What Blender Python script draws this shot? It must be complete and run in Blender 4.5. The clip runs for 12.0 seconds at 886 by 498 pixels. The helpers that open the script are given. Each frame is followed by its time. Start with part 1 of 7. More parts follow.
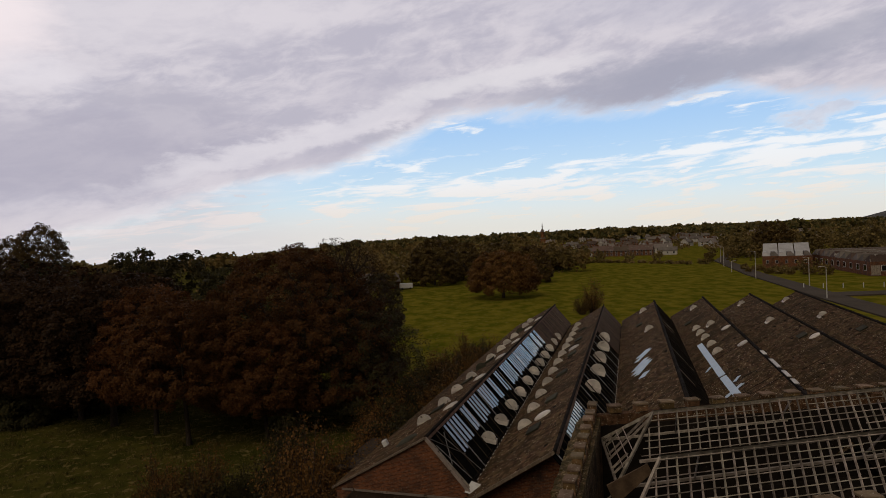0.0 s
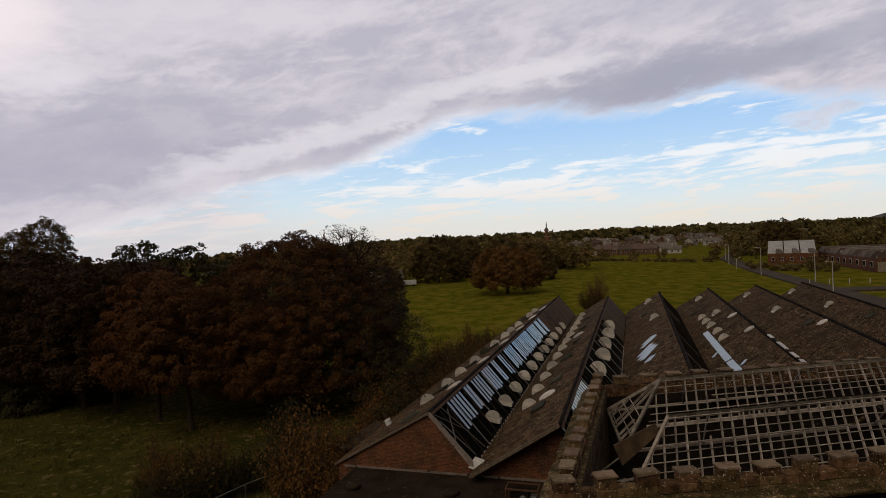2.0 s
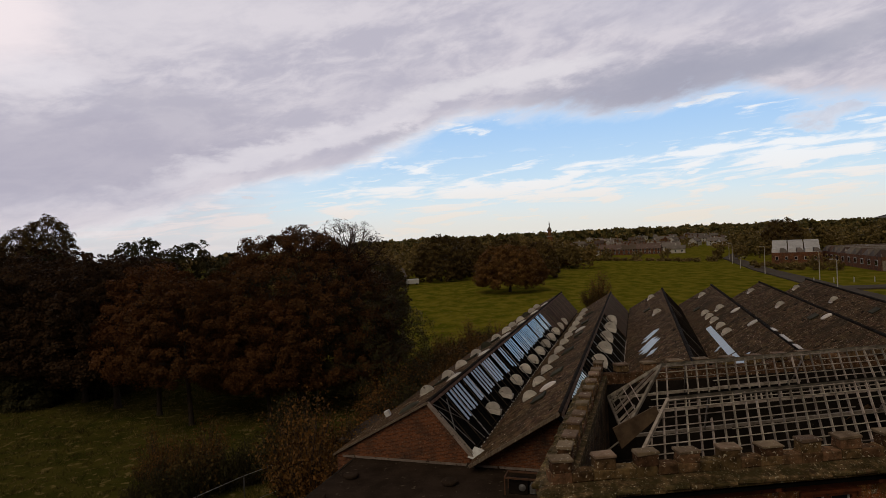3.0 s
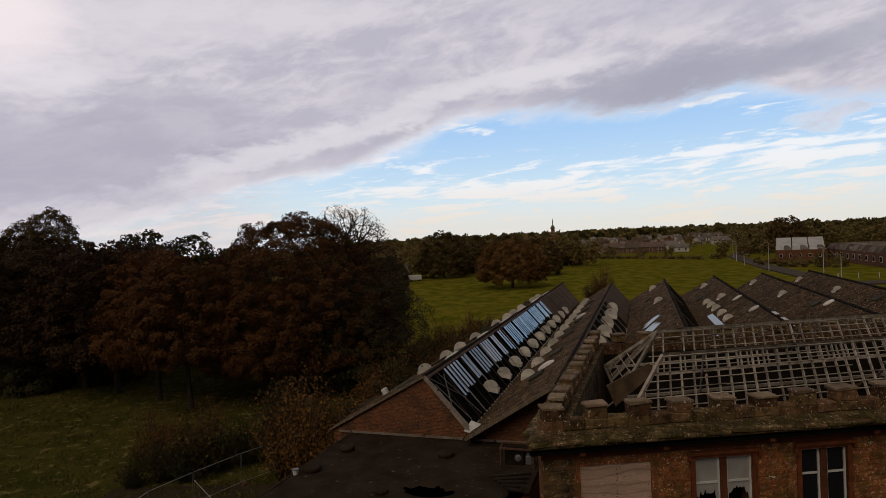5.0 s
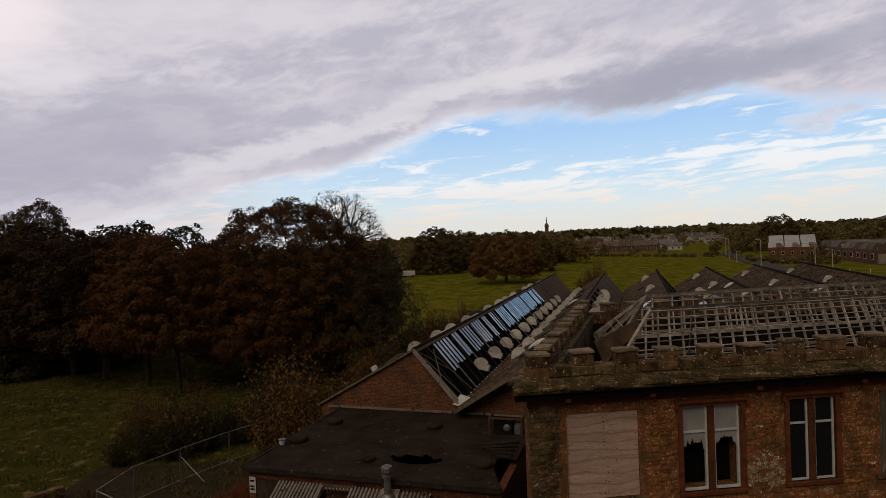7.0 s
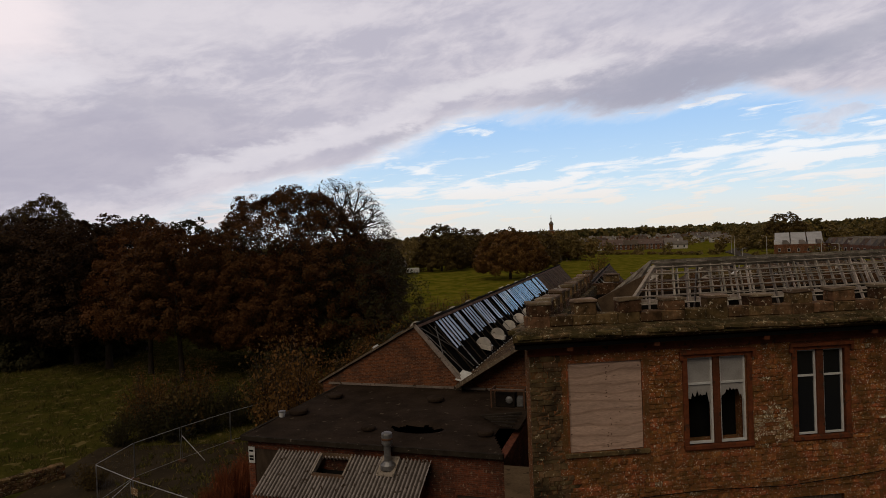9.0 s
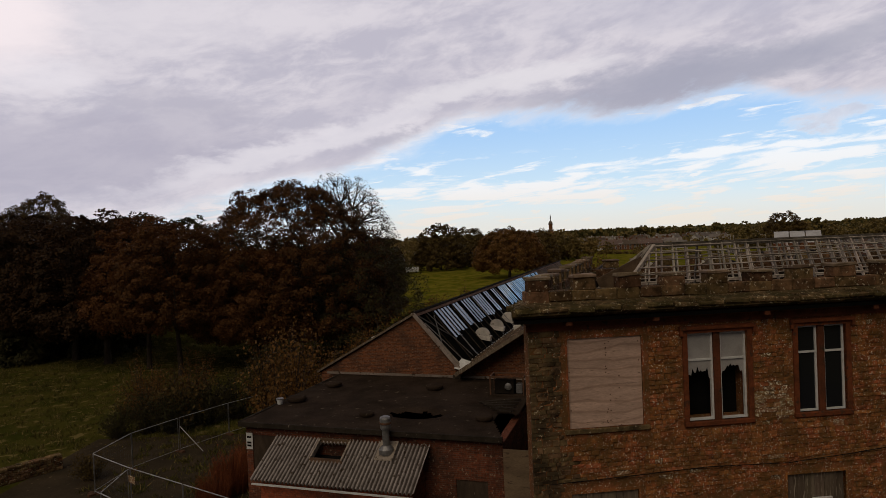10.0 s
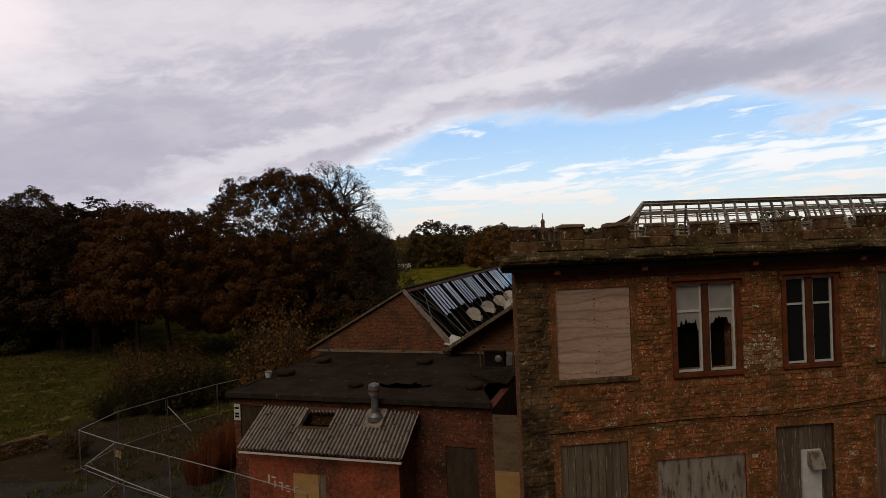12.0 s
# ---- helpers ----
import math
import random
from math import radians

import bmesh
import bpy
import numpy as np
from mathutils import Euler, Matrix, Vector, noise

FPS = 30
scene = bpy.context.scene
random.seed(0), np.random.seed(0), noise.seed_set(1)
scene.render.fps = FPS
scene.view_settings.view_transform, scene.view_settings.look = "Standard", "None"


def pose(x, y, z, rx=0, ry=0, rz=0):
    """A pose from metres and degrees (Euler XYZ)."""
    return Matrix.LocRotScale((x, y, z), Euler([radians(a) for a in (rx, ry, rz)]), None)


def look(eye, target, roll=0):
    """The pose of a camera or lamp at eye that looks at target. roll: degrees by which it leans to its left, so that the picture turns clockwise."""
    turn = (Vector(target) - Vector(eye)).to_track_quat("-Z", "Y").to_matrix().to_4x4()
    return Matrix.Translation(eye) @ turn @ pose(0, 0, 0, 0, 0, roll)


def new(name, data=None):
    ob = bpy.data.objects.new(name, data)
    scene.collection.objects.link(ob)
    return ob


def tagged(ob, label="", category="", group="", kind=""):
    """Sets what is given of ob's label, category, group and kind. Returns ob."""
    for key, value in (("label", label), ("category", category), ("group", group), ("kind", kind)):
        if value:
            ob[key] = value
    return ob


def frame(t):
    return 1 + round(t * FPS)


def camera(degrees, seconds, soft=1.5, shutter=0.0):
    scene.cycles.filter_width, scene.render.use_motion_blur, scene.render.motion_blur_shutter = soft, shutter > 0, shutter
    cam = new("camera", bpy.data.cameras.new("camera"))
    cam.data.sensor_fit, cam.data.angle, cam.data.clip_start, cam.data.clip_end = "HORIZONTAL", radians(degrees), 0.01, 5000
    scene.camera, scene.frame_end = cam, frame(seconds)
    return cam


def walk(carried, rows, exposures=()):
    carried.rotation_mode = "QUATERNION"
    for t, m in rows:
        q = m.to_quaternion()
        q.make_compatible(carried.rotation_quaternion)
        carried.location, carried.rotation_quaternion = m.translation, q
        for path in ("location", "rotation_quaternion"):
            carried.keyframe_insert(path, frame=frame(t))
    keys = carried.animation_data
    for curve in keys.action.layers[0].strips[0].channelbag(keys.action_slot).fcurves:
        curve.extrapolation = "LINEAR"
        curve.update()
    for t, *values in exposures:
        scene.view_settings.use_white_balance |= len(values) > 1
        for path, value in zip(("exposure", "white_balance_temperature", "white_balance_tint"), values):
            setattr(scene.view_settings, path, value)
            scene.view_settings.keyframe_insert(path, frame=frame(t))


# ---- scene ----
cam = camera(72.0, 12.0, soft=0.75)
# seconds, eye x y z, yaw, pitch, lean
ROWS = [
    (0.0, 0.000, 0.000, 18.900, -0.00, -1.14, 2.58),
    (0.5, -0.088, 0.032, 18.606, -0.07, -1.14, 2.51),
    (1.0, -0.122, 0.103, 18.235, -0.03, -1.11, 2.58),
    (1.5, -0.088, 0.235, 17.802, 0.10, -1.06, 2.57),
    (2.0, -0.058, 0.342, 17.386, 0.36, -1.05, 2.55),
    (2.5, 0.033, 0.470, 17.040, 0.56, -1.02, 2.58),
    (3.0, 0.131, 0.622, 16.684, 0.66, -0.96, 2.56),
    (5.0, 0.429, 0.765, 15.224, 1.01, -0.94, 2.43),
    (5.5, 0.481, 0.872, 14.860, 1.16, -0.92, 2.40),
    (6.0, 0.537, 0.949, 14.465, 0.92, -0.96, 2.34),
    (6.5, 0.585, 0.955, 14.094, 0.44, -1.00, 2.21),
    (7.0, 0.614, 0.978, 13.763, 0.48, -0.98, 2.23),
    (9.0, 0.706, 1.275, 12.362, 0.91, -0.89, 2.29),
    (9.5, 0.725, 1.359, 12.007, 0.86, -0.82, 2.36),
    (10.0, 0.716, 1.389, 11.698, 0.86, -0.81, 2.38),
    (10.5, 0.780, 1.434, 11.360, 0.48, -0.85, 2.38),
    (11.0, 0.739, 1.447, 11.050, 0.18, -0.85, 2.39),
    (11.5, 0.756, 1.469, 10.726, 0.19, -0.82, 2.44),
    (12.0, 0.789, 1.508, 10.426, 0.16, -0.83, 2.40),
]
walk(cam, [(t, pose(x, y, z, 90 + pitch, lean, yaw)) for t, x, y, z, yaw, pitch, lean in ROWS],
     exposures=[(0.0, 0.0), (7.0, 0.0), (9.5, 0.03), (12.0, 0.09)])

# ---------------------------------------------------------------- world and sun
world = bpy.data.worlds.new("evening_sky")
scene.world = world
world.use_nodes = True
SUN_EL, SUN_AZ = 47.0, 205.0     # degrees; azimuth clockwise from +y


def build_world():
    nt = world.node_tree
    nt.nodes.clear()
    N = nt.nodes.new

    def math_(op, a, b=None, c=None):
        n = N("ShaderNodeMath")
        n.operation = op
        for i, v in enumerate((a, b, c)):
            if v is None:
                continue
            if isinstance(v, (int, float)):
                n.inputs[i].default_value = v
            else:
                nt.links.new(v, n.inputs[i])
        return n.outputs[0]

    def smooth(v, lo, hi):
        n = N("ShaderNodeMapRange")
        n.interpolation_type = "SMOOTHSTEP"
        nt.links.new(v, n.inputs[0])
        n.inputs[1].default_value, n.inputs[2].default_value = lo, hi
        return n.outputs[0]

    def mixc(f, a, b):
        n = N("ShaderNodeMix")
        n.data_type = "RGBA"
        for sock, v in ((n.inputs[0], f), (n.inputs[6], a), (n.inputs[7], b)):
            if isinstance(v, (int, float)):
                sock.default_value = v
            elif isinstance(v, tuple):
                sock.default_value = (*v, 1)
            else:
                nt.links.new(v, sock)
        return n.outputs[2]

    def noise_(vec, scale, detail, rough, dist=0.0):
        n = N("ShaderNodeTexNoise")
        nt.links.new(vec, n.inputs["Vector"])
        n.inputs["Scale"].default_value, n.inputs["Detail"].default_value = scale, detail
        n.inputs["Roughness"].default_value, n.inputs["Distortion"].default_value = rough, dist
        return n.outputs[0]

    def vec(a, b, sa=1.0, sb=1.0, c=0.0):
        n = N("ShaderNodeCombineXYZ")
        nt.links.new(math_("MULTIPLY", a, sa), n.inputs[0])
        nt.links.new(math_("MULTIPLY", b, sb), n.inputs[1])
        n.inputs[2].default_value = c
        return n.outputs[0]

    geo = N("ShaderNodeTexCoord")
    sep = N("ShaderNodeSeparateXYZ")
    nt.links.new(geo.outputs["Generated"], sep.inputs[0])
    x, y, z = sep.outputs
    el = math_("ARCSINE", z)
    az = math_("ARCTAN2", x, y)
    # the cloud field is warped a little, so that no edge is smooth
    w1 = noise_(vec(az, el, 9.0, 22.0, 2.2), 1.0, 6, 0.6, 0.2)
    w2 = noise_(vec(az, el, 9.0, 22.0, 8.4), 1.0, 6, 0.6, 0.2)
    azw = math_("ADD", az, math_("MULTIPLY", math_("SUBTRACT", w1, 0.5), 0.20))
    elw = math_("ADD", el, math_("MULTIPLY", math_("SUBTRACT", w2, 0.5), 0.085))
    # bands of cloud lie aslant, rising to the right
    ca, sa = math.cos(radians(14)), math.sin(radians(11))
    along = math_("ADD", math_("MULTIPLY", az, ca), math_("MULTIPLY", el, sa))
    across = math_("SUBTRACT", math_("MULTIPLY", el, ca), math_("MULTIPLY", az, sa))
    big = noise_(vec(along, across, 2.6, 6.5, 3.1), 1.0, 7, 0.55, 0.3)
    mid = noise_(vec(along, across, 5.0, 13.0, 7.7), 1.0, 9, 0.60, 0.35)
    fine = noise_(vec(along, across, 13.0, 34.0, 4.4), 1.0, 8, 0.62, 0.3)
    ca2, sa2 = math.cos(radians(1.5)), math.sin(radians(3.0))
    al2 = math_("ADD", math_("MULTIPLY", az, ca2), math_("MULTIPLY", el, sa2))
    ac2 = math_("SUBTRACT", math_("MULTIPLY", el, ca2), math_("MULTIPLY", az, sa2))
    streak = noise_(vec(al2, ac2, 9.0, 62.0, 1.9), 1.0, 9, 0.60, 0.5)
    veil = noise_(vec(al2, ac2, 4.0, 17.0, 5.5), 1.0, 6, 0.55, 0.5)
    puffs = noise_(vec(al2, ac2, 17.0, 80.0, 6.1), 1.0, 6, 0.55, 0.3)

    def blob(a0, e0, ra, re, lean=0.0, u=None, v=None):
        """1 in the middle of a patch of cloud, 0 at its ragged edge."""
        da, de = math_("SUBTRACT", u or azw, a0), math_("SUBTRACT", v or elw, e0)
        de = math_("SUBTRACT", de, math_("MULTIPLY", da, lean))
        d2 = math_("ADD", math_("POWER", math_("ABSOLUTE", math_("DIVIDE", da, ra)), 2.0), math_("POWER", math_("ABSOLUTE", math_("DIVIDE", de, re)), 2.0))
        return smooth(d2, 1.0, 0.05)

    # the lower edge of the cloud sheet: low on the left, high on the right
    fc = N("ShaderNodeFloatCurve")
    nt.links.new(math_("MULTIPLY_ADD", az, 0.5, 0.5), fc.inputs[1])
    curve = fc.mapping.curves[0]
    line = [(-1.0, -0.05), (-0.52, 0.03), (-0.34, 0.085), (-0.14, 0.125), (-0.06, 0.152), (0.03, 0.185), (0.16, 0.196), (0.34, 0.186), (0.45, 0.197), (0.54, 0.163), (1.0, 0.16)]
    while len(curve.points) < len(line):
        curve.points.new(0.5, 0.5)
    for p, (u, v) in zip(curve.points, line):
        p.location = (0.5 * u + 0.5, v * 2 + 0.2)
    fc.mapping.update()
    edge = math_("MULTIPLY_ADD", fc.outputs[0], 0.5, -0.1)
    over = math_("SUBTRACT", el, edge)
    over = math_("ADD", over, math_("MULTIPLY", math_("SUBTRACT", big, 0.5), 0.05))
    over = math_("ADD", over, math_("MULTIPLY", math_("SUBTRACT", mid, 0.5), 0.06))
    over = math_("ADD", over, math_("MULTIPLY", math_("SUBTRACT", fine, 0.5), 0.05))
    cover = smooth(over, -0.020, 0.022)
    right = smooth(az, -0.06, 0.14)
    # a torn scrap below the sheet
    cover = math_("MAXIMUM", cover, math_("MULTIPLY", blob(0.56, 0.150, 0.06, 0.016), 0.75))
    # thin bright streaks in the open part
    thin = math_("ADD", streak, math_("MULTIPLY", math_("SUBTRACT", veil, 0.5), 0.7))
    thin = math_("ADD", thin, math_("MULTIPLY", smooth(el, 0.09, 0.02), 0.03))
    thin = math_("ADD", thin, math_("MULTIPLY", blob(0.50, 0.108, 0.34, 0.028, 0.05), 0.17))
    thin = math_("ADD", thin, math_("MULTIPLY", blob(0.16, 0.075, 0.22, 0.02, 0.03), 0.10))
    thin = math_("SUBTRACT", thin, math_("MULTIPLY", blob(0.20, 0.158, 0.30, 0.03), 0.22))
    thin = math_("MULTIPLY", smooth(thin, 0.49, 0.66), 0.92)
    left = smooth(az, -0.16, -0.42)
    thin = math_("MAXIMUM", thin, math_("MULTIPLY", left, math_("MULTIPLY_ADD", smooth(streak, 0.40, 0.58), 0.45, 0.45)))
    # little lit puffs
    puff = math_("MULTIPLY", smooth(puffs, 0.575, 0.66), smooth(el, 0.15, 0.10))
    thin = math_("MAXIMUM", thin, math_("MULTIPLY", puff, 0.8))
    allc = math_("MAXIMUM", cover, thin)
    # colours of the sheet: pale and grey folds
    fold = math_("ADD", math_("MULTIPLY", mid, 0.45), math_("MULTIPLY", fine, 0.55))
    grey = mixc(smooth(fold, 0.40, 0.60), (0.50, 0.48, 0.565), (0.67, 0.632, 0.69))
    grey = mixc(math_("MULTIPLY", smooth(big, 0.47, 0.66), 0.5), grey, (0.49, 0.47, 0.56))

    def patch(m, a0, e0, ra, re, lean, amount, colour):
        return mixc(math_("MULTIPLY", blob(a0, e0, ra, re, lean), amount), m, colour)

    grey = patch(grey, -0.55, 0.14, 0.36, 0.075, 0.10, 0.75, (0.43, 0.41, 0.50))     # the dim left flank
    grey = patch(grey, -0.43, 0.215, 0.12, 0.03, -0.1, 0.5, (0.47, 0.45, 0.53))
    grey = patch(grey, -0.45, 0.33, 0.45, 0.06, 0.1, 0.6, (0.72, 0.68, 0.73))
    grey = patch(grey, -0.62, 0.245, 0.15, 0.035, 0.0, 0.6, (0.80, 0.76, 0.81))      # bright rolls
    grey = patch(grey, -0.22, 0.165, 0.34, 0.030, 0.27, 0.6, (0.80, 0.765, 0.81))
    grey = patch(grey, 0.10, 0.245, 0.22, 0.030, 0.12, 0.7, (0.76, 0.73, 0.77))
    grey = patch(grey, 0.40, 0.225, 0.36, 0.046, 0.07, 0.85, (0.36, 0.365, 0.455))   # the heavy grey belly
    grey = patch(grey, -0.03, 0.178, 0.09, 0.018, 0.0, 0.85, (0.46, 0.45, 0.53))
    grey = patch(grey, -0.70, 0.34, 0.20, 0.13, 0.0, 0.85, (0.92, 0.82, 0.84))        # pink corner
    grey = patch(grey, 0.55, 0.34, 0.5, 0.06, 0.0, 0.5, (0.50, 0.49, 0.585))
    rim = math_("MULTIPLY", smooth(over, 0.030, 0.0), math_("MULTIPLY_ADD", smooth(fine, 0.42, 0.60), 0.7, 0.3))
    grey = mixc(math_("MULTIPLY", rim, math_("MULTIPLY_ADD", right, -0.75, 0.9)), grey, (0.88, 0.855, 0.88))
    white = mixc(smooth(el, 0.12, 0.02), (0.90, 0.915, 0.94), (0.88, 0.80, 0.75))
    pinkish = mixc(smooth(streak, 0.42, 0.60), (0.49, 0.45, 0.52), (0.78, 0.71, 0.73))
    white = mixc(math_("MULTIPLY", left, 0.85), white, pinkish)
    cloud = mixc(cover, white, grey)
    # evening haze low down
    haze = math_("MULTIPLY", smooth(el, 0.085, 0.0), 0.72)
    hazecol = mixc(smooth(az, -0.45, 0.1), (0.76, 0.68, 0.67), (0.80, 0.735, 0.62))
    hazed = mixc(math_("MULTIPLY", haze, math_("SUBTRACT", 1.0, math_("MULTIPLY", cover, 0.5))), cloud, hazecol)
    # the unseen sky overhead and behind is darkened to cut the ambient light
    gloom = math_("MAXIMUM", smooth(el, 0.40, 0.85), smooth(y, 0.62, -0.1))
    hazed = mixc(gloom, hazed, (0.07, 0.065, 0.075))
    allc = math_("MAXIMUM", allc, gloom)
    sky = N("ShaderNodeTexSky")
    sky.sky_type = "NISHITA"
    sky.sun_disc = False
    sky.sun_elevation, sky.sun_rotation = radians(SUN_EL), radians(SUN_AZ)
    b_sky, b_cloud = N("ShaderNodeBackground"), N("ShaderNodeBackground")
    nt.links.new(sky.outputs[0], b_sky.inputs[0])
    b_sky.inputs[1].default_value = 0.15
    blue = N("ShaderNodeMixShader")
    b_deep = N("ShaderNodeBackground")
    nt.links.new(mixc(smooth(el, 0.02, 0.2), (0.62, 0.76, 0.86), (0.36, 0.58, 0.90)), b_deep.inputs[0])
    blue.inputs[0].default_value = 0.8
    nt.links.new(b_sky.outputs[0], blue.inputs[1])
    nt.links.new(b_deep.outputs[0], blue.inputs[2])
    nt.links.new(hazed, b_cloud.inputs[0])
    out = N("ShaderNodeOutputWorld")
    mix = N("ShaderNodeMixShader")
    nt.links.new(math_("MAXIMUM", allc, haze), mix.inputs[0])
    nt.links.new(blue.outputs[0], mix.inputs[1])
    nt.links.new(b_cloud.outputs[0], mix.inputs[2])
    nt.links.new(mix.outputs[0], out.inputs[0])


build_world()
sun_data = bpy.data.lights.new("sun", "SUN")
sun_data.energy, sun_data.angle, sun_data.color = 0.95, radians(45), (1.0, 0.86, 0.67)
sun = new("sun", sun_data)
sun.matrix_world = look((-60 * math.sin(radians(25)) * math.cos(radians(SUN_EL)), -60 * math.cos(radians(25)) * math.cos(radians(SUN_EL)), 60 * math.sin(radians(SUN_EL))), (0, 0, 0))
scene.view_settings.exposure = 0.0


# ---------------------------------------------------------------- materials
def surface(name, c1, c2, scale=3.0, rough=0.8, bump=0.3, c3=None, spots=0.62, spot_scale=14.0, metal=0.0,
            random_=0.0, grain=60.0, coords="world", stretch=(1, 1, 1), spec=0.12, bump_scale=None, sheen=None, moss=None, valleys=0.0):
    """Two colours mixed by coarse and fine noise, spots of a third, relief, and a random tone for each piece."""
    m = bpy.data.materials.new(name)
    m.use_nodes = True
    nt = m.node_tree
    N, L = nt.nodes.new, nt.links.new
    bsdf = nt.nodes["Principled BSDF"]
    bsdf.inputs["Roughness"].default_value = rough
    bsdf.inputs["Metallic"].default_value = metal
    bsdf.inputs["Specular IOR Level"].default_value = spec
    mp = N("ShaderNodeMapping")
    mp.inputs["Scale"].default_value = stretch
    if coords == "world":
        L(N("ShaderNodeNewGeometry").outputs["Position"], mp.inputs[0])
    else:
        L(N("ShaderNodeTexCoord").outputs["Object"], mp.inputs[0])

    def tex(sc, detail=5, rg=0.6):
        n = N("ShaderNodeTexNoise")
        L(mp.outputs[0], n.inputs["Vector"])
        n.inputs["Scale"].default_value, n.inputs["Detail"].default_value, n.inputs["Roughness"].default_value = sc, detail, rg
        return n.outputs[0]

    def span(v, lo, hi):
        n = N("ShaderNodeMapRange")
        L(v, n.inputs[0])
        n.inputs[1].default_value, n.inputs[2].default_value = lo, hi
        return n.outputs[0]

    def mix(f, a, b, kind="MIX"):
        n = N("ShaderNodeMix")
        n.data_type, n.blend_type = "RGBA", kind
        for sock, v in ((n.inputs[0], f), (n.inputs[6], a), (n.inputs[7], b)):
            if isinstance(v, (int, float)):
                sock.default_value = v
            elif isinstance(v, tuple):
                sock.default_value = (*v, 1)
            else:
                L(v, sock)
        return n.outputs[2]

    coarse, fine = tex(scale), tex(grain, 4)
    col = mix(span(coarse, 0.35, 0.65), c1, c2)
    if random_:
        add = N("ShaderNodeMath")
        add.operation = "ADD"
        L(N("ShaderNodeObjectInfo").outputs["Random"], add.inputs[0])
        L(N("ShaderNodeNewGeometry").outputs["Random Per Island"], add.inputs[1])
        fr = N("ShaderNodeMath")
        fr.operation = "FRACT"
        L(add.outputs[0], fr.inputs[0])
        n = N("ShaderNodeHueSaturation")
        L(col, n.inputs["Color"])
        vmul = N("ShaderNodeMapRange")
        L(fr.outputs[0], vmul.inputs[0])
        vmul.inputs[3].default_value, vmul.inputs[4].default_value = 1 - random_, 1 + random_
        L(vmul.outputs[0], n.inputs["Value"])
        hmul = N("ShaderNodeMapRange")
        fr2 = N("ShaderNodeMath")
        fr2.operation = "MULTIPLY"
        L(fr.outputs[0], fr2.inputs[0])
        fr2.inputs[1].default_value = 7.31
        fr3 = N("ShaderNodeMath")
        fr3.operation = "FRACT"
        L(fr2.outputs[0], fr3.inputs[0])
        L(fr3.outputs[0], hmul.inputs[0])
        hmul.inputs[3].default_value, hmul.inputs[4].default_value = 0.5 - 0.04 * random_, 0.5 + 0.05 * random_
        L(hmul.outputs[0], n.inputs["Hue"])
        col = n.outputs[0]
    col = mix(span(fine, 0.3, 0.7), col, mix(0.55, col, (0.5, 0.5, 0.5), "MULTIPLY"))
    if c3:
        sp = tex(spot_scale, 3, 0.55)
        col = mix(span(sp, spots, spots + 0.06), col, c3)
    if moss:
        # broad patches of growth or soot: colour, from, to, scale
        col = mix(span(tex(moss[3], 6, 0.62), moss[1], moss[2]), col, mix(0.8, col, moss[0]))
    if valleys:
        # shade painted dark into the troughs of corrugated sheet, broken by noise
        wv = N("ShaderNodeTexWave")
        wv.wave_profile = "SIN"
        L(N("ShaderNodeTexCoord").outputs["Object"], wv.inputs["Vector"])
        wv.inputs["Scale"].default_value, wv.inputs["Phase Offset"].default_value = 0.314159 / valleys, math.pi / 2
        trough_dark = N("ShaderNodeMath")
        trough_dark.operation = "MULTIPLY_ADD"
        L(tex(5.0, 4), trough_dark.inputs[0])
        trough_dark.inputs[1].default_value = 0.9
        L(wv.outputs["Fac"], trough_dark.inputs[2])
        col = mix(span(trough_dark.outputs[0], 0.75, 1.25), mix(0.85, col, (0.03, 0.022, 0.015)), col)
    L(col, bsdf.inputs["Base Color"])
    if bump:
        b = N("ShaderNodeBump")
        b.inputs["Strength"].default_value, b.inputs["Distance"].default_value = bump, 0.03
        L(tex(bump_scale or grain * 0.5, 6), b.inputs["Height"])
        L(b.outputs[0], bsdf.inputs["Normal"])
    return m


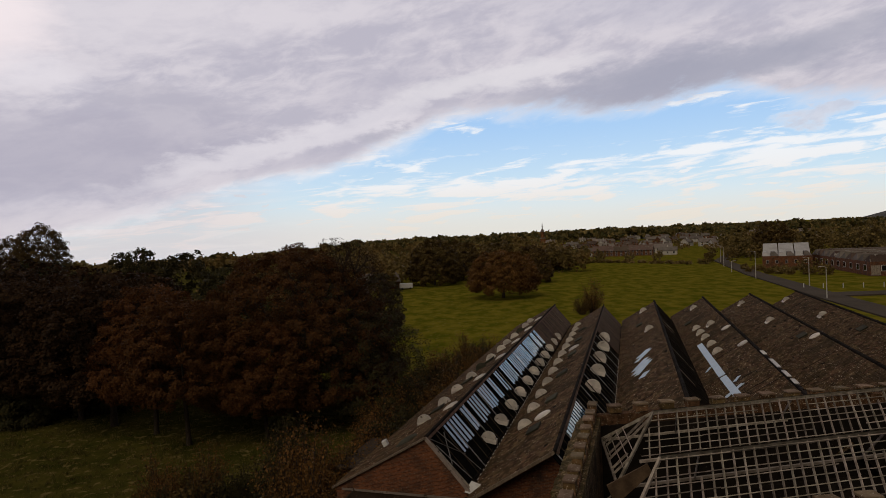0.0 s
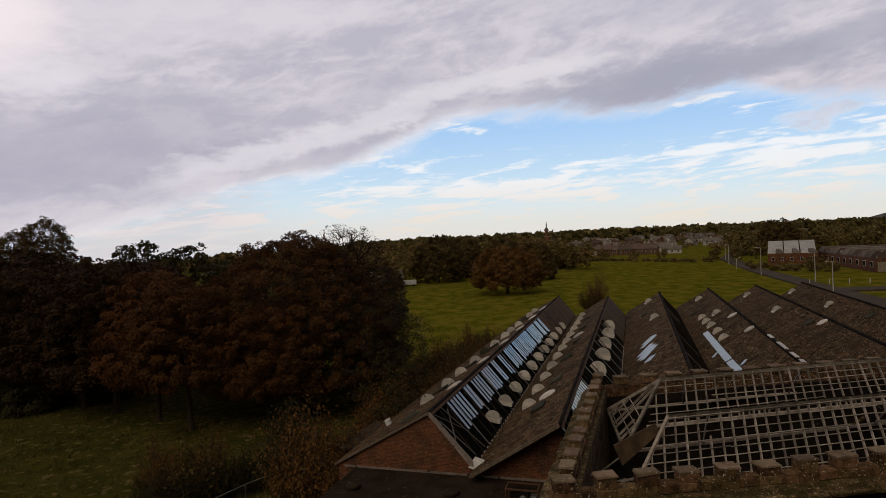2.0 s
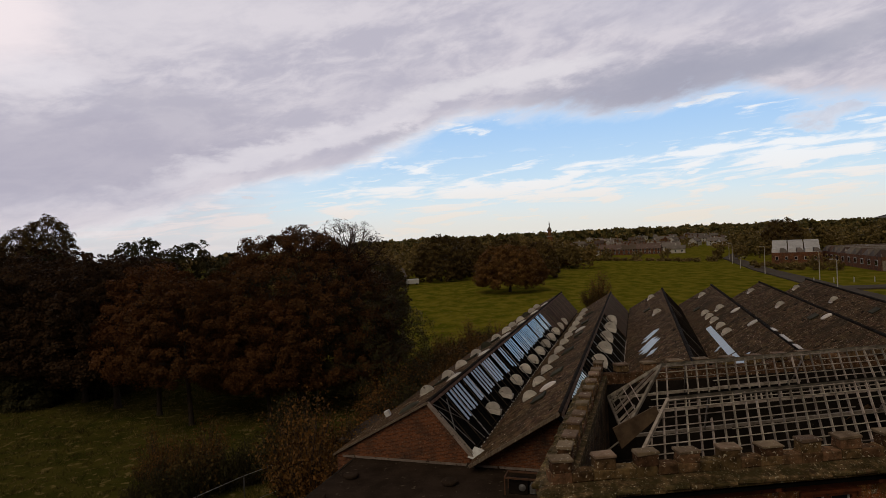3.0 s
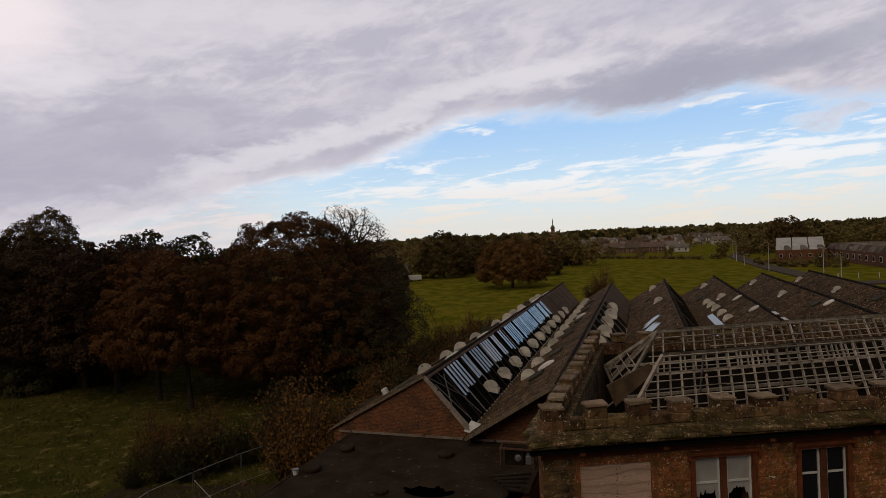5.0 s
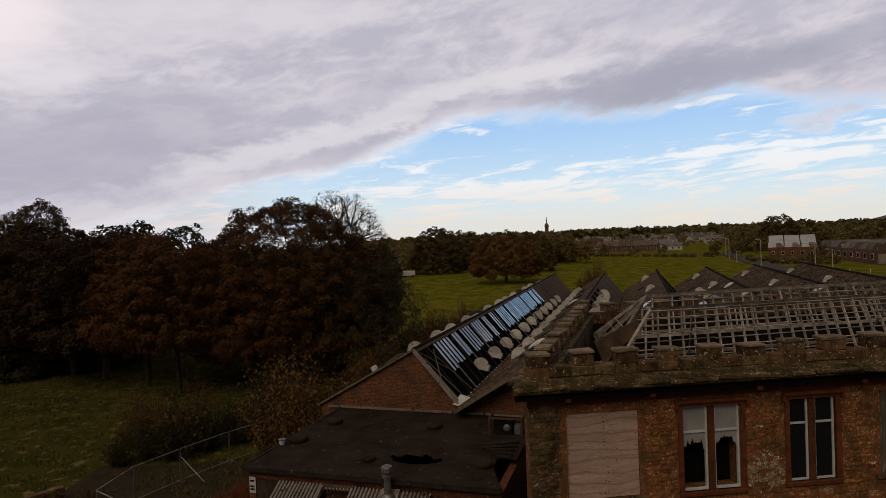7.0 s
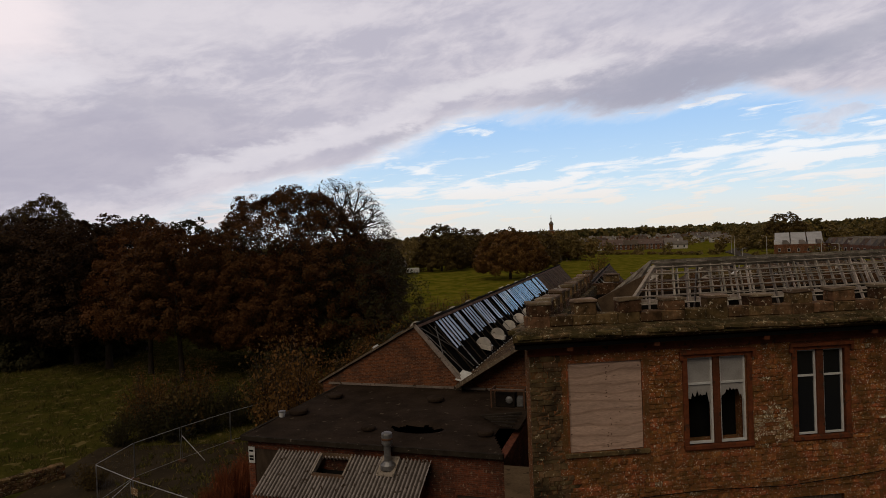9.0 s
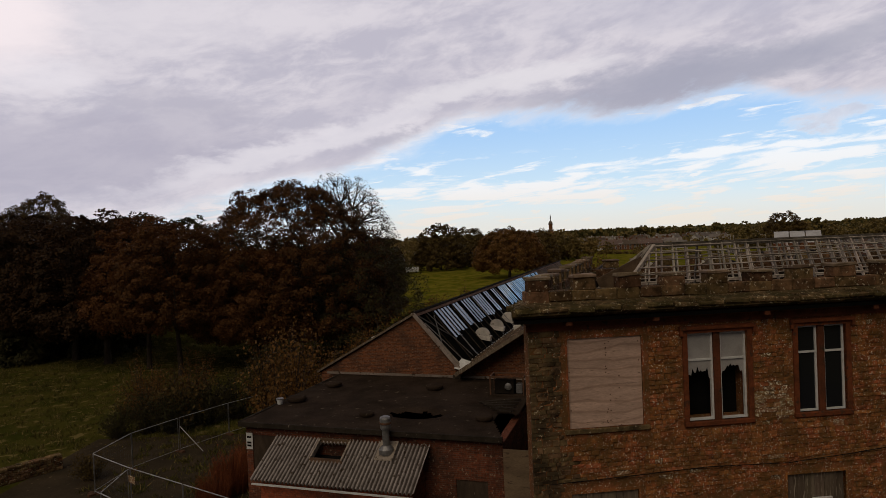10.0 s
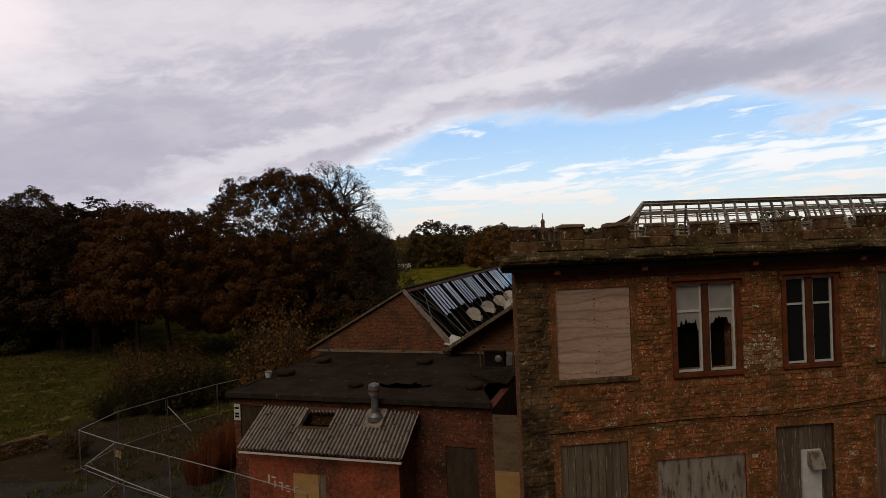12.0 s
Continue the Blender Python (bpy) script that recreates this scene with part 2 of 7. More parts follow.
def brickwork(name, c1, c2, mortar, width=0.225, row=0.075, stain=(0.05, 0.035, 0.025)):
    """Bricks laid in courses along the thing's own x, or its y where the wall runs that way."""
    m = bpy.data.materials.new(name)
    m.use_nodes = True
    nt = m.node_tree
    N, L = nt.nodes.new, nt.links.new
    bsdf = nt.nodes["Principled BSDF"]
    bsdf.inputs["Roughness"].default_value, bsdf.inputs["Specular IOR Level"].default_value = 0.9, 0.2
    tc, sep, comb, add = N("ShaderNodeTexCoord"), N("ShaderNodeSeparateXYZ"), N("ShaderNodeCombineXYZ"), N("ShaderNodeMath")
    L(tc.outputs["Object"], sep.inputs[0])
    L(sep.outputs[0], add.inputs[0])
    L(sep.outputs[1], add.inputs[1])
    L(add.outputs[0], comb.inputs[0])
    L(sep.outputs[2], comb.inputs[1])
    br = N("ShaderNodeTexBrick")
    L(comb.outputs[0], br.inputs["Vector"])
    br.inputs["Scale"].default_value = 1.0
    br.inputs["Brick Width"].default_value, br.inputs["Row Height"].default_value = width, row
    br.inputs["Mortar Size"].default_value, br.inputs["Mortar Smooth"].default_value = 0.006, 0.2
    br.inputs["Color1"].default_value, br.inputs["Color2"].default_value, br.inputs["Mortar"].default_value = (*c1, 1), (*c2, 1), (*mortar, 1)
    no, fi = N("ShaderNodeTexNoise"), N("ShaderNodeTexNoise")
    no.inputs["Scale"].default_value, no.inputs["Detail"].default_value = 0.9, 6
    fi.inputs["Scale"].default_value, fi.inputs["Detail"].default_value = 9.0, 5
    L(tc.outputs["Object"], no.inputs["Vector"])
    L(tc.outputs["Object"], fi.inputs["Vector"])
    mr, mr2 = N("ShaderNodeMapRange"), N("ShaderNodeMapRange")
    L(no.outputs[0], mr.inputs[0])
    mr.inputs[1].default_value, mr.inputs[2].default_value, mr.inputs[4].default_value = 0.44, 0.70, 0.8
    L(fi.outputs[0], mr2.inputs[0])
    mr2.inputs[1].default_value, mr2.inputs[2].default_value, mr2.inputs[3].default_value, mr2.inputs[4].default_value = 0.3, 0.7, 0.65, 1.25
    mx, mu = N("ShaderNodeMix"), N("ShaderNodeMix")
    mx.data_type = mu.data_type = "RGBA"
    mu.blend_type = "MULTIPLY"
    mu.inputs[0].default_value = 1.0
    L(mr.outputs[0], mx.inputs[0])
    L(br.outputs[0], mx.inputs[6])
    mx.inputs[7].default_value = (*stain, 1)
    L(mx.outputs[2], mu.inputs[6])
    L(mr2.outputs[0], mu.inputs[7])
    # lime and lichen specks
    sp, ms, mk = N("ShaderNodeTexNoise"), N("ShaderNodeMapRange"), N("ShaderNodeMix")
    sp.inputs["Scale"].default_value, sp.inputs["Detail"].default_value = 10.0, 3
    L(tc.outputs["Object"], sp.inputs["Vector"])
    L(sp.outputs[0], ms.inputs[0])
    ms.inputs[1].default_value, ms.inputs[2].default_value, ms.inputs[4].default_value = 0.62, 0.69, 0.6
    mk.data_type = "RGBA"
    L(ms.outputs[0], mk.inputs[0])
    L(mu.outputs[2], mk.inputs[6])
    mk.inputs[7].default_value = (0.36, 0.25, 0.16, 1)
    L(mk.outputs[2], bsdf.inputs["Base Color"])
    bp = N("ShaderNodeBump")
    bp.inputs["Strength"].default_value, bp.inputs["Distance"].default_value = 0.6, 0.012
    inv = N("ShaderNodeMath")
    inv.operation = "SUBTRACT"
    inv.inputs[0].default_value = 1.0
    L(br.outputs[1], inv.inputs[1])
    L(inv.outputs[0], bp.inputs["Height"])
    L(bp.outputs[0], bsdf.inputs["Normal"])
    return m


def leaf_material(name, c1, c2, c3):
    """Leaves: tone by clump and by leaf, a little light through them."""
    m = bpy.data.materials.new(name)
    m.use_nodes = True
    nt = m.node_tree
    N, L = nt.nodes.new, nt.links.new
    bsdf = nt.nodes["Principled BSDF"]
    bsdf.inputs["Roughness"].default_value, bsdf.inputs["Specular IOR Level"].default_value = 0.7, 0.15
    g = N("ShaderNodeNewGeometry")
    oi = N("ShaderNodeObjectInfo")
    no = N("ShaderNodeTexNoise")
    L(g.outputs["Position"], no.inputs["Vector"])
    no.inputs["Scale"].default_value, no.inputs["Detail"].default_value = 0.28, 3
    ad = N("ShaderNodeMath")
    ad.operation = "MULTIPLY_ADD"
    L(oi.outputs["Random"], ad.inputs[0])
    ad.inputs[1].default_value = 0.5
    L(no.outputs[0], ad.inputs[2])
    r1 = N("ShaderNodeMapRange")
    L(ad.outputs[0], r1.inputs[0])
    r1.inputs[1].default_value, r1.inputs[2].default_value = 0.42, 1.0
    m1, m2 = N("ShaderNodeMix"), N("ShaderNodeMix")
    m1.data_type = m2.data_type = "RGBA"
    L(r1.outputs[0], m1.inputs[0])
    m1.inputs[6].default_value, m1.inputs[7].default_value = (*c1, 1), (*c2, 1)
    r2 = N("ShaderNodeMath")
    r2.operation = "POWER"
    L(g.outputs["Random Per Island"], r2.inputs[0])
    r2.inputs[1].default_value = 2.5
    L(r2.outputs[0], m2.inputs[0])
    L(m1.outputs[2], m2.inputs[6])
    m2.inputs[7].default_value = (*c3, 1)
    L(m2.outputs[2], bsdf.inputs["Base Color"])
    tr, ms = N("ShaderNodeBsdfTranslucent"), N("ShaderNodeMixShader")
    L(m2.outputs[2], tr.inputs[0])
    ms.inputs[0].default_value = 0.2
    L(bsdf.outputs[0], ms.inputs[1])
    L(tr.outputs[0], ms.inputs[2])
    L(ms.outputs[0], nt.nodes["Material Output"].inputs[0])
    return m


def ground_material():
    m = surface("meadow", (0.043, 0.046, 0.008), (0.096, 0.080, 0.018), 0.30, 0.95, 0.6, (0.165, 0.125, 0.045), 0.57, 1.1, grain=3.0, spec=0.0)
    nt = m.node_tree
    N, L = nt.nodes.new, nt.links.new
    bsdf = nt.nodes["Principled BSDF"]
    old = bsdf.inputs["Base Color"].links[0].from_socket
    sep = N("ShaderNodeSeparateXYZ")
    geo = N("ShaderNodeNewGeometry")
    L(geo.outputs["Position"], sep.inputs[0])

    def span(v, lo, hi):
        n = N("ShaderNodeMapRange")
        n.interpolation_type = "SMOOTHSTEP"
        L(v, n.inputs[0])
        n.inputs[1].default_value, n.inputs[2].default_value = lo, hi
        return n.outputs[0]
    mul = N("ShaderNodeMath")
    mul.operation = "MULTIPLY"
    L(span(sep.outputs[1], 72, 100), mul.inputs[0])
    L(span(sep.outputs[0], -46, -30), mul.inputs[1])
    n1, n2 = N("ShaderNodeTexNoise"), N("ShaderNodeTexNoise")
    mp = N("ShaderNodeMapping")
    mp.inputs["Scale"].default_value = (1.0, 0.6, 1.0)
    L(geo.outputs["Position"], mp.inputs[0])
    for n, sc in ((n1, 0.28), (n2, 0.9)):
        L(mp.outputs[0], n.inputs["Vector"])
        n.inputs["Scale"].default_value, n.inputs["Detail"].default_value = sc, 6
    c = N("ShaderNodeMix")
    c.data_type = "RGBA"
    L(span(n1.outputs[0], 0.35, 0.65), c.inputs[0])
    c.inputs[6].default_value, c.inputs[7].default_value = (0.084, 0.088, 0.007, 1), (0.172, 0.140, 0.016, 1)
    c2 = N("ShaderNodeMix")
    c2.data_type = "RGBA"
    L(span(n2.outputs[0], 0.48, 0.90), c2.inputs[0])
    L(c.outputs[2], c2.inputs[6])
    c2.inputs[7].default_value = (0.195, 0.160, 0.038, 1)
    f = N("ShaderNodeMix")
    f.data_type = "RGBA"
    L(mul.outputs[0], f.inputs[0])
    L(old, f.inputs[6])
    L(c2.outputs[2], f.inputs[7])
    L(f.outputs[2], bsdf.inputs["Base Color"])
    return m


def ply_material():
    """Weathered plywood with cathedral grain: thin dark arcs, broad stains."""
    m = surface("weathered_pink_plywood", (0.66, 0.445, 0.335), (0.48, 0.325, 0.245), 1.6, 0.85, 0.25, (0.30, 0.20, 0.14), 0.66, 9.0, grain=18, stretch=(0.5, 0.5, 3.0))
    nt = m.node_tree
    N, L = nt.nodes.new, nt.links.new
    bsdf = nt.nodes["Principled BSDF"]
    old = bsdf.inputs["Base Color"].links[0].from_socket
    mp, wv, mr, mx = N("ShaderNodeMapping"), N("ShaderNodeTexWave"), N("ShaderNodeMapRange"), N("ShaderNodeMix")
    L(N("ShaderNodeTexCoord").outputs["Object"], mp.inputs[0])
    mp.inputs["Location"].default_value, mp.inputs["Scale"].default_value = (-1.55, 0, -7.6), (0.55, 0.2, 1.0)
    wv.bands_direction = "Z"
    L(mp.outputs[0], wv.inputs["Vector"])
    wv.inputs["Scale"].default_value, wv.inputs["Distortion"].default_value = 1.25, 8.0
    wv.inputs["Detail"].default_value, wv.inputs["Detail Scale"].default_value = 1.5, 0.9
    L(wv.outputs["Fac"], mr.inputs[0])
    mr.inputs[1].default_value, mr.inputs[2].default_value, mr.inputs[3].default_value, mr.inputs[4].default_value = 0.80, 0.98, 0.0, 0.42
    mx.data_type, mx.blend_type = "RGBA", "MULTIPLY"
    L(mr.outputs[0], mx.inputs[0])
    L(old, mx.inputs[6])
    mx.inputs[7].default_value = (0.45, 0.40, 0.36, 1)
    L(mx.outputs[2], bsdf.inputs["Base Color"])
    return m


def glass_material(name, tint, rough=0.06, spec=0.35):
    m = bpy.data.materials.new(name)
    m.use_nodes = True
    b = m.node_tree.nodes["Principled BSDF"]
    b.inputs["Base Color"].default_value = (*tint, 1)
    b.inputs["Roughness"].default_value = rough
    b.inputs["Specular IOR Level"].default_value = spec
    return m


M_GROUND = ground_material()
M_STONE = surface("red_sandstone", (0.44, 0.140, 0.045), (0.225, 0.085, 0.030), 10.0, 0.92, 0.9, (0.74, 0.63, 0.46), 0.595, 26.0, random_=0.24, grain=24, moss=((0.115, 0.060, 0.019), 0.42, 0.60, 2.2))
M_QUOIN = surface("sooty_grey_sandstone", (0.215, 0.13, 0.062), (0.062, 0.041, 0.021), 2.4, 0.95, 0.7, (0.46, 0.37, 0.24), 0.635, 14.0, random_=0.30, grain=22, moss=((0.024, 0.018, 0.010), 0.46, 0.60, 0.9))
M_STONE_PALE = surface("bleached_sandstone", (0.33, 0.205, 0.10), (0.20, 0.085, 0.035), 9.0, 0.95, 0.8, (0.66, 0.58, 0.42), 0.54, 22.0, random_=0.3, grain=22)
M_ASHLAR = surface("dressed_sandstone", (0.225, 0.062, 0.023), (0.125, 0.040, 0.017), 3.5, 0.9, 0.5, (0.075, 0.036, 0.02), 0.58, 6.0, grain=22)
M_MORTAR = surface("crumbling_mortar", (0.34, 0.125, 0.048), (0.17, 0.070, 0.028), 8.0, 0.95, 0.7, (0.64, 0.54, 0.37), 0.60, 20.0, grain=25, moss=((0.11, 0.060, 0.02), 0.42, 0.62, 2.2))
M_CORNICE = surface("mossy_cornice_stone", (0.25, 0.165, 0.075), (0.075, 0.048, 0.022), 4.0, 0.95, 0.9, (0.56, 0.47, 0.30), 0.61, 15.0, random_=0.35, grain=16, moss=((0.040, 0.032, 0.010), 0.42, 0.56, 2.6))
M_CORNICE_BAND = surface("red_cornice_band", (0.17, 0.052, 0.023), (0.085, 0.034, 0.018), 1.6, 0.95, 0.5, (0.05, 0.03, 0.018), 0.60, 4.0, grain=20)
M_PARAPET = surface("mossy_parapet_stone", (0.215, 0.125, 0.060), (0.070, 0.044, 0.022), 4.0, 0.95, 0.9, (0.48, 0.40, 0.27), 0.615, 13.0, random_=0.4, grain=14, spec=0.03)
M_MERLON = surface("weathered_parapet_stone", (0.29, 0.205, 0.135), (0.17, 0.115, 0.07), 2.2, 0.95, 0.7, (0.46, 0.41, 0.31), 0.63, 10.0, random_=0.3, grain=22)
M_SLATE = surface("lichened_roof_slate", (0.046, 0.027, 0.014), (0.155, 0.095, 0.050), 2.2, 0.9, 0.6, (0.66, 0.55, 0.40), 0.635, 7.0, random_=0.30, grain=5, spec=0.03, moss=((0.040, 0.029, 0.016), 0.50, 0.66, 0.35))
M_RIDGE = surface("dark_ridge_tile", (0.014, 0.011, 0.009), (0.026, 0.020, 0.016), 1.2, 0.9, 0.4, random_=0.3, spec=0.03)
M_LATH = surface("grey_weathered_batten", (0.43, 0.365, 0.30), (0.20, 0.162, 0.125), 3.0, 0.9, 0.3, random_=0.45, grain=40)
# debris specks on a base darkened to imitate a deep, unlit interior
M_DARK = surface("debris_and_painted_dark", (0.014, 0.011, 0.009), (0.026, 0.020, 0.015), 1.5, 0.95, 0.5, (0.10, 0.08, 0.06), 0.69, 4.0, spec=0.03)
M_BRICK = brickwork("red_brick", (0.235, 0.080, 0.030), (0.105, 0.036, 0.017), (0.20, 0.13, 0.085))
# dirty brick, darkened further to paint the shade on the annexe walls
M_BRICK_SHADED = brickwork("dirty_shaded_brick", (0.20, 0.055, 0.024), (0.10, 0.033, 0.018), (0.14, 0.09, 0.06), stain=(0.022, 0.016, 0.012))
M_BRICK_BRIGHT = brickwork("painted_red_brick", (0.42, 0.098, 0.040), (0.32, 0.078, 0.034), (0.22, 0.085, 0.05))
M_FELT = surface("black_roofing_felt", (0.028, 0.019, 0.013), (0.050, 0.034, 0.024), 0.8, 0.95, 0.4, (0.10, 0.075, 0.05), 0.645, 3.0, grain=14, spec=0.02)
M_FELT_EDGE = surface("grey_felt_edge", (0.026, 0.020, 0.015), (0.050, 0.039, 0.029), 2.0, 0.95, 0.4, (0.20, 0.16, 0.12), 0.66, 8.0, grain=30, spec=0.03)
M_SHEET = surface("grey_fibre_cement_sheet", (0.33, 0.27, 0.22), (0.20, 0.16, 0.125), 1.6, 0.95, 0.3, (0.06, 0.042, 0.028), 0.61, 4.5, grain=25, random_=0.25, spec=0.05)
# dirt spots, plus trough shade painted in by valleys
M_CORRUGATED = surface("dirty_shaded_corrugated_sheet", (0.47, 0.40, 0.365), (0.30, 0.255, 0.23), 1.6, 0.95, 0.3, (0.07, 0.045, 0.03), 0.61, 4.5, grain=25, random_=0.1, spec=0.05, valleys=0.155)
M_WHITE = surface("white_painted_wood", (0.75, 0.74, 0.71), (0.62, 0.60, 0.56), 4.0, 0.6, 0.15, (0.35, 0.30, 0.25), 0.7, 16.0)
M_PLY = ply_material()
M_PLY_NEW = surface("orange_plywood", (0.55, 0.32, 0.13), (0.46, 0.26, 0.10), 1.6, 0.75, 0.2, grain=20, stretch=(1, 1, 3))
M_BOARD = surface("grey_weathered_board", (0.205, 0.155, 0.108), (0.115, 0.083, 0.055), 1.5, 0.9, 0.4, (0.34, 0.275, 0.20), 0.60, 5.0, grain=22, stretch=(6, 6, 0.45), random_=0.25)
M_BOARD_DARK = surface("dark_weathered_board", (0.085, 0.058, 0.038), (0.05, 0.035, 0.024), 1.5, 0.9, 0.4, (0.24, 0.19, 0.14), 0.68, 6.0, grain=22, stretch=(3, 3, 1))
M_PLY_OLD = surface("old_brown_plywood", (0.24, 0.165, 0.10), (0.16, 0.11, 0.068), 1.0, 0.9, 0.3, (0.09, 0.06, 0.04), 0.62, 4.0, grain=18, stretch=(0.6, 0.6, 2.0))
M_BOARD_GREY = surface("pale_grey_board", (0.40, 0.335, 0.27), (0.25, 0.20, 0.155), 1.5, 0.9, 0.3, (0.12, 0.095, 0.07), 0.57, 3.0, grain=22, stretch=(3, 3, 0.7))
M_GLASS = glass_material("dark_window_glass", (0.012, 0.013, 0.015), 0.08)
M_SKYGLASS = glass_material("dusty_rooflight_glass", (0.055, 0.130, 0.210), 0.05, 1.0)
M_BLUESHEET = surface("pale_blue_plastic_sheet", (0.50, 0.60, 0.72), (0.42, 0.52, 0.64), 2.0, 0.35, 0.1, spec=0.5)
M_DOME = surface("white_dome_plastic", (0.74, 0.67, 0.59), (0.50, 0.45, 0.40), 1.5, 0.5, 0.1, (0.16, 0.13, 0.11), 0.64, 4.0, random_=0.22, spec=0.35)
M_DOME_DARK = surface("dirty_green_dome_plastic", (0.045, 0.045, 0.032), (0.085, 0.078, 0.058), 1.5, 0.85, 0.1, random_=0.2, spec=0.05)
M_STEEL = surface("galvanised_steel", (0.36, 0.345, 0.33), (0.22, 0.21, 0.20), 5.0, 0.5, 0.1, (0.16, 0.11, 0.08), 0.66, 9.0, metal=0.7)
M_GALV = surface("bright_galvanised_tube", (0.56, 0.55, 0.53), (0.40, 0.39, 0.37), 5.0, 0.4, 0.1, metal=0.5, spec=0.4)
M_DARKWIRE = surface("dull_fence_wire", (0.16, 0.155, 0.15), (0.10, 0.097, 0.093), 5.0, 0.7, 0.0, metal=0.2)
M_RUST = surface("rusty_steel", (0.16, 0.075, 0.04), (0.10, 0.06, 0.04), 4.0, 0.85, 0.3, metal=0.2)
M_TIMBER = surface("brown_rotten_timber", (0.062, 0.038, 0.024), (0.13, 0.082, 0.05), 2.0, 0.9, 0.4, random_=0.4)
M_ASPHALT = surface("worn_asphalt", (0.046, 0.040, 0.033), (0.07, 0.06, 0.048), 0.5, 0.95, 0.4, (0.11, 0.09, 0.06), 0.64, 2.5, grain=30, spec=0.05)
M_ROAD = surface("grey_road_asphalt", (0.076, 0.058, 0.041), (0.100, 0.079, 0.058), 0.08, 0.95, 0.1, grain=2, spec=0.05)
M_BARK = surface("tree_bark", (0.040, 0.029, 0.020), (0.075, 0.056, 0.040), 2.5, 0.95, 0.6, grain=18, stretch=(3, 3, 0.7))
M_LEAF_RUST = leaf_material("rusty_autumn_leaves", (0.098, 0.037, 0.010), (0.062, 0.029, 0.008), (0.15, 0.060, 0.016))
M_LEAF_OLIVE = leaf_material("olive_autumn_leaves", (0.070, 0.047, 0.013), (0.088, 0.050, 0.014), (0.13, 0.085, 0.024))
M_LEAF_DARK = leaf_material("dark_green_leaves", (0.028, 0.028, 0.009), (0.044, 0.036, 0.012), (0.068, 0.053, 0.017))
M_LEAF_BRONZE = leaf_material("bronze_autumn_leaves", (0.15, 0.066, 0.016), (0.11, 0.055, 0.014), (0.24, 0.12, 0.032))
# brown leaves; on the row, darkened to paint the shade at left and back
M_LEAF_BROWN = leaf_material("brown_leaves_with_shade_tone", (0.036, 0.017, 0.006), (0.027, 0.016, 0.006), (0.068, 0.032, 0.010))
M_LEAF_ORANGE = leaf_material("orange_shrub_leaves", (0.13, 0.055, 0.013), (0.085, 0.052, 0.014), (0.25, 0.115, 0.03))
M_LEAF_RED = leaf_material("russet_dock_stems", (0.21, 0.052, 0.020), (0.14, 0.044, 0.018), (0.30, 0.09, 0.03))
M_GRASS = leaf_material("dry_grass", (0.112, 0.090, 0.018), (0.058, 0.062, 0.010), (0.225, 0.158, 0.052))
M_WOODS = leaf_material("far_woodland", (0.060, 0.064, 0.020), (0.185, 0.110, 0.034), (0.26, 0.185, 0.062))
for n in M_WOODS.node_tree.nodes:
    if n.type == "TEX_NOISE":
        n.inputs["Scale"].default_value, n.inputs["Detail"].default_value = 0.045, 5
M_RENDER = surface("pale_rendered_wall", (0.62, 0.58, 0.53), (0.52, 0.48, 0.44), 0.5, 0.9, 0.2, grain=4)
M_ROOF_FAR = surface("far_slate_roof", (0.17, 0.145, 0.125), (0.26, 0.22, 0.19), 0.4, 0.9, 0.2, grain=3, random_=0.3)
M_ROOF_RED = surface("dull_red_roof", (0.15, 0.105, 0.082), (0.105, 0.075, 0.06), 0.3, 0.9, 0.2, (0.30, 0.27, 0.24), 0.62, 0.6, grain=3, random_=0.35)
M_ROOF_WHITE = surface("white_roof_sheet", (0.56, 0.54, 0.52), (0.44, 0.42, 0.40), 0.3, 0.6, 0.1, grain=3)
M_MOSS = leaf_material("olive_moss", (0.050, 0.036, 0.011), (0.080, 0.054, 0.018), (0.13, 0.09, 0.035))
# woodland colour greyed and paled to carry some distance haze
M_HILL = surface("hazed_wooded_hillside", (0.060, 0.058, 0.050), (0.10, 0.092, 0.080), 0.012, 0.95, 0.0, (0.17, 0.155, 0.13), 0.58, 0.02, grain=0.06)
# near-black for wheels and bars; also paints the darkness of unlit interiors
M_BLACK = surface("black_and_unlit_void", (0.008, 0.008, 0.008), (0.012, 0.011, 0.01), 2.0, 1.0, 0.0, spec=0.0)
M_EARTH = surface("dark_trodden_earth", (0.040, 0.030, 0.018), (0.066, 0.047, 0.027), 0.6, 0.97, 0.6, (0.12, 0.085, 0.045), 0.64, 3.0, grain=12, spec=0.03)


# ---------------------------------------------------------------- mesh helpers
def mesh_of(name, verts, faces, mat, smooth=False):
    me = bpy.data.meshes.new(name)
    me.from_pydata([tuple(v) for v in verts], [], faces)
    me.materials.append(mat)
    if smooth:
        me.polygons.foreach_set("use_smooth", [True] * len(me.polygons))
    me.update()
    return me


def thing(name, label, category, m=None, group="", kind=""):
    ob = new(name)
    ob.empty_display_size = 0.3
    if m is not None:
        ob.matrix_basis = m
    return tagged(ob, label, category, group, kind)


def part(name, geo, mat, parent, label="", smooth=False, m=None):
    """One mesh under a thing or a part; geo: (verts, faces), a bmesh or a mesh to share."""
    if isinstance(geo, bmesh.types.BMesh):
        me = bpy.data.meshes.new(name)
        geo.to_mesh(me)
        geo.free()
        me.materials.append(mat)
    elif isinstance(geo, tuple):
        me = mesh_of(name, geo[0], geo[1], mat, smooth)
    else:
        me = geo
    ob = new(name, me)
    ob.parent = parent
    if m is not None:
        ob.matrix_basis = m
    if label:
        ob["label"] = label
    return ob


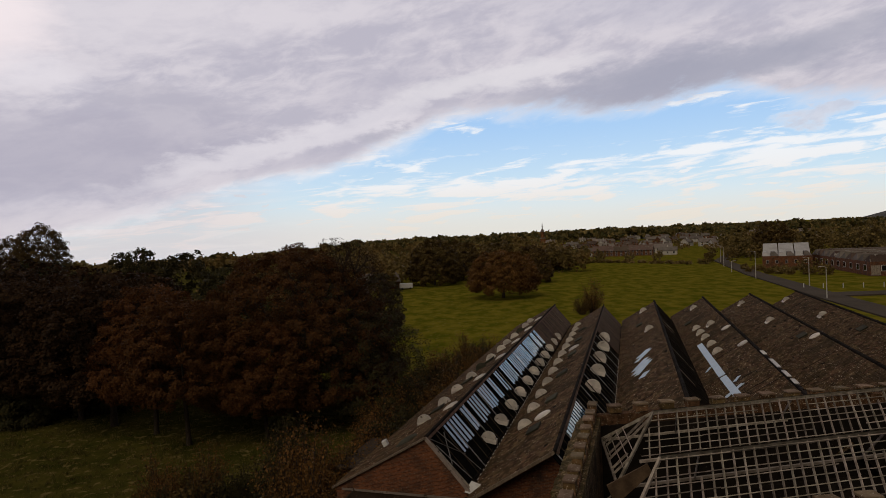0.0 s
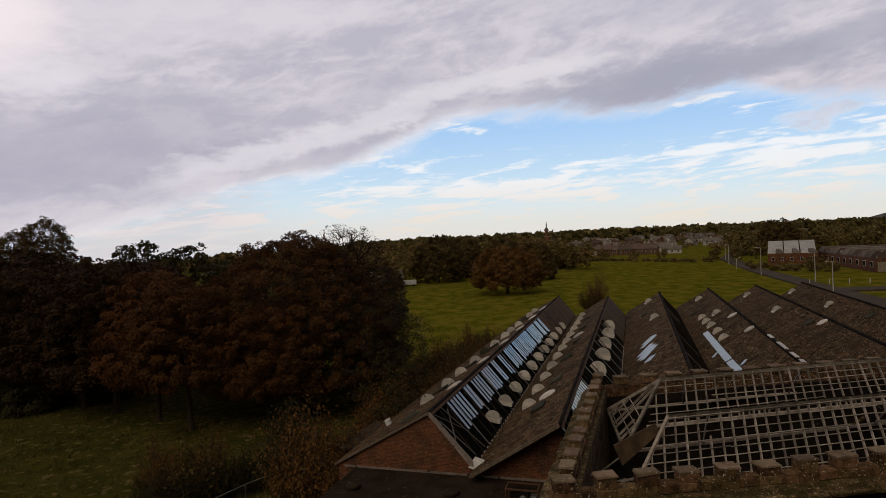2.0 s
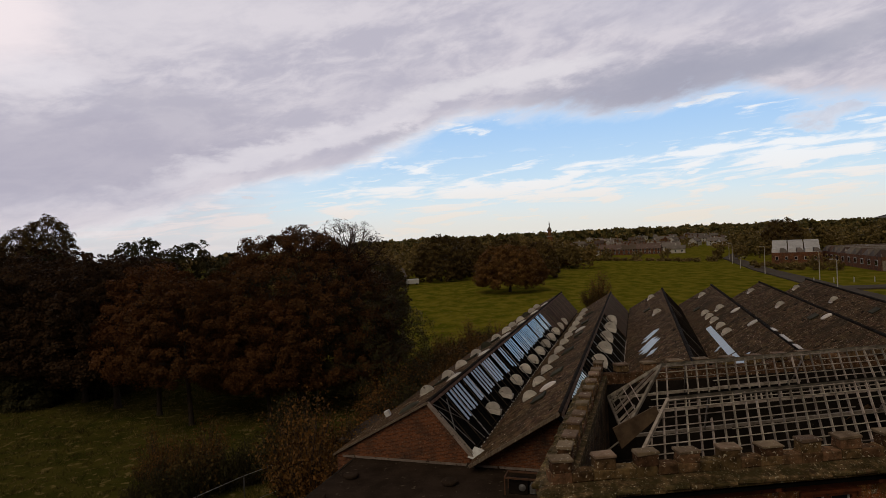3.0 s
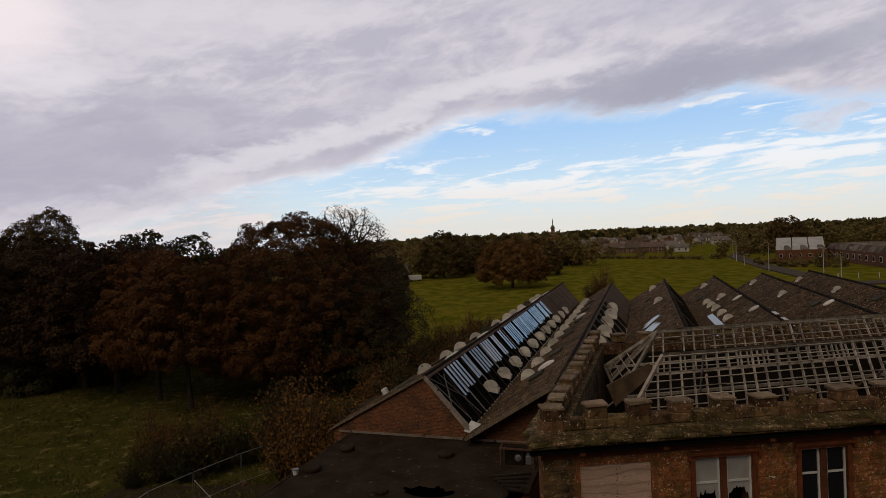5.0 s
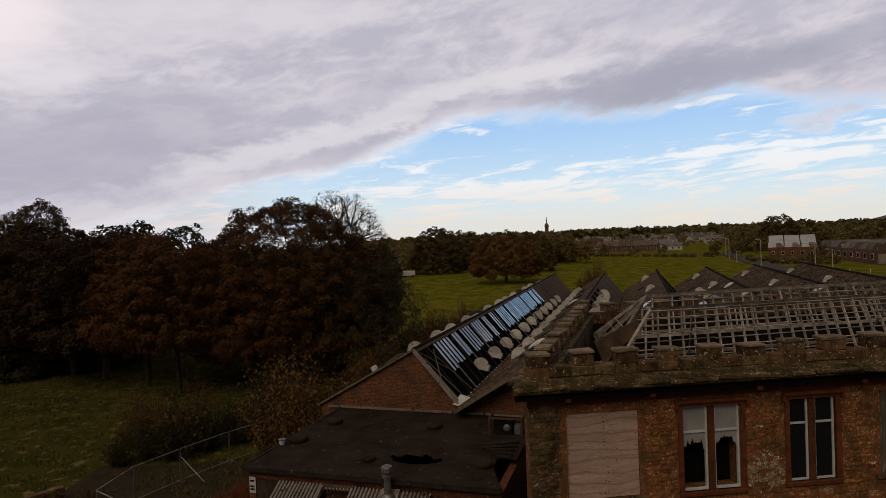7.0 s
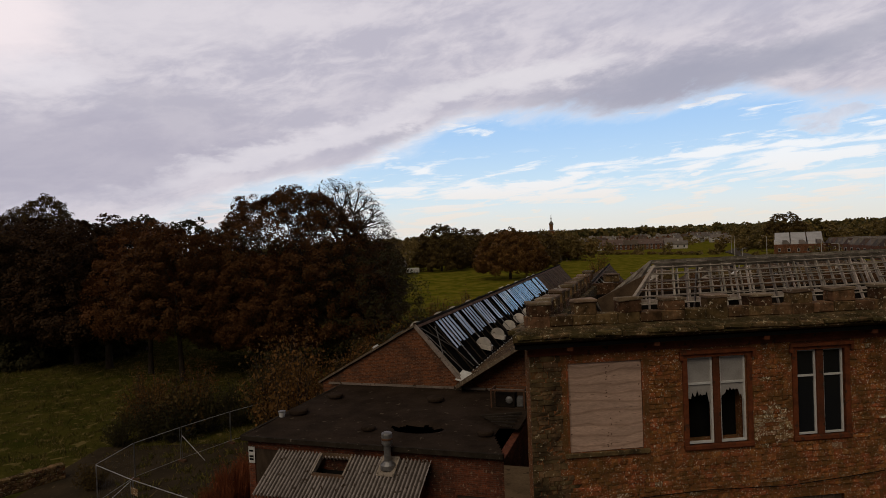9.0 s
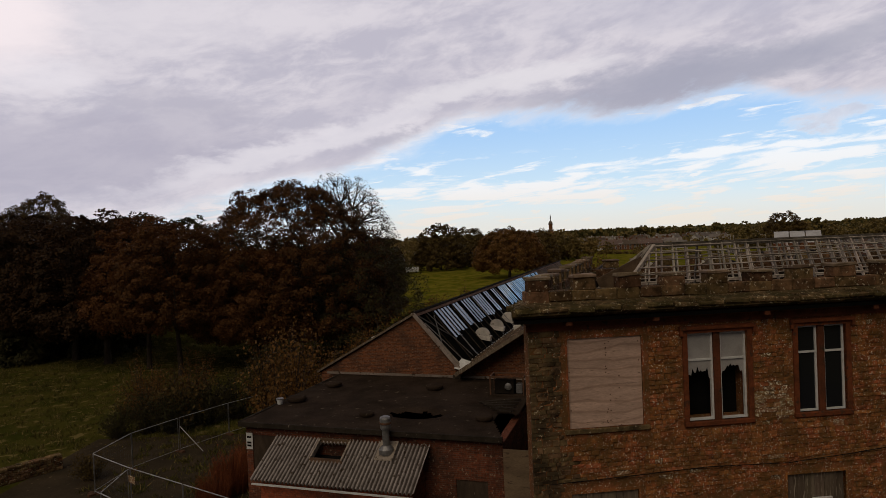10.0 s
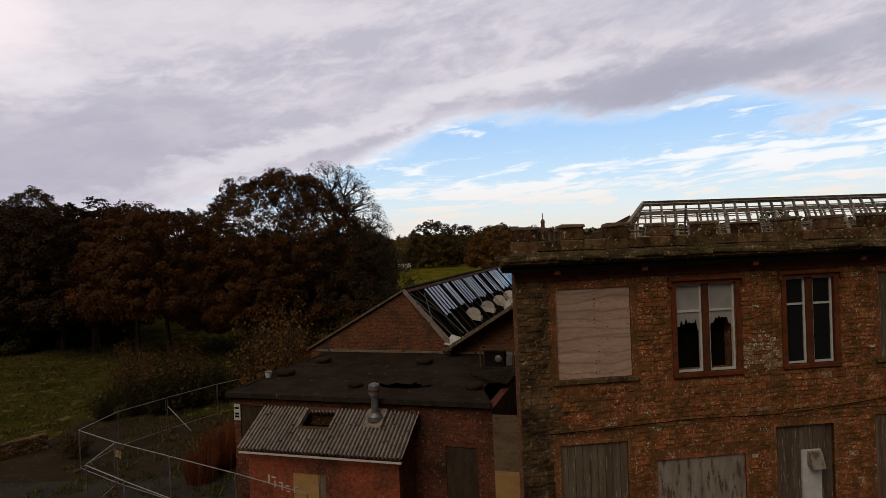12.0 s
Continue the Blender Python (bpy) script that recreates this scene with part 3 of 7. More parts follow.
def hexa(c):
    """A block from its eight corners: four below, four above, each anticlockwise from above."""
    return list(c), [(3, 2, 1, 0), (4, 5, 6, 7), (0, 1, 5, 4), (1, 2, 6, 5), (2, 3, 7, 6), (3, 0, 4, 7)]


def block(x0, x1, y0, y1, z0, z1):
    return hexa([(x0, y0, z0), (x1, y0, z0), (x1, y1, z0), (x0, y1, z0), (x0, y0, z1), (x1, y0, z1), (x1, y1, z1), (x0, y1, z1)])


def join(*geos):
    v, f = [], []
    for gv, gf in geos:
        o = len(v)
        v += gv
        f += [tuple(i + o for i in q) for q in gf]
    return v, f


def worn(x0, x1, y0, y1, z0, z1, bevel=0.02, jitter=0.0, rng=random):
    """A block with bevelled edges and slightly shifted corners."""
    bm = bmesh.new()
    v, f = block(x0, x1, y0, y1, z0, z1)
    vs = [bm.verts.new([c + rng.uniform(-jitter, jitter) for c in p]) for p in v]
    for q in f:
        bm.faces.new([vs[i] for i in q])
    bmesh.ops.bevel(bm, geom=bm.edges[:], offset=bevel, segments=1, affect="EDGES")
    return bm


def bar(p, q, w, h, up=(0, 0, 1)):
    """A straight bar from p to q with a rectangular section."""
    p, q = Vector(p), Vector(q)
    d = (q - p).normalized()
    s = d.cross(Vector(up)).normalized() * (w / 2)
    u = s.cross(d).normalized() * (h / 2)
    return hexa([p - s - u, p + s - u, q + s - u, q - s - u, p - s + u, p + s + u, q + s + u, q - s + u])


def tube(points, radii, sides=8, caps=True):
    """A round tapering tube along points."""
    v, f = [], []
    pts = [Vector(p) for p in points]
    for i, p in enumerate(pts):
        d = (pts[min(i + 1, len(pts) - 1)] - pts[max(i - 1, 0)]).normalized()
        a = d.cross(Vector((0.31, 0.95, 0.05)) if abs(d.y) < 0.9 else Vector((1, 0, 0))).normalized()
        b = d.cross(a)
        for k in range(sides):
            t = 2 * math.pi * k / sides
            v.append(p + radii[i] * (math.cos(t) * a + math.sin(t) * b))
    for i in range(len(pts) - 1):
        for k in range(sides):
            k2 = (k + 1) % sides
            f.append((i * sides + k, i * sides + k2, (i + 1) * sides + k2, (i + 1) * sides + k))
    if caps:
        f.append(tuple(range(sides))[::-1])
        f.append(tuple(range((len(pts) - 1) * sides, len(pts) * sides)))
    return v, f


def lathe(profile, sides=20):
    """A turned shape about z from (radius, height) pairs."""
    v, f = [], []
    for r, z in profile:
        for k in range(sides):
            t = 2 * math.pi * k / sides
            v.append((r * math.cos(t), r * math.sin(t), z))
    for i in range(len(profile) - 1):
        for k in range(sides):
            k2 = (k + 1) % sides
            f.append((i * sides + k, i * sides + k2, (i + 1) * sides + k2, (i + 1) * sides + k))
    f.append(tuple(range(sides))[::-1])
    f.append(tuple(range((len(profile) - 1) * sides, len(profile) * sides)))
    return v, f


def leaves_mesh(name, centres, sizes, mat, rng, flat=0.0, tall=1.0, out=None):
    """Many small leaf blades, each a quad of its own, turned at random, or lying roughly square to the directions in out."""
    n = len(centres)
    a = rng.normal(size=(n, 3))
    a[:, 2] *= 1 - flat
    if out is not None:
        nrm = out + rng.normal(size=(n, 3)) * 0.5
        nrm /= np.linalg.norm(nrm, axis=1)[:, None]
        a -= nrm * np.sum(a * nrm, axis=1)[:, None]
    a /= np.linalg.norm(a, axis=1)[:, None]
    b = np.cross(a, rng.normal(size=(n, 3)) if out is None else nrm)
    b /= np.linalg.norm(b, axis=1)[:, None]
    a, b = a * sizes[:, None] * 0.5 * tall, b * sizes[:, None] * 0.42
    v = np.stack([centres - a, centres - 0.15 * a + b, centres + a, centres + 0.15 * a - b], 1).reshape(-1, 3)
    me = bpy.data.meshes.new(name)
    me.vertices.add(4 * n)
    me.vertices.foreach_set("co", v.ravel())
    me.loops.add(4 * n)
    me.loops.foreach_set("vertex_index", np.arange(4 * n))
    me.polygons.add(n)
    me.polygons.foreach_set("loop_start", np.arange(n) * 4)
    me.update(calc_edges=True)
    me.materials.append(mat)
    return me


# ---------------------------------------------------------------- ground and roads
def drop(x, y):
    """The land falls away beyond the woods to the north-west."""
    k = max(0.0, min(1.0, (-math.atan2(x, max(y, 1)) - 0.08) / 0.3))
    return 0.022 * max(0.0, math.hypot(x, y) - 500) * k * k * (3 - 2 * k)


def ground():
    # one sheet, denser near the camera, with low swells far off
    xs = np.unique(np.concatenate([np.linspace(-4500, -400, 14), np.linspace(-400, 400, 60), np.linspace(400, 4500, 14)]))
    ys = np.unique(np.concatenate([np.linspace(-600, 0, 6), np.linspace(0, 500, 60), np.linspace(500, 4600, 18)]))
    v, f = [], []
    for y in ys:
        for x in xs:
            far = max(0.0, math.hypot(x, y) - 420)
            z = 0.012 * far * (0.5 + 0.5 * noise.noise((x * 0.0011, y * 0.0011, 3))) * 0.55
            z *= 1 + 0.5 * max(0, min(1, (x - 200) / 1200))
            if math.hypot(x, y) > 70:
                z += 0.06 * noise.noise((x * 0.03, y * 0.03, 0))
            v.append((x, y, z - drop(x, y)))
    w = len(xs)
    for j in range(len(ys) - 1):
        for i in range(w - 1):
            f.append((j * w + i, j * w + i + 1, (j + 1) * w + i + 1, (j + 1) * w + i))
    tagged(new("ground", mesh_of("ground", v, f, M_GROUND, True)), "rough grass meadow and green pasture with dry tufts", "ground", kind="structure")


ground()


def strip(name, pts, widths, z, mat, label, category):
    v, f = [], []
    for i, p in enumerate(pts):
        a, b = Vector((*pts[max(i - 1, 0)], 0)), Vector((*pts[min(i + 1, len(pts) - 1)], 0))
        s = (b - a).normalized().cross(Vector((0, 0, 1))) * widths[i] / 2
        for q in (Vector((*p, z)) - s, Vector((*p, z)) + s):
            v += [q, q - Vector((0, 0, 0.6))]
    for i in range(len(pts) - 1):
        o = 4 * i
        f += [(o, o + 2, o + 6, o + 4), (o + 2, o + 3, o + 7, o + 6), (o, o + 4, o + 5, o + 1)]
    return tagged(new(name, mesh_of(name, v, f, mat)), label, category, kind="structure")


strip("road", [(66, 40), (78, 85), (86.5, 119), (94, 150), (103, 183), (114, 225), (126, 262), (143, 315), (190, 400)], [6.5] * 9, 0.32, M_ROAD,
      "pale grey road that curves past the pasture", "road")
strip("side_road", [(96, 152), (120, 150), (190, 140)], [8, 6, 6], 0.33, M_ROAD, "pale grey side road towards the factory yard", "road")


def yard():
    v, f = block(-24, 34, -30, 29.5, -0.4, 0.03)
    tagged(new("pavement", mesh_of("pavement", v, f, M_ASPHALT)), "dark worn asphalt yard beside the derelict building", "yard", kind="structure")


yard()
yard_back = block(-22.2, -8.0, 29.51, 39.5, -0.4, 0.025)
tagged(new("yard_earth", mesh_of("yard_earth", *yard_back, M_EARTH)), "dark trodden earth inside the fence line", "yard", kind="structure")

# ---------------------------------------------------------------- the castellated office building
OFFICE = thing("office_building", "derelict two-storey red sandstone building with castellated parapet and bare roof battens", "building", pose(2.52, 16.74, 0, 0, 0, 6.28))
SX, SY = 0.416, 0.909          # the side wall's direction
LONG, DEEP = 27.0, 13.0


def at(s, d, z):
    """A place s along the front and d back along the side."""
    return (s + SX * d, SY * d, z)


def slab_at(s0, s1, d0, d1, z0, z1):
    return hexa([at(s0, d0, z0), at(s1, d0, z0), at(s1, d1, z0), at(s0, d1, z0), at(s0, d0, z1), at(s1, d0, z1), at(s1, d1, z1), at(s0, d1, z1)])


# openings of the front: s0, s1, z0, z1, kind
OPENINGS = [
    (1.00, 2.95, 6.76, 9.06, "ply"), (4.17, 5.80, 6.74, 9.03, "window"), (7.20, 8.56, 6.78, 9.06, "window_bare"), (9.86, 11.7, 6.8, 9.1, "board"),
    (12.9, 14.4, 6.8, 9.1, "window_bare"), (15.9, 17.4, 6.8, 9.1, "window_bare"), (18.9, 20.4, 6.8, 9.1, "window_bare"), (21.9, 23.4, 6.8, 9.1, "window_bare"),
    (0.98, 2.75, 2.2, 5.10, "planks"), (3.52, 5.94, 2.6, 4.53, "pale"), (6.80, 8.45, 0.1, 5.15, "door"), (9.65, 11.4, 2.2, 5.28, "planks"),
    (12.9, 14.6, 2.2, 5.2, "planks"), (15.9, 17.6, 2.2, 5.2, "planks"), (18.9, 20.6, 2.2, 5.2, "planks"), (21.9, 23.6, 2.2, 5.2, "planks"),
]


def wall_with_holes(x0, x1, z0, z1, y0, y1, holes):
    """A wall along x, from y0 to y1, cut through by rectangular holes."""
    xs = sorted({x0, x1, *[h[0] for h in holes], *[h[1] for h in holes]})
    zs = sorted({z0, z1, *[h[2] for h in holes], *[h[3] for h in holes]})
    v, f = [], []
    solid = {}
    for i in range(len(xs) - 1):
        for k in range(len(zs) - 1):
            cx, cz = (xs[i] + xs[i + 1]) / 2, (zs[k] + zs[k + 1]) / 2
            solid[i, k] = not any(h[0] < cx < h[1] and h[2] < cz < h[3] for h in holes)
    for (i, k), ok in solid.items():
        if not ok:
            continue
        c = block(xs[i], xs[i + 1], y0, y1, zs[k], zs[k + 1])[0]
        o = len(v)
        v += c
        f += [(o, o + 1, o + 5, o + 4), (o + 2, o + 3, o + 7, o + 6)]
        if not solid.get((i + 1, k)):
            f.append((o + 1, o + 2, o + 6, o + 5))
        if not solid.get((i - 1, k)):
            f.append((o + 3, o, o + 4, o + 7))
        if not solid.get((i, k + 1)):
            f.append((o + 4, o + 5, o + 6, o + 7))
        if not solid.get((i, k - 1)):
            f.append((o + 3, o + 2, o + 1, o))
    bm = bmesh.new()
    vs = [bm.verts.new(p) for p in v]
    for q in f:
        bm.faces.new([vs[i] for i in q])
    bmesh.ops.remove_doubles(bm, verts=bm.verts[:], dist=0.0005)
    return bm


def ring(x0, x1, z0, z1, side, top, low, y0, y1):
    """A rectangular frame round an opening, in one piece."""
    out = [(x0 - side, z0 - low), (x1 + side, z0 - low), (x1 + side, z1 + top), (x0 - side, z1 + top)]
    inn = [(x0, z0), (x1, z0), (x1, z1), (x0, z1)]
    v = [(x, y, z) for y in (y0, y1) for x, z in out + inn]
    f = []
    for i in range(4):
        j = (i + 1) % 4
        f += [(i, j, 4 + j, 4 + i), (8 + j, 8 + i, 12 + i, 12 + j), (j, i, 8 + i, 8 + j), (4 + i, 4 + j, 12 + j, 12 + i)]
    return v, f


FRONT = part("front_wall", wall_with_holes(0.03, LONG, 0, 9.62, 0.014, 0.6, OPENINGS), M_MORTAR, OFFICE, "coursed red sandstone rubble wall")
part("side_wall", hexa([at(0.03, 0.6, 0), at(0.63, 0.6, 0), at(0.63, DEEP, 0), at(0.03, DEEP, 0), at(0.03, 0.6, 9.62), at(0.63, 0.6, 9.62), at(0.63, DEEP, 9.62), at(0.03, DEEP, 9.62)]), M_QUOIN, OFFICE)
# inner walls and floors coloured nearly black in place of interior shade
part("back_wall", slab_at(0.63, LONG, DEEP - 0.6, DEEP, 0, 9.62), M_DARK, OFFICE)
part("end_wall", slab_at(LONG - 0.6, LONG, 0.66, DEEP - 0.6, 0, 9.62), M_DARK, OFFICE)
part("attic_floor", slab_at(0.63, LONG - 0.6, 0.66, DEEP - 0.6, 5.95, 6.15), M_DARK, OFFICE, "littered floor under the open roof, coloured dark for shade")
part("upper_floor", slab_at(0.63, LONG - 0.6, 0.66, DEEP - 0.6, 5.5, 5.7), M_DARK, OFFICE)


def cornice():
    # a moulded band: face band, dark hollow, projecting shelf
    prof = [(0.0, 9.30), (-0.05, 9.30), (-0.05, 9.46), (-0.10, 9.50), (-0.16, 9.62), (-0.40, 9.70), (-0.50, 9.76), (-0.50, 9.88), (-0.44, 9.94), (0.0, 10.02), (0.62, 10.02), (0.62, 9.60), (0.0, 9.60)]
    v, f = [], []
    n = len(prof)
    for k in range(28):
        s = LONG * k / 27
        for y, z in prof:
            ss = s + (y if k == 0 else 0)
            v.append((ss, y, z + 0.012 * noise.noise((s * 1.3, y * 4, z * 3))))
    for k in range(27):
        for i in range(n):
            j = (i + 1) % n
            f.append((k * n + i, k * n + j, (k + 1) * n + j, (k + 1) * n + i))
    # the return along the side
    o = len(v)
    for k in range(14):
        d = DEEP * k / 13
        for y, z in prof:
            v.append((at(y, d, z)[0], at(y, d, z)[1] + (y if k == 0 else 0), z + 0.012 * noise.noise((d * 1.3, y * 4, z * 3 + 9))))
    for k in range(13):
        for i in range(n):
            j = (i + 1) % n
            f.append((o + k * n + j, o + k * n + i, o + (k + 1) * n + i, o + (k + 1) * n + j))
    f.append(tuple(range(26 * n + n, 28 * n))[::-1])
    return v, f


# supposed gutter, coloured black to strengthen the cornice's shadow line
part("eaves_gutter", join(bar((-0.40, -0.30, 9.60), (LONG, -0.30, 9.64), 0.16, 0.09), bar(at(-0.30, 0.0, 9.64), at(-0.30, DEEP, 9.64), 0.16, 0.09)), M_BLACK, OFFICE, "supposed gutter, a black bar that deepens the shade under the cornice")
CORNICE = part("cornice", cornice(), M_CORNICE_BAND, OFFICE, "moss-grown moulded stone cornice")
CORNICE.data.materials.append(M_CORNICE)
for p in CORNICE.data.polygons:
    p.material_index = int(p.center.z > 9.69)
rng = random.Random(3)
# iron brackets under the cornice
for s in (0.9, 3.15, 6.1, 9.1, 12.2, 15.2, 18.2):
    part("bracket", worn(s, s + 0.16, -0.36, 0.0, 9.44, 9.63, 0.02), M_CORNICE_BAND, CORNICE)
PARAPET = part("parapet", join(block(0.04, LONG, 0.04, 0.38, 10.02, 10.24), hexa([at(0.04, 0.42, 10.02), at(0.38, 0.42, 10.02), at(0.38, DEEP, 10.02), at(0.04, DEEP, 10.02), at(0.04, 0.42, 10.24), at(0.38, 0.42, 10.24), at(0.38, DEEP, 10.24), at(0.04, DEEP, 10.24)]),
                               slab_at(0.42, LONG, DEEP - 0.42, DEEP, 9.62, 10.10)), M_PARAPET, OFFICE, "low moss-stained parapet wall")


def block_mesh(name, w, d, h, mat, bevel=0.02, jitter=0.02):
    me = bpy.data.meshes.new(name)
    bm = worn(-w / 2, w / 2, -d / 2, d / 2, 0, h, bevel, jitter, rng)
    bm.to_mesh(me)
    bm.free()
    me.materials.append(mat)
    return me


PBLOCKS = [block_mesh("parapet_stone", 0.585, 0.43, 0.275, M_PARAPET) for _ in range(4)]
LEDGE = [block_mesh("ledge_stone", 0.655, 0.56, 0.125, M_CORNICE, 0.03, 0.032) for _ in range(6)]
for k in range(45):
    part("parapet_stone", PBLOCKS[k % 4], M_PARAPET, PARAPET, m=pose(0.3 + 0.595 * k, 0.21 + rng.uniform(-0.012, 0.012), 10.02, 0, rng.uniform(-0.6, 0.6), rng.uniform(-0.8, 0.8)))
for k in range(20):
    part("parapet_stone", PBLOCKS[(k + 1) % 4], M_PARAPET, PARAPET, m=pose(*at(0.21, 0.78 + 0.595 * k, 10.02), 0, 0, 90 - 24.6 + rng.uniform(-1, 1)))
for k in range(40):
    part("ledge_stone", LEDGE[k % 6], M_CORNICE, CORNICE, m=pose(-0.09 + 0.67 * k, -0.29 + rng.uniform(-0.03, 0.03), 9.80 + rng.uniform(-0.02, 0.012), rng.uniform(-2, 3), rng.uniform(-1.5, 1.5), rng.uniform(-1.5, 1.5)))
for k in range(18):
    part("ledge_stone", LEDGE[(k + 2) % 6], M_CORNICE, CORNICE, m=pose(*at(-0.27 + rng.uniform(-0.03, 0.03), 0.62 + 0.67 * k, 9.80 + rng.uniform(-0.02, 0.012)), 0, rng.uniform(-1.5, 1.5), 90 - 24.6 + rng.uniform(-1.5, 1.5)))
# cushions of moss on the ledge and the parapet's foot
MOSS = []
for i in range(4):
    gm = np.random.default_rng(70 + i)
    cm = gm.normal(0, 1, (150, 3)) * np.array([0.16, 0.08, 0.025])
    cm[:, 2] = np.abs(cm[:, 2])
    MOSS.append(leaves_mesh("moss", cm, 0.035 * gm.uniform(0.6, 1.4, 150), M_MOSS, gm, 0.0, 1.0, gm.normal(0, 0.5, (150, 3)) + np.array([0, 0, 1.0])))
for k in range(60):
    front = k < 42
    q = (rng.uniform(-0.3, 20), rng.choice((-0.06, -0.02, -0.3, -0.42)), 9.95) if front else at(rng.choice((-0.05, -0.3)), rng.uniform(0.3, 12), 9.95)
    mo = part("moss", MOSS[k % 4], M_MOSS, CORNICE, m=pose(q[0], q[1], q[2] - 0.02, 0, 0, rng.uniform(-8, 8) + (0 if front else 65)) @ Matrix.Diagonal((rng.uniform(0.7, 1.6), 1, rng.uniform(0.7, 1.3), 1)))
    mo["kind"] = "stuff"


def merlon(w, d):
    bm = worn(-w / 2, w / 2, -d / 2, d / 2, 0, 0.30, 0.018, 0.02, rng)
    b2 = worn(-w / 2 - 0.03, w / 2 + 0.03, -d / 2 - 0.03, d / 2 + 0.03, 0.30, 0.385, 0.018, 0.022, rng)
    me = bpy.data.meshes.new("cap")
    b2.to_mesh(me)
    b2.free()
    bm.from_mesh(me)
    bpy.data.meshes.remove(me)
    return bm


def merlon_mesh(w, d):
    me = bpy.data.meshes.new("merlon")
    bm = merlon(w, d)
    bm.to_mesh(me)
    bm.free()
    me.materials.append(M_PARAPET)
    me.materials.append(M_MERLON)
    for p in me.polygons:
        p.material_index = int(p.center.z > 0.305)
    return me


MERLONS = [merlon_mesh(0.60, 0.42) for _ in range(4)]
for k in range(22):
    s = 0.33 + 1.19 * k
    part("merlon", MERLONS[k % 4], M_MERLON, PARAPET, m=pose(s + rng.uniform(-0.04, 0.04), 0.21 + rng.uniform(-0.02, 0.02), 10.285, rng.uniform(-1.5, 1.5), rng.uniform(-2.2, 2.2), rng.uniform(-3, 3)) @ Matrix.Diagonal((rng.uniform(0.86, 1.08), rng.uniform(0.92, 1.06), rng.uniform(0.78, 1.08), 1)))
for k in range(1, 12):
    p = at(0.21, 1.14 * k + 0.25, 10.29)
    part("merlon", MERLONS[(k + 1) % 4], M_MERLON, PARAPET, m=pose(*p, rng.uniform(-2, 2), rng.uniform(-2, 2), 90 - 24.6 + rng.uniform(-3, 3)) @ Matrix.Diagonal((rng.uniform(0.8, 1.02), 0.92, rng.uniform(0.8, 1.05), 1)))
for k in range(1, 17):
    p = at(1.3 * k, DEEP - 0.21, 10.15)
    part("merlon", MERLONS[k % 4], M_MERLON, PARAPET, m=pose(*p, 0, 0, rng.uniform(-2, 2)))


# bare roof: two hipped slopes of rafters and battens
def roof_slope(name, ridge0, ridge1, eave0, eave1, spacing, step, seed, skip=0.05, lath_len=2.6, lath_skip=None):
    """Rafters from ridge to eave, battens across; every stick is a piece of its own."""
    r = random.Random(seed)
    r0, r1, e0, e1 = (Vector(p) for p in (ridge0, ridge1, eave0, eave1))
    run = e1 - e0
    length = run.length
    nrm = (r0 - e0).cross(run).normalized()
    if nrm.z < 0:
        nrm = -nrm
    plate = part(name, join(bar(r0, r1, 0.07, 0.16), bar(e0, e1, 0.10, 0.10)), M_LATH, OFFICE, "stripped roof slope of weathered rafters and battens")
    du = run.normalized()

    def limits(w):
        return r0 * w + e0 * (1 - w), r1 * w + e1 * (1 - w)
    # rafters run square to the eave
    up = (r0 - e0) - du * ((r0 - e0) @ du)
    rise = up.length
    up.normalize()
    a0, a1 = (r0 - e0) @ du, (r1 - e0) @ du
    # rafters lie parallel with the side walls
    skew = -(up.x * SY - up.y * SX) / (du.x * SY - du.y * SX) if abs(du.x) > 0.5 else 0.0
    t = -abs(skew) * rise
    while t <= length + abs(skew) * rise:
        lo_h, hi_h = 0.0, rise
        # stay between the two hips: x = t + skew * h
        for k0, k1 in ((t, skew - a0 / rise), (length - t, (a1 - length) / rise - skew)):
            if abs(k1) < 1e-6:
                if k0 < 0:
                    hi_h = -1
            elif k1 > 0:
                lo_h = max(lo_h, -k0 / k1)
            else:
                hi_h = min(hi_h, -k0 / k1)
        if hi_h - lo_h > 0.3 and r.random() > skip:
            j = r.uniform(-0.03, 0.03)
            p, q = e0 + du * (t + skew * lo_h) + up * lo_h, e0 + du * (t + skew * hi_h + j) + up * hi_h
            if r.random() < 0.06:
                q = p.lerp(q, r.uniform(0.5, 0.9))
            part("rafter", bar(p, q, 0.038, 0.085, nrm), M_LATH, plate)
        t += spacing
    h = 0.18
    while h < rise:
        w = h / rise
        p, q = limits(w)
        n = max(1, round((q - p).length / lath_len))
        for i in range(n):
            if r.random() < (skip if lath_skip is None else lath_skip):
                continue
            a, b = p.lerp(q, i / n), p.lerp(q, (i + 1) / n)
            dz = nrm * 0.068
            a, b = a + dz + up * r.uniform(-0.014, 0.014), b + dz + up * r.uniform(-0.016, 0.016)
            if r.random() < 0.05:
                b = a.lerp(b, r.uniform(0.4, 0.8))
            part("batten", bar(a, b, 0.032, 0.022, nrm), M_LATH, plate)
        h += step
    return plate


K = 0.07                     # the ridges' slight turn against the front
B0, B1 = (4.66, 2.80, 11.27), (25.2, 2.80 + K * 20.5, 11.27)
A0, A1 = (6.87, 8.0, 11.14), (26.2, 8.0 + K * 19.3, 11.14)
roof_slope("roof_slope", B0, B1, (2.15, 0.58, 9.30), (25.2, 0.58 + K * 23, 9.30), 0.41, 0.285, 1, 0.02)
roof_slope("roof_slope", B1, B0, (25.2, 5.2 + K * 20.5, 9.35), (4.4, 5.2, 9.35), 0.92, 0.9, 2, 0.85, 2.6, 1.1)
roof_slope("roof_slope", A0, A1, (5.45, 6.25, 9.83), (26.2, 6.25 + K * 20.5, 9.83), 0.44, 0.30, 3, 0.02)
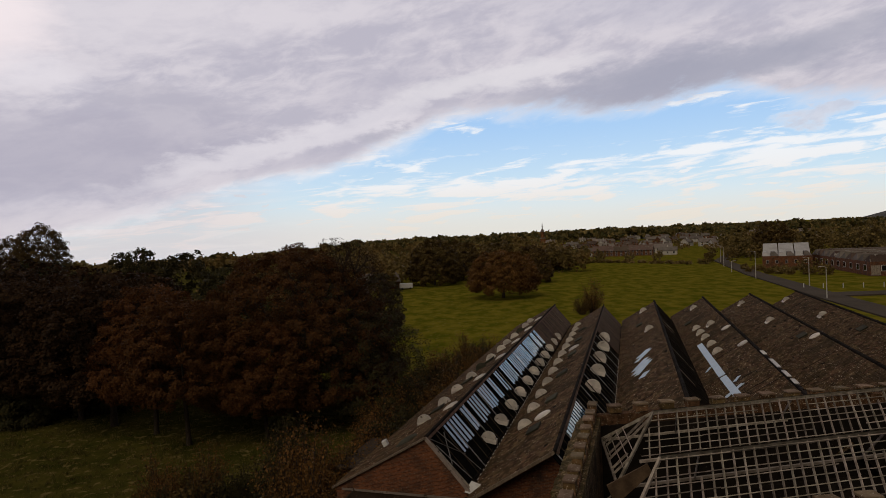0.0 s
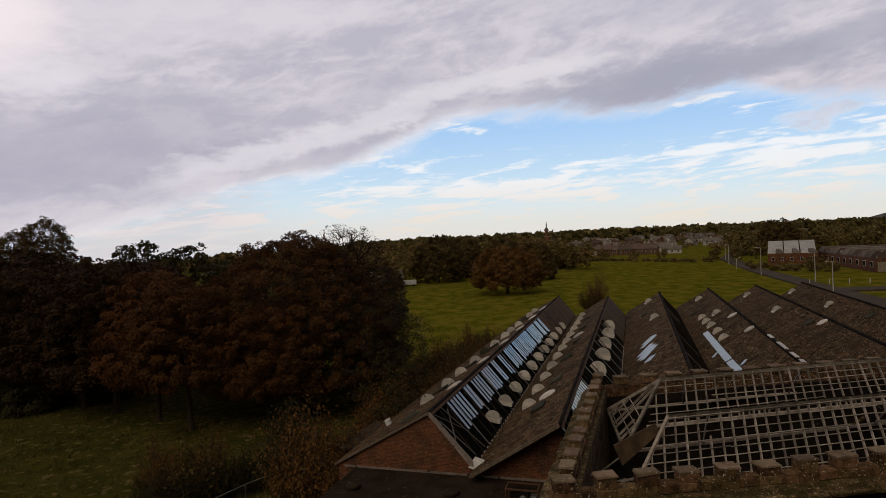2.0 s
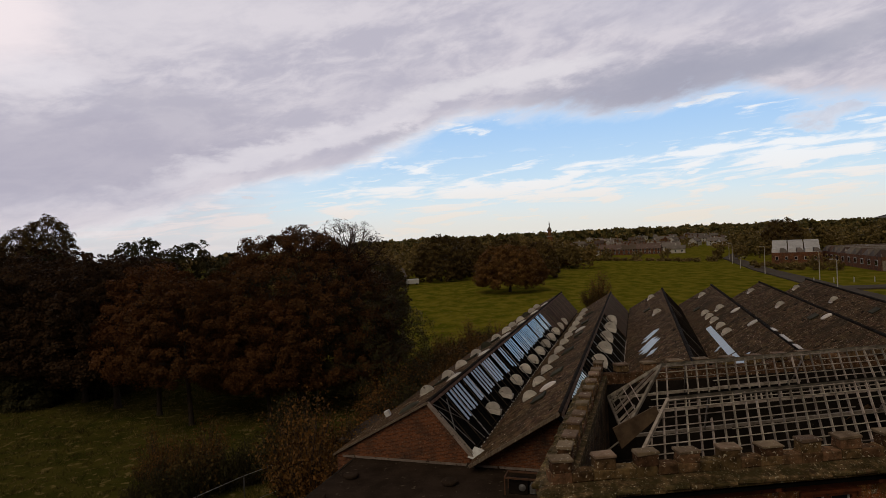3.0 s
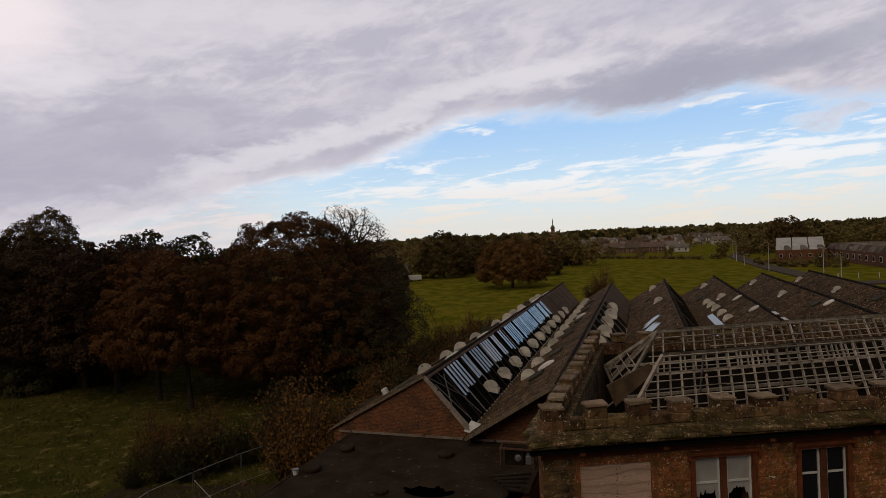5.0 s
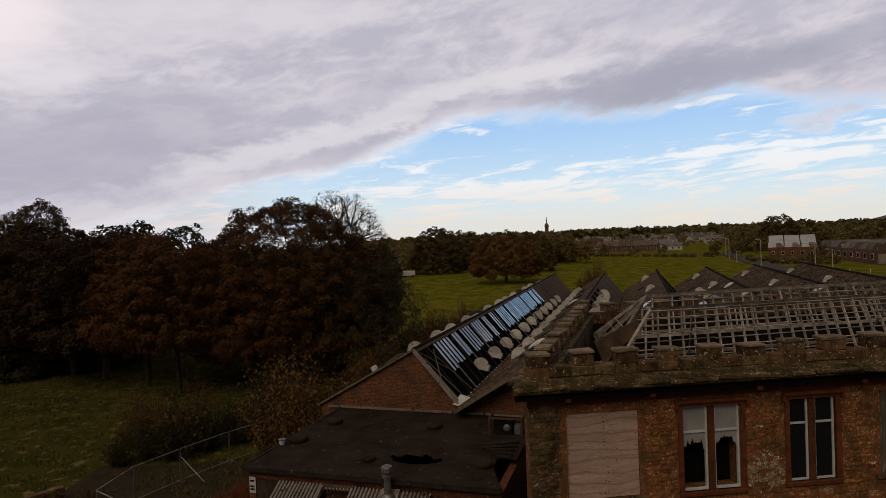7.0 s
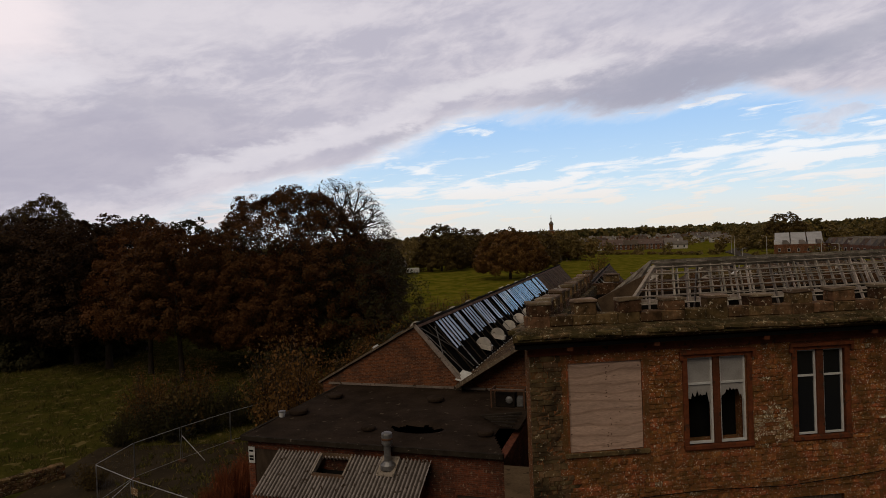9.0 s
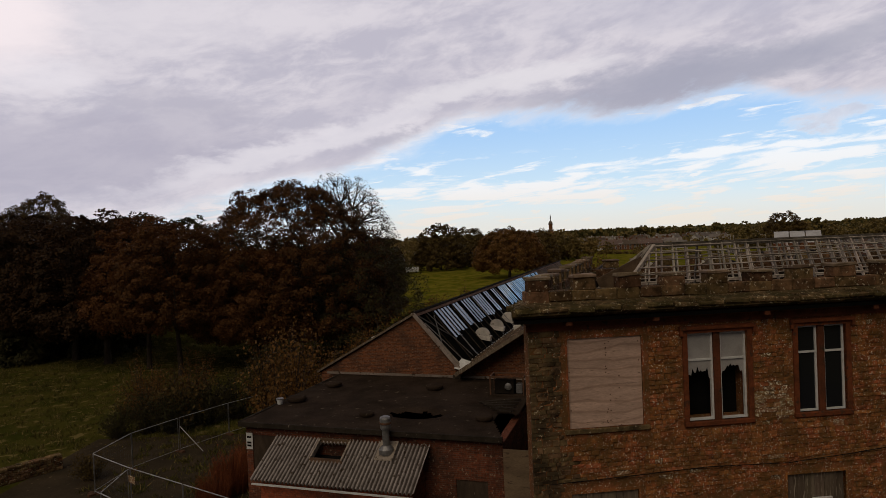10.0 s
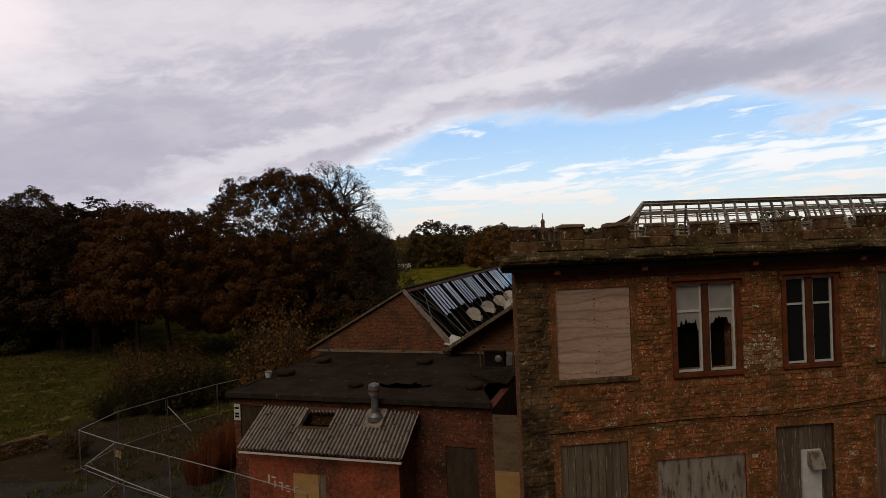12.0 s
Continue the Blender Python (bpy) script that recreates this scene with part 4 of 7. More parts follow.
roof_slope("roof_slope", A1, A0, (26.2, 10.7 + K * 19.3, 9.2), (5.9, 10.7, 9.2), 0.92, 0.9, 4, 0.85, 2.6, 1.1)
roof_slope("roof_slope", A0, (6.88, 8.01, 11.14), (5.6, 10.7, 9.2), (4.3, 5.7, 9.2), 0.5, 0.34, 5, 0.25, 2.6, 0.4)
for p, q, w in ((A0, (4.3, 5.7, 9.25), 0.10), (B0, (2.15, 0.58, 9.35), 0.09), (A0, (5.6, 10.7, 9.25), 0.10)):
    part("hip_rafter", bar(p, q, w, 0.12), M_LATH, OFFICE)
# a fallen sarking sheet inside the hip
SHEET = [(4.40, 3.20, 10.95), (2.99, 3.30, 10.30), (3.25, 3.26, 9.62), (4.53, 3.14, 10.66)]
part("fallen_board", hexa([(x, y + 0.05, z) for x, y, z in SHEET] + SHEET), M_TIMBER, OFFICE, "fallen brown timber sheet leaning on the hip")


rs = random.Random(19)
for i in range(16):
    p = Vector((rs.uniform(1.4, 3.6), rs.uniform(1.4, 5.6), rs.uniform(8.3, 9.3)))
    q = p + Vector((rs.uniform(0.3, 1.5), rs.uniform(-0.9, 0.9), rs.uniform(-0.2, 0.7)))
    part("loose_batten", bar(p, q, rs.choice((0.045, 0.06, 0.14)), 0.035), rs.choice((M_LATH, M_TIMBER)), OFFICE)


# windows and boards of the front
def opening(s0, s1, z0, z1, kind):
    lintel = part("window_surround" if kind != "door" else "door_surround", ring(s0, s1, z0, z1, 0.13 if "window" in kind else 0.05, 0.20 if "window" in kind else 0.08, 0.14, -0.03 if "window" in kind else 0.0, 0.30), M_ASHLAR if "window" in kind else M_STONE, OFFICE, "dressed red sandstone surround")
    if kind != "door":
        part("sill", worn(s0 - 0.14, s1 + 0.14, -0.06, 0.06, z0 - 0.12, z0 - 0.004, 0.012), M_ASHLAR if "window" in kind else M_QUOIN, lintel)
    if kind in ("window", "window_bare"):
        part("hood_mould", join(block(s0 - 0.22, s1 + 0.22, -0.10, -0.03, z1 + 0.10, z1 + 0.19), block(s0 - 0.22, s0 - 0.14, -0.09, -0.03, z1 - 0.05, z1 + 0.10), block(s1 + 0.14, s1 + 0.22, -0.09, -0.03, z1 - 0.05, z1 + 0.10)), M_ASHLAR, lintel)
        mid = (s0 + s1) / 2
        part("mullion", block(mid - 0.09, mid + 0.09, 0.02, 0.28, z0, z1), M_CORNICE_BAND, lintel)
        for a, b in ((s0, mid - 0.09), (mid + 0.09, s1)):
            t = z0 + (z1 - z0) * 0.69
            w = 0.052
            part("sash", ring(a + w, b - w, z0 + w, z1 - w, w, w, w, 0.08, 0.16), M_WHITE, lintel, "flaking white painted sash")
            part("transom", block(a + w, b - w, 0.078, 0.162, t - w / 2, t + w / 2), M_WHITE, lintel)
            if kind == "window":
                part("pane", block(a + w, b - w, 0.115, 0.123, t + w / 2, z1 - w), M_PANE, lintel, "whitened upper pane")
                jag = random.Random(int(a * 100))
                top, low = t - w / 2, t - 0.24
                n = 14
                v, f = [], []
                for i in range(n + 1):
                    x = a + w + (b - a - 2 * w) * i / n
                    zz = low - 0.10 + 0.16 * jag.random() + (0.0 if i % 3 else 0.12 * jag.random()) - 0.30 * (2 * abs(i / n - 0.5)) ** 4
                    v += [(x, 0.115, top), (x, 0.115, zz), (x, 0.122, top), (x, 0.122, zz)]
                for i in range(n):
                    o = 4 * i
                    f += [(o + 1, o + 5, o + 4, o), (o + 3, o + 2, o + 6, o + 7), (o + 1, o + 3, o + 7, o + 5)]
                part("broken_pane", (v, f), M_PANE, lintel, "jagged broken whitened pane")
            else:
                part("pane", block(a + w, b - w, 0.115, 0.123, t + w / 2, z1 - w), M_GLASS, lintel)
                part("pane", block(a + w, b - w, 0.115, 0.123, z0 + w, t - w / 2), M_GLASS, lintel)
        # added black board in place of the room's own darkness
        part("curtain_shadow_board", block(s0, s1, 0.58, 0.60, z0 - 0.1, z1 + 0.1), M_BLACK, lintel, "black board standing in for the unlit room")
    elif kind == "ply":
        zm = z0 + (z1 - z0) * 0.47
        sm = (s0 + s1) / 2 + 0.08
        for a, b in ((s0, sm), (sm, s1)):
            for c, d in ((z0, zm), (zm, z1)):
                part("plywood_sheet", block(a + 0.001, b - 0.001, 0.05 + 0.002 * (a > s0), 0.07, c + 0.004 * (a > s0), d - 0.004 * (a > s0)), M_PLY, lintel, "pinkish weathered plywood sheet")
        nr = random.Random(4)
        for i in range(26):
            sx = nr.choice((s0 + 0.06, s1 - 0.06, sm - 0.04, sm + 0.05, sm + 0.3)) + nr.uniform(-0.02, 0.02)
            sz = z0 + (z1 - z0) * nr.random()
            part("nail_mark", block(sx - 0.014, sx + 0.014, 0.044, 0.0495, sz - 0.014, sz + 0.014), M_RUST, lintel)
    elif kind == "planks" or kind == "board":
        n = 9
        for i in range(n):
            a, b = s0 + (s1 - s0) * i / n, s0 + (s1 - s0) * (i + 1) / n
            part("plank", block(a + 0.006, b - 0.006, 0.06 + 0.006 * (i % 2), 0.09, z0, z1), M_BOARD, lintel)
    elif kind == "pale":
        for i in range(2):
            a, b = s0 + (s1 - s0) * i / 2, s0 + (s1 - s0) * (i + 1) / 2
            part("board", block(a + 0.004, b - 0.004, 0.05, 0.075, z0, z1 - 0.66), M_BOARD_GREY, lintel)
            part("board", block(a + 0.004, b - 0.004, 0.052, 0.075, z1 - 0.655, z1), M_BOARD_GREY, lintel)
    else:
        for i in range(6):
            a, b = s0 + (s1 - s0) * i / 6, s0 + (s1 - s0) * (i + 1) / 6
            part("plank", block(a + 0.005, b - 0.005, 0.10 + 0.006 * (i % 2), 0.13, z0, z1), M_BOARD, lintel)
        part("white_panel", block(s0 + 0.74, s0 + 1.28, 0.04, 0.098, z0, 4.46), M_WHITE, lintel, "white painted door panel")
        part("vent_hood", hexa([(s0 + 0.88, -0.20, 4.02), (s0 + 1.24, -0.20, 4.02), (s0 + 1.24, 0.04, 4.10), (s0 + 0.88, 0.04, 4.10), (s0 + 0.88, -0.06, 4.42), (s0 + 1.24, -0.06, 4.42), (s0 + 1.24, 0.04, 4.44), (s0 + 0.88, 0.04, 4.44)]), M_BOARD_GREY, lintel, "boxy grey vent hood")


M_PANE = surface("whitewashed_glass", (0.46, 0.43, 0.40), (0.36, 0.335, 0.31), 2.0, 0.35, 0.05, spec=0.5)
for o in OPENINGS:
    opening(*o)
part("cable", tube([(0.4, -0.06, 5.42), (2.4, -0.06, 5.48), (4.6, -0.06, 5.56), (6.8, -0.06, 5.5), (8.6, -0.06, 5.62), (12.4, -0.06, 5.95)], [0.012] * 6, 6), M_DARK, OFFICE)
part("sign", block(11.42, 11.9, -0.03, -0.01, 4.7, 5.25), M_WHITE, OFFICE, "small white warning sign")

# ---------------------------------------------------------------- the sawtooth works
SHED = pose(-1.46, 33.35, 0, 0, 0, -17.0)
WORKS = thing("sawtooth_works", "derelict brick works with sawtooth slate roofs, glazed north lights and domes", "factory", SHED)
PITCH, STEEP, RZ, VZ = 7.15, 2.45, 7.9, 5.0
ENDS = (60.5, 59.5, 64.0, 68.4, 72.4, 75.7)     # each shed runs further back than the last


def gable():
    """The brick end in upright strips between the eaves, the first ridge, the valley and the next ridge."""
    top = [(-5.6, VZ - 0.2), (0.0, RZ - 0.1), (STEEP, VZ - 0.1), (PITCH, RZ - 0.1), (PITCH + 0.6, VZ)]
    n = len(top)
    v = [(x, y, z) for y in (0.0, 0.45) for x, z in top] + [(x, y, 0) for y in (0.0, 0.45) for x, z in top]
    f = []
    for i in range(n - 1):
        f += [(2 * n + i, 2 * n + i + 1, i + 1, i), (n + i, n + i + 1, 3 * n + i + 1, 3 * n + i), (i, i + 1, n + i + 1, n + i)]
    f += [(0, n, 3 * n, 2 * n), (2 * n - 1, n - 1, 3 * n - 1, 4 * n - 1)]
    return v, f


part("gable_wall", gable(), M_BRICK, WORKS, "stained red brick gable wall")
part("side_wall", block(-5.6, -5.2, 0.45, ENDS[0], 0, VZ - 0.45), M_BRICK, WORKS)
for k, end in enumerate(ENDS):
    b0 = -5.2 if k == 0 else (k - 1) * PITCH + STEEP
    part("far_wall", hexa([(b0, end - 0.4, 0), (k * PITCH + STEEP - 0.02, end - 0.4, 0), (k * PITCH + STEEP - 0.02, end - 0.05, 0), (b0, end - 0.05, 0),
                           (b0, end - 0.4, VZ - 0.15), (k * PITCH, end - 0.4, RZ - 0.13), (k * PITCH, end - 0.05, RZ - 0.13), (b0, end - 0.05, VZ - 0.15)]), M_BRICK, WORKS)
part("floor_slab", block(-5.2, 6 * PITCH, 0.45, ENDS[0] - 1.5, 0.0, 0.08), M_DARK, WORKS)


def slate_slope(parent, b0, z0, b1, z1, a0, a1, courses, seed, pieces_to):
    """Lapped slate courses, each slate a little proud or low; those before pieces_to are pieces of their own, the rest are joined."""
    r = random.Random(seed)
    v, f = [], []
    d = Vector((b1 - b0, 0, z1 - z0))
    nrm = Vector((-(z1 - z0), 0, b1 - b0)).normalized()
    if nrm.z < 0:
        nrm = -nrm
    tilt = nrm * 0.033
    for i in range(courses):
        lo = Vector((b0, 0, z0)) + d * (i / courses)
        up = d * (min(1.0, (i + 1.12) / courses) - i / courses)
        a = a0
        while a < a1:
            e = min(a + r.uniform(0.45, 0.7), a1)
            k = r.uniform(0, 0.012)
            slip = Vector((0, 0, 0)) if r.random() > 0.03 else -d.normalized() * r.uniform(0.05, 0.15)
            if r.random() > 0.006:
                p = lo + slip + nrm * (0.045 + k) + Vector((0, a + 0.008, 0))
                m = Matrix((((0, (up - tilt).x, nrm.x, p.x), (e - a - 0.016, (up - tilt).y, nrm.y, p.y), (0, (up - tilt).z, nrm.z, p.z), (0, 0, 0, 1))))
                if a < pieces_to:
                    part("slate", SLATES[r.randrange(4)], M_SLATE, parent, m=m)
                else:
                    o = len(v)
                    v += [m @ Vector(q) for q in ((0, 0, 0), (1, 0, 0), (1, 1, 0), (0, 1, 0), (0, 0, -0.03), (1, 0, -0.03))]
                    f += [(0 + o, 1 + o, 2 + o, 3 + o), (4 + o, 5 + o, 1 + o, 0 + o)]
            a = e
    return v, f


def slate_mesh(r):
    c = [(r.uniform(0, 0.02), r.uniform(-0.03, 0.03)), (1 - r.uniform(0, 0.02), r.uniform(-0.03, 0.03)), (1, 1), (0, 1)]
    return mesh_of("slate", *hexa([(x, y, -0.012) for x, y in c] + [(x, y, 0.0) for x, y in c]), M_SLATE)


SLATES = [slate_mesh(random.Random(k)) for k in range(4)]


def hood_mesh(r, mat):
    """A half-round plastic hood: an upright half disc in front, a quarter dome behind, on a low kerb."""
    v, f = [], []
    rings, seg = 6, 14
    for i in range(rings + 1):
        p = radians(90 * i / rings)
        for k in range(seg + 1):
            t = math.pi * k / seg
            v.append((r * math.cos(p) * math.cos(t), r * 0.9 * math.sin(p), 0.06 + r * math.cos(p) * math.sin(t)))
    w = seg + 1
    for i in range(rings):
        for k in range(seg):
            f.append((i * w + k, i * w + k + 1, (i + 1) * w + k + 1, (i + 1) * w + k))
    f.append(tuple(range(seg, -1, -1)))
    kerb = block(-r * 1.06, r * 1.06, -0.03, r * 0.95, -0.25, 0.06)
    return mesh_of("roof_dome", *join((v, f), kerb), mat)


DOME, DOME_D = hood_mesh(0.56, M_DOME), hood_mesh(0.56, M_DOME_DARK)
DISC = mesh_of("roof_dome", *lathe([(0.66, -0.05), (0.66, 0.08), (0.58, 0.13), (0.35, 0.2), (0.05, 0.22)], 18), M_DOME, True)
DISC_D = mesh_of("roof_dome", *lathe([(0.66, -0.05), (0.66, 0.08), (0.58, 0.13), (0.35, 0.2), (0.05, 0.22)], 18), M_DOME_DARK, True)
ANG = math.degrees(math.atan2(RZ - VZ, PITCH - STEEP))
STP = math.degrees(math.atan2(RZ - VZ, STEEP))


def rising(k, w):
    """A place on the slate slope of shed k: w from 0 at the valley to 1 at the ridge."""
    return (k - 1) * PITCH + STEEP + (PITCH - STEEP) * w, VZ + (RZ - VZ) * w


for k in range(6):
    near = 0.0 if k == 0 else (-1.0 if k == 1 else 2.5)
    FAR = ENDS[k]
    b_ridge = k * PITCH
    lo = (-5.75, VZ - 0.25) if k == 0 else (b_ridge - PITCH + STEEP, VZ)
    deck = part("roof_slope", hexa([(lo[0], near, lo[1] - 0.12), (b_ridge, near, RZ - 0.12), (b_ridge, FAR, RZ - 0.12), (lo[0], FAR, lo[1] - 0.12),
                                    (lo[0], near, lo[1]), (b_ridge, near, RZ), (b_ridge, FAR, RZ), (lo[0], FAR, lo[1])]), M_DARK, WORKS)
    slates = part("slate_rest", slate_slope(deck, lo[0], lo[1], b_ridge, RZ, near - 0.05, FAR, 17 if k else 19, 20 + k, near + 8 if k < 2 else -9), M_SLATE, deck, "lichened brown-grey slates")
    slates["kind"] = "stuff"
    # ridge tiles in lengths
    r = random.Random(50 + k)
    v, f = [], []
    a = near
    while a < FAR:
        e = a + 0.9
        g = tube([(b_ridge, a, RZ + 0.02 + r.uniform(-0.01, 0.015)), (b_ridge, e - 0.02, RZ + 0.02)], [0.11, 0.105] if k < 2 else [0.16, 0.15], 8)
        v, f = join((v, f), g)
        a = e
    rid = part("ridge_tiles", (v, f), M_RIDGE, WORKS)
    rid["kind"] = "stuff"
    # the steep side: black sheet painting the unlit inside, with glazing bars, panes or boards
    s0, s1 = b_ridge, b_ridge + STEEP
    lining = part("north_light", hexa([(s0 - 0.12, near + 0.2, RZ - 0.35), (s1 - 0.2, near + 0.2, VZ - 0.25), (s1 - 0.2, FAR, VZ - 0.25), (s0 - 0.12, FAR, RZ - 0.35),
                                       (s0 - 0.1, near + 0.2, RZ - 0.3), (s1 - 0.15, near + 0.2, VZ - 0.2), (s1 - 0.15, FAR, VZ - 0.2), (s0 - 0.1, FAR, RZ - 0.3)]), M_BLACK, WORKS, "black sheet standing in for the unlit gutted north light")
    gutter = part("gutter", join(block(s1 - 0.3, s1 + 0.25, near, FAR, VZ - 0.16, VZ - 0.06), block(s1 - 0.32, s1 - 0.26, near, FAR, VZ - 0.06, VZ + 0.06)), M_RIDGE, WORKS)

    def steep(w, lift=0.0):
        n = Vector((RZ - VZ, 0, STEEP)).normalized()
        return Vector((s0 + STEEP * w, 0, RZ - (RZ - VZ) * w)) + n * lift
    if k < 2:
        a = near + 0.1
        i = 0
        while a < 38:
            p, q = steep(0.04), steep(0.97)
            if i % 2 == 0:
                j = Vector((0, r.uniform(-0.12, 0.12), 0))
                part("glazing_bar", bar(p + Vector((0, a, 0)), q + Vector((0, a, 0)) + j, 0.04, 0.06), M_FELT_EDGE if i % 3 else M_STEEL, lining)
            lo_w = 0.56 + r.uniform(-0.04, 0.03)
            if a < 2.2 or r.random() < 0.2 or (k == 1 and a > 9):
                pass
            else:
                up, dn = steep(0.07, 0.05), steep(lo_w, 0.05 + r.uniform(-0.02, 0.02))
                part("pane", bar(up + Vector((0, a + 0.3, 0)), dn + Vector((0, a + 0.3, 0)), 0.40 if r.random() > 0.45 else 0.30, 0.012, (0.76, 0, 0.65)), M_SKYGLASS, lining)
            a += 0.6
            i += 1
        part("top_flashing", bar(steep(0.02, 0.06) + Vector((0, near, 0)), steep(0.02, 0.06) + Vector((0, FAR, 0)), 0.3, 0.03, (0.76, 0, 0.65)), M_TIMBER, lining)
        while a < FAR - 0.2:
            part("lining_board", bar(steep(0.04, 0.02 + r.uniform(0, 0.03)) + Vector((0, a, 0)), steep(0.95, 0.02) + Vector((0, a, 0)), 0.42, 0.03, (0.76, 0, 0.65)), M_TIMBER, lining)
            a += 0.5
        # broken lower edge above the gutter
        a = near + 0.5
        while a < 36:
            part("slate_stub", bar(steep(0.97, 0.02) + Vector((0, a, 0)), steep(1.05, 0.02) + Vector((0, a, 0)), 0.22, 0.02, (0.76, 0, 0.65)), M_DOME, gutter)
            a += 0.5 + 0.25 * r.random()
    else:
        # gutted: bare bars, a few boards and panes left
        a = near + 0.3
        while a < FAR - 0.3:
            lean = Vector((0, r.uniform(-0.1, 0.1), 0))
            # bars take the ridge's near-black, so this shaded side stays dark
            part("glazing_bar", bar(steep(0.03, 0.02) + Vector((0, a, 0)), steep(0.97, 0.02) + Vector((0, a, 0)) + lean, 0.06, 0.05, (0.76, 0, 0.65)), M_RIDGE, lining)
            if r.random() < 0.1:
                part("lining_board", bar(steep(0.05, 0.03) + Vector((0, a + 0.45, 0)), steep(r.uniform(0.4, 0.95), 0.03) + Vector((0, a + 0.45, 0)), 0.5, 0.03, (0.76, 0, 0.65)), M_TIMBER, lining)
            a += 0.9

# verge and coping along the gable
part("verge", bar((-5.8, -0.05, VZ - 0.28), (0.05, -0.05, RZ + 0.03), 0.22, 0.10), M_BOARD, WORKS)
part("verge", join(bar((0.0, -0.06, RZ), (STEEP + 0.05, -0.06, VZ - 0.02), 0.16, 0.16), bar((0.28, 0.12, RZ - 0.32), (STEEP + 0.1, 0.12, VZ + 0.08), 0.16, 0.06)), M_SHEET, WORKS)
part("verge", bar((STEEP, -1.04, VZ - 0.03), (PITCH, -1.04, RZ), 0.10, 0.16), M_BOARD, WORKS)
# pale struts left standing at the open end of the first north light
for a0, w0, a1, w1 in ((0.3, 0.08, 2.6, 0.62), (0.4, 0.55, 2.2, 0.15), (1.6, 0.05, 2.9, 0.95), (0.35, 0.2, 1.2, 0.9)):
    part("strut", bar((STEEP * w0, a0, RZ - (RZ - VZ) * w0 + 0.06), (STEEP * w1, a1, RZ - (RZ - VZ) * w1 + 0.06), 0.045, 0.045), M_STEEL, WORKS)
part("loose_sheet", hexa([(2.15, -0.2, 5.12), (2.75, -0.25, 5.0), (2.95, 0.35, 5.35), (2.4, 0.4, 5.5), (2.15, -0.2, 5.15), (2.75, -0.25, 5.03), (2.95, 0.35, 5.38), (2.4, 0.4, 5.53)]), M_WHITE, WORKS, "loose white sheet at the valley end")
part("gutter_end", block(2.1, 2.55, -0.3, 0.0, 4.62, 4.78), M_FELT_EDGE, WORKS)


def put_dome(mesh, b, a, z, tilt, s=1.0, lean=0.0):
    part("roof_dome", mesh, M_DOME, WORKS, m=pose(b, a, z, lean, tilt, 0) @ Matrix.Diagonal((s, s, s, 1)))


r = random.Random(8)
# on the first slope, close under its ridge, and lower dark ones
for i in range(12):
    w = 0.60 + 0.04 * r.random()
    a = 6.3 + 4.1 * i
    put_dome(DOME_D if i in (4, 9) else DOME, -5.75 + 5.75 * w, a, VZ - 0.25 + (RZ - VZ + 0.25) * w, -ANG * 0.25, 0.92)
    if i % 2 == 0:
        put_dome(DISC, -5.75 + 5.75 * 0.88, a + 1.0, VZ - 0.25 + (RZ - VZ + 0.25) * 0.88, -ANG, 0.9)
put_dome(DISC_D, -5.75 + 5.75 * 0.66, 2.2, VZ - 0.25 + (RZ - VZ + 0.25) * 0.66, -ANG, 1.1)
# along the north light of the first shed
for i in range(11):
    put_dome(DOME, 0 + STEEP * 0.78, 6.8 + 3.9 * i, RZ - (RZ - VZ) * 0.78, STP * 0.2, 0.88)
# on the second slope near the valley, with flat ones higher up
for i in range(12):
    b, z = rising(1, 0.34)
    put_dome(DOME, b, 8.6 + 4.0 * i, z, -ANG * 0.15, 0.9)
    if i % 3 == 0:
        b, z = rising(1, 0.58)
        put_dome(DISC_D if i % 2 else DISC, b, 8.9 + 4.0 * i, z + 0.02, -ANG, 0.95)
for i in range(5):
    put_dome(DOME, PITCH + STEEP * (0.35 + 0.05 * (i % 2)), 16.0 + 5.5 * i, RZ - (RZ - VZ) * 0.35, STP * 0.3, 1.1)
# hooded vents and flat lids on the further slopes
for k, w, a, flat in ((2, 0.66, 60.3, 0), (2, 0.72, 42.7, 0), (3, 0.63, 63.7, 0), (3, 0.70, 46.8, 0), (3, 0.88, 41.1, 1), (3, 0.90, 31.3, 1), (4, 0.63, 68.6, 0), (4, 0.67, 50.2, 0), (4, 0.89, 35.8, 1), (5, 0.60, 73.5, 0), (5, 0.64, 55.6, 0),
                      (3, 0.40, 48.8, 0), (3, 0.42, 45.2, 0), (3, 0.45, 41.6, 0), (3, 0.47, 37.1, 0), (3, 0.48, 33.0, 0)):
    b, z = rising(k, w)
    put_dome(DISC if flat else DOME, b, a, z, -ANG * (1.0 if flat else 0.3), 0.85 if flat else 0.9)
    if not flat and w > 0.55:
        b, z = rising(k, w - 0.10)
        part("vent_slat", bar((b, a - 0.55, z + 0.12), (b, a + 0.55, z + 0.12), 0.30, 0.06, (-0.52, 0, 0.85)), M_DOME, WORKS)
# dark closed hatches
HATCH = mesh_of("roof_hatch", *join(block(-0.42, 0.42, -0.62, 0.62, -0.05, 0.10), block(-0.46, 0.46, -0.66, 0.66, 0.10, 0.16)), M_DOME_DARK)
for k, w, a in ((4, 0.76, 37.9), (5, 0.72, 43.3), (1, 0.55, 6.2), (1, 0.62, 12.6), (1, 0.60, 21.0), (1, 0.62, 29.0), (2, 0.5, 50.0), (3, 0.3, 55.0), (1, 0.62, 37.0)):
    b, z = rising(k, w)
    part("roof_hatch", HATCH, M_DOME_DARK, WORKS, m=pose(b, a, z + 0.03, 0, -ANG, 0))
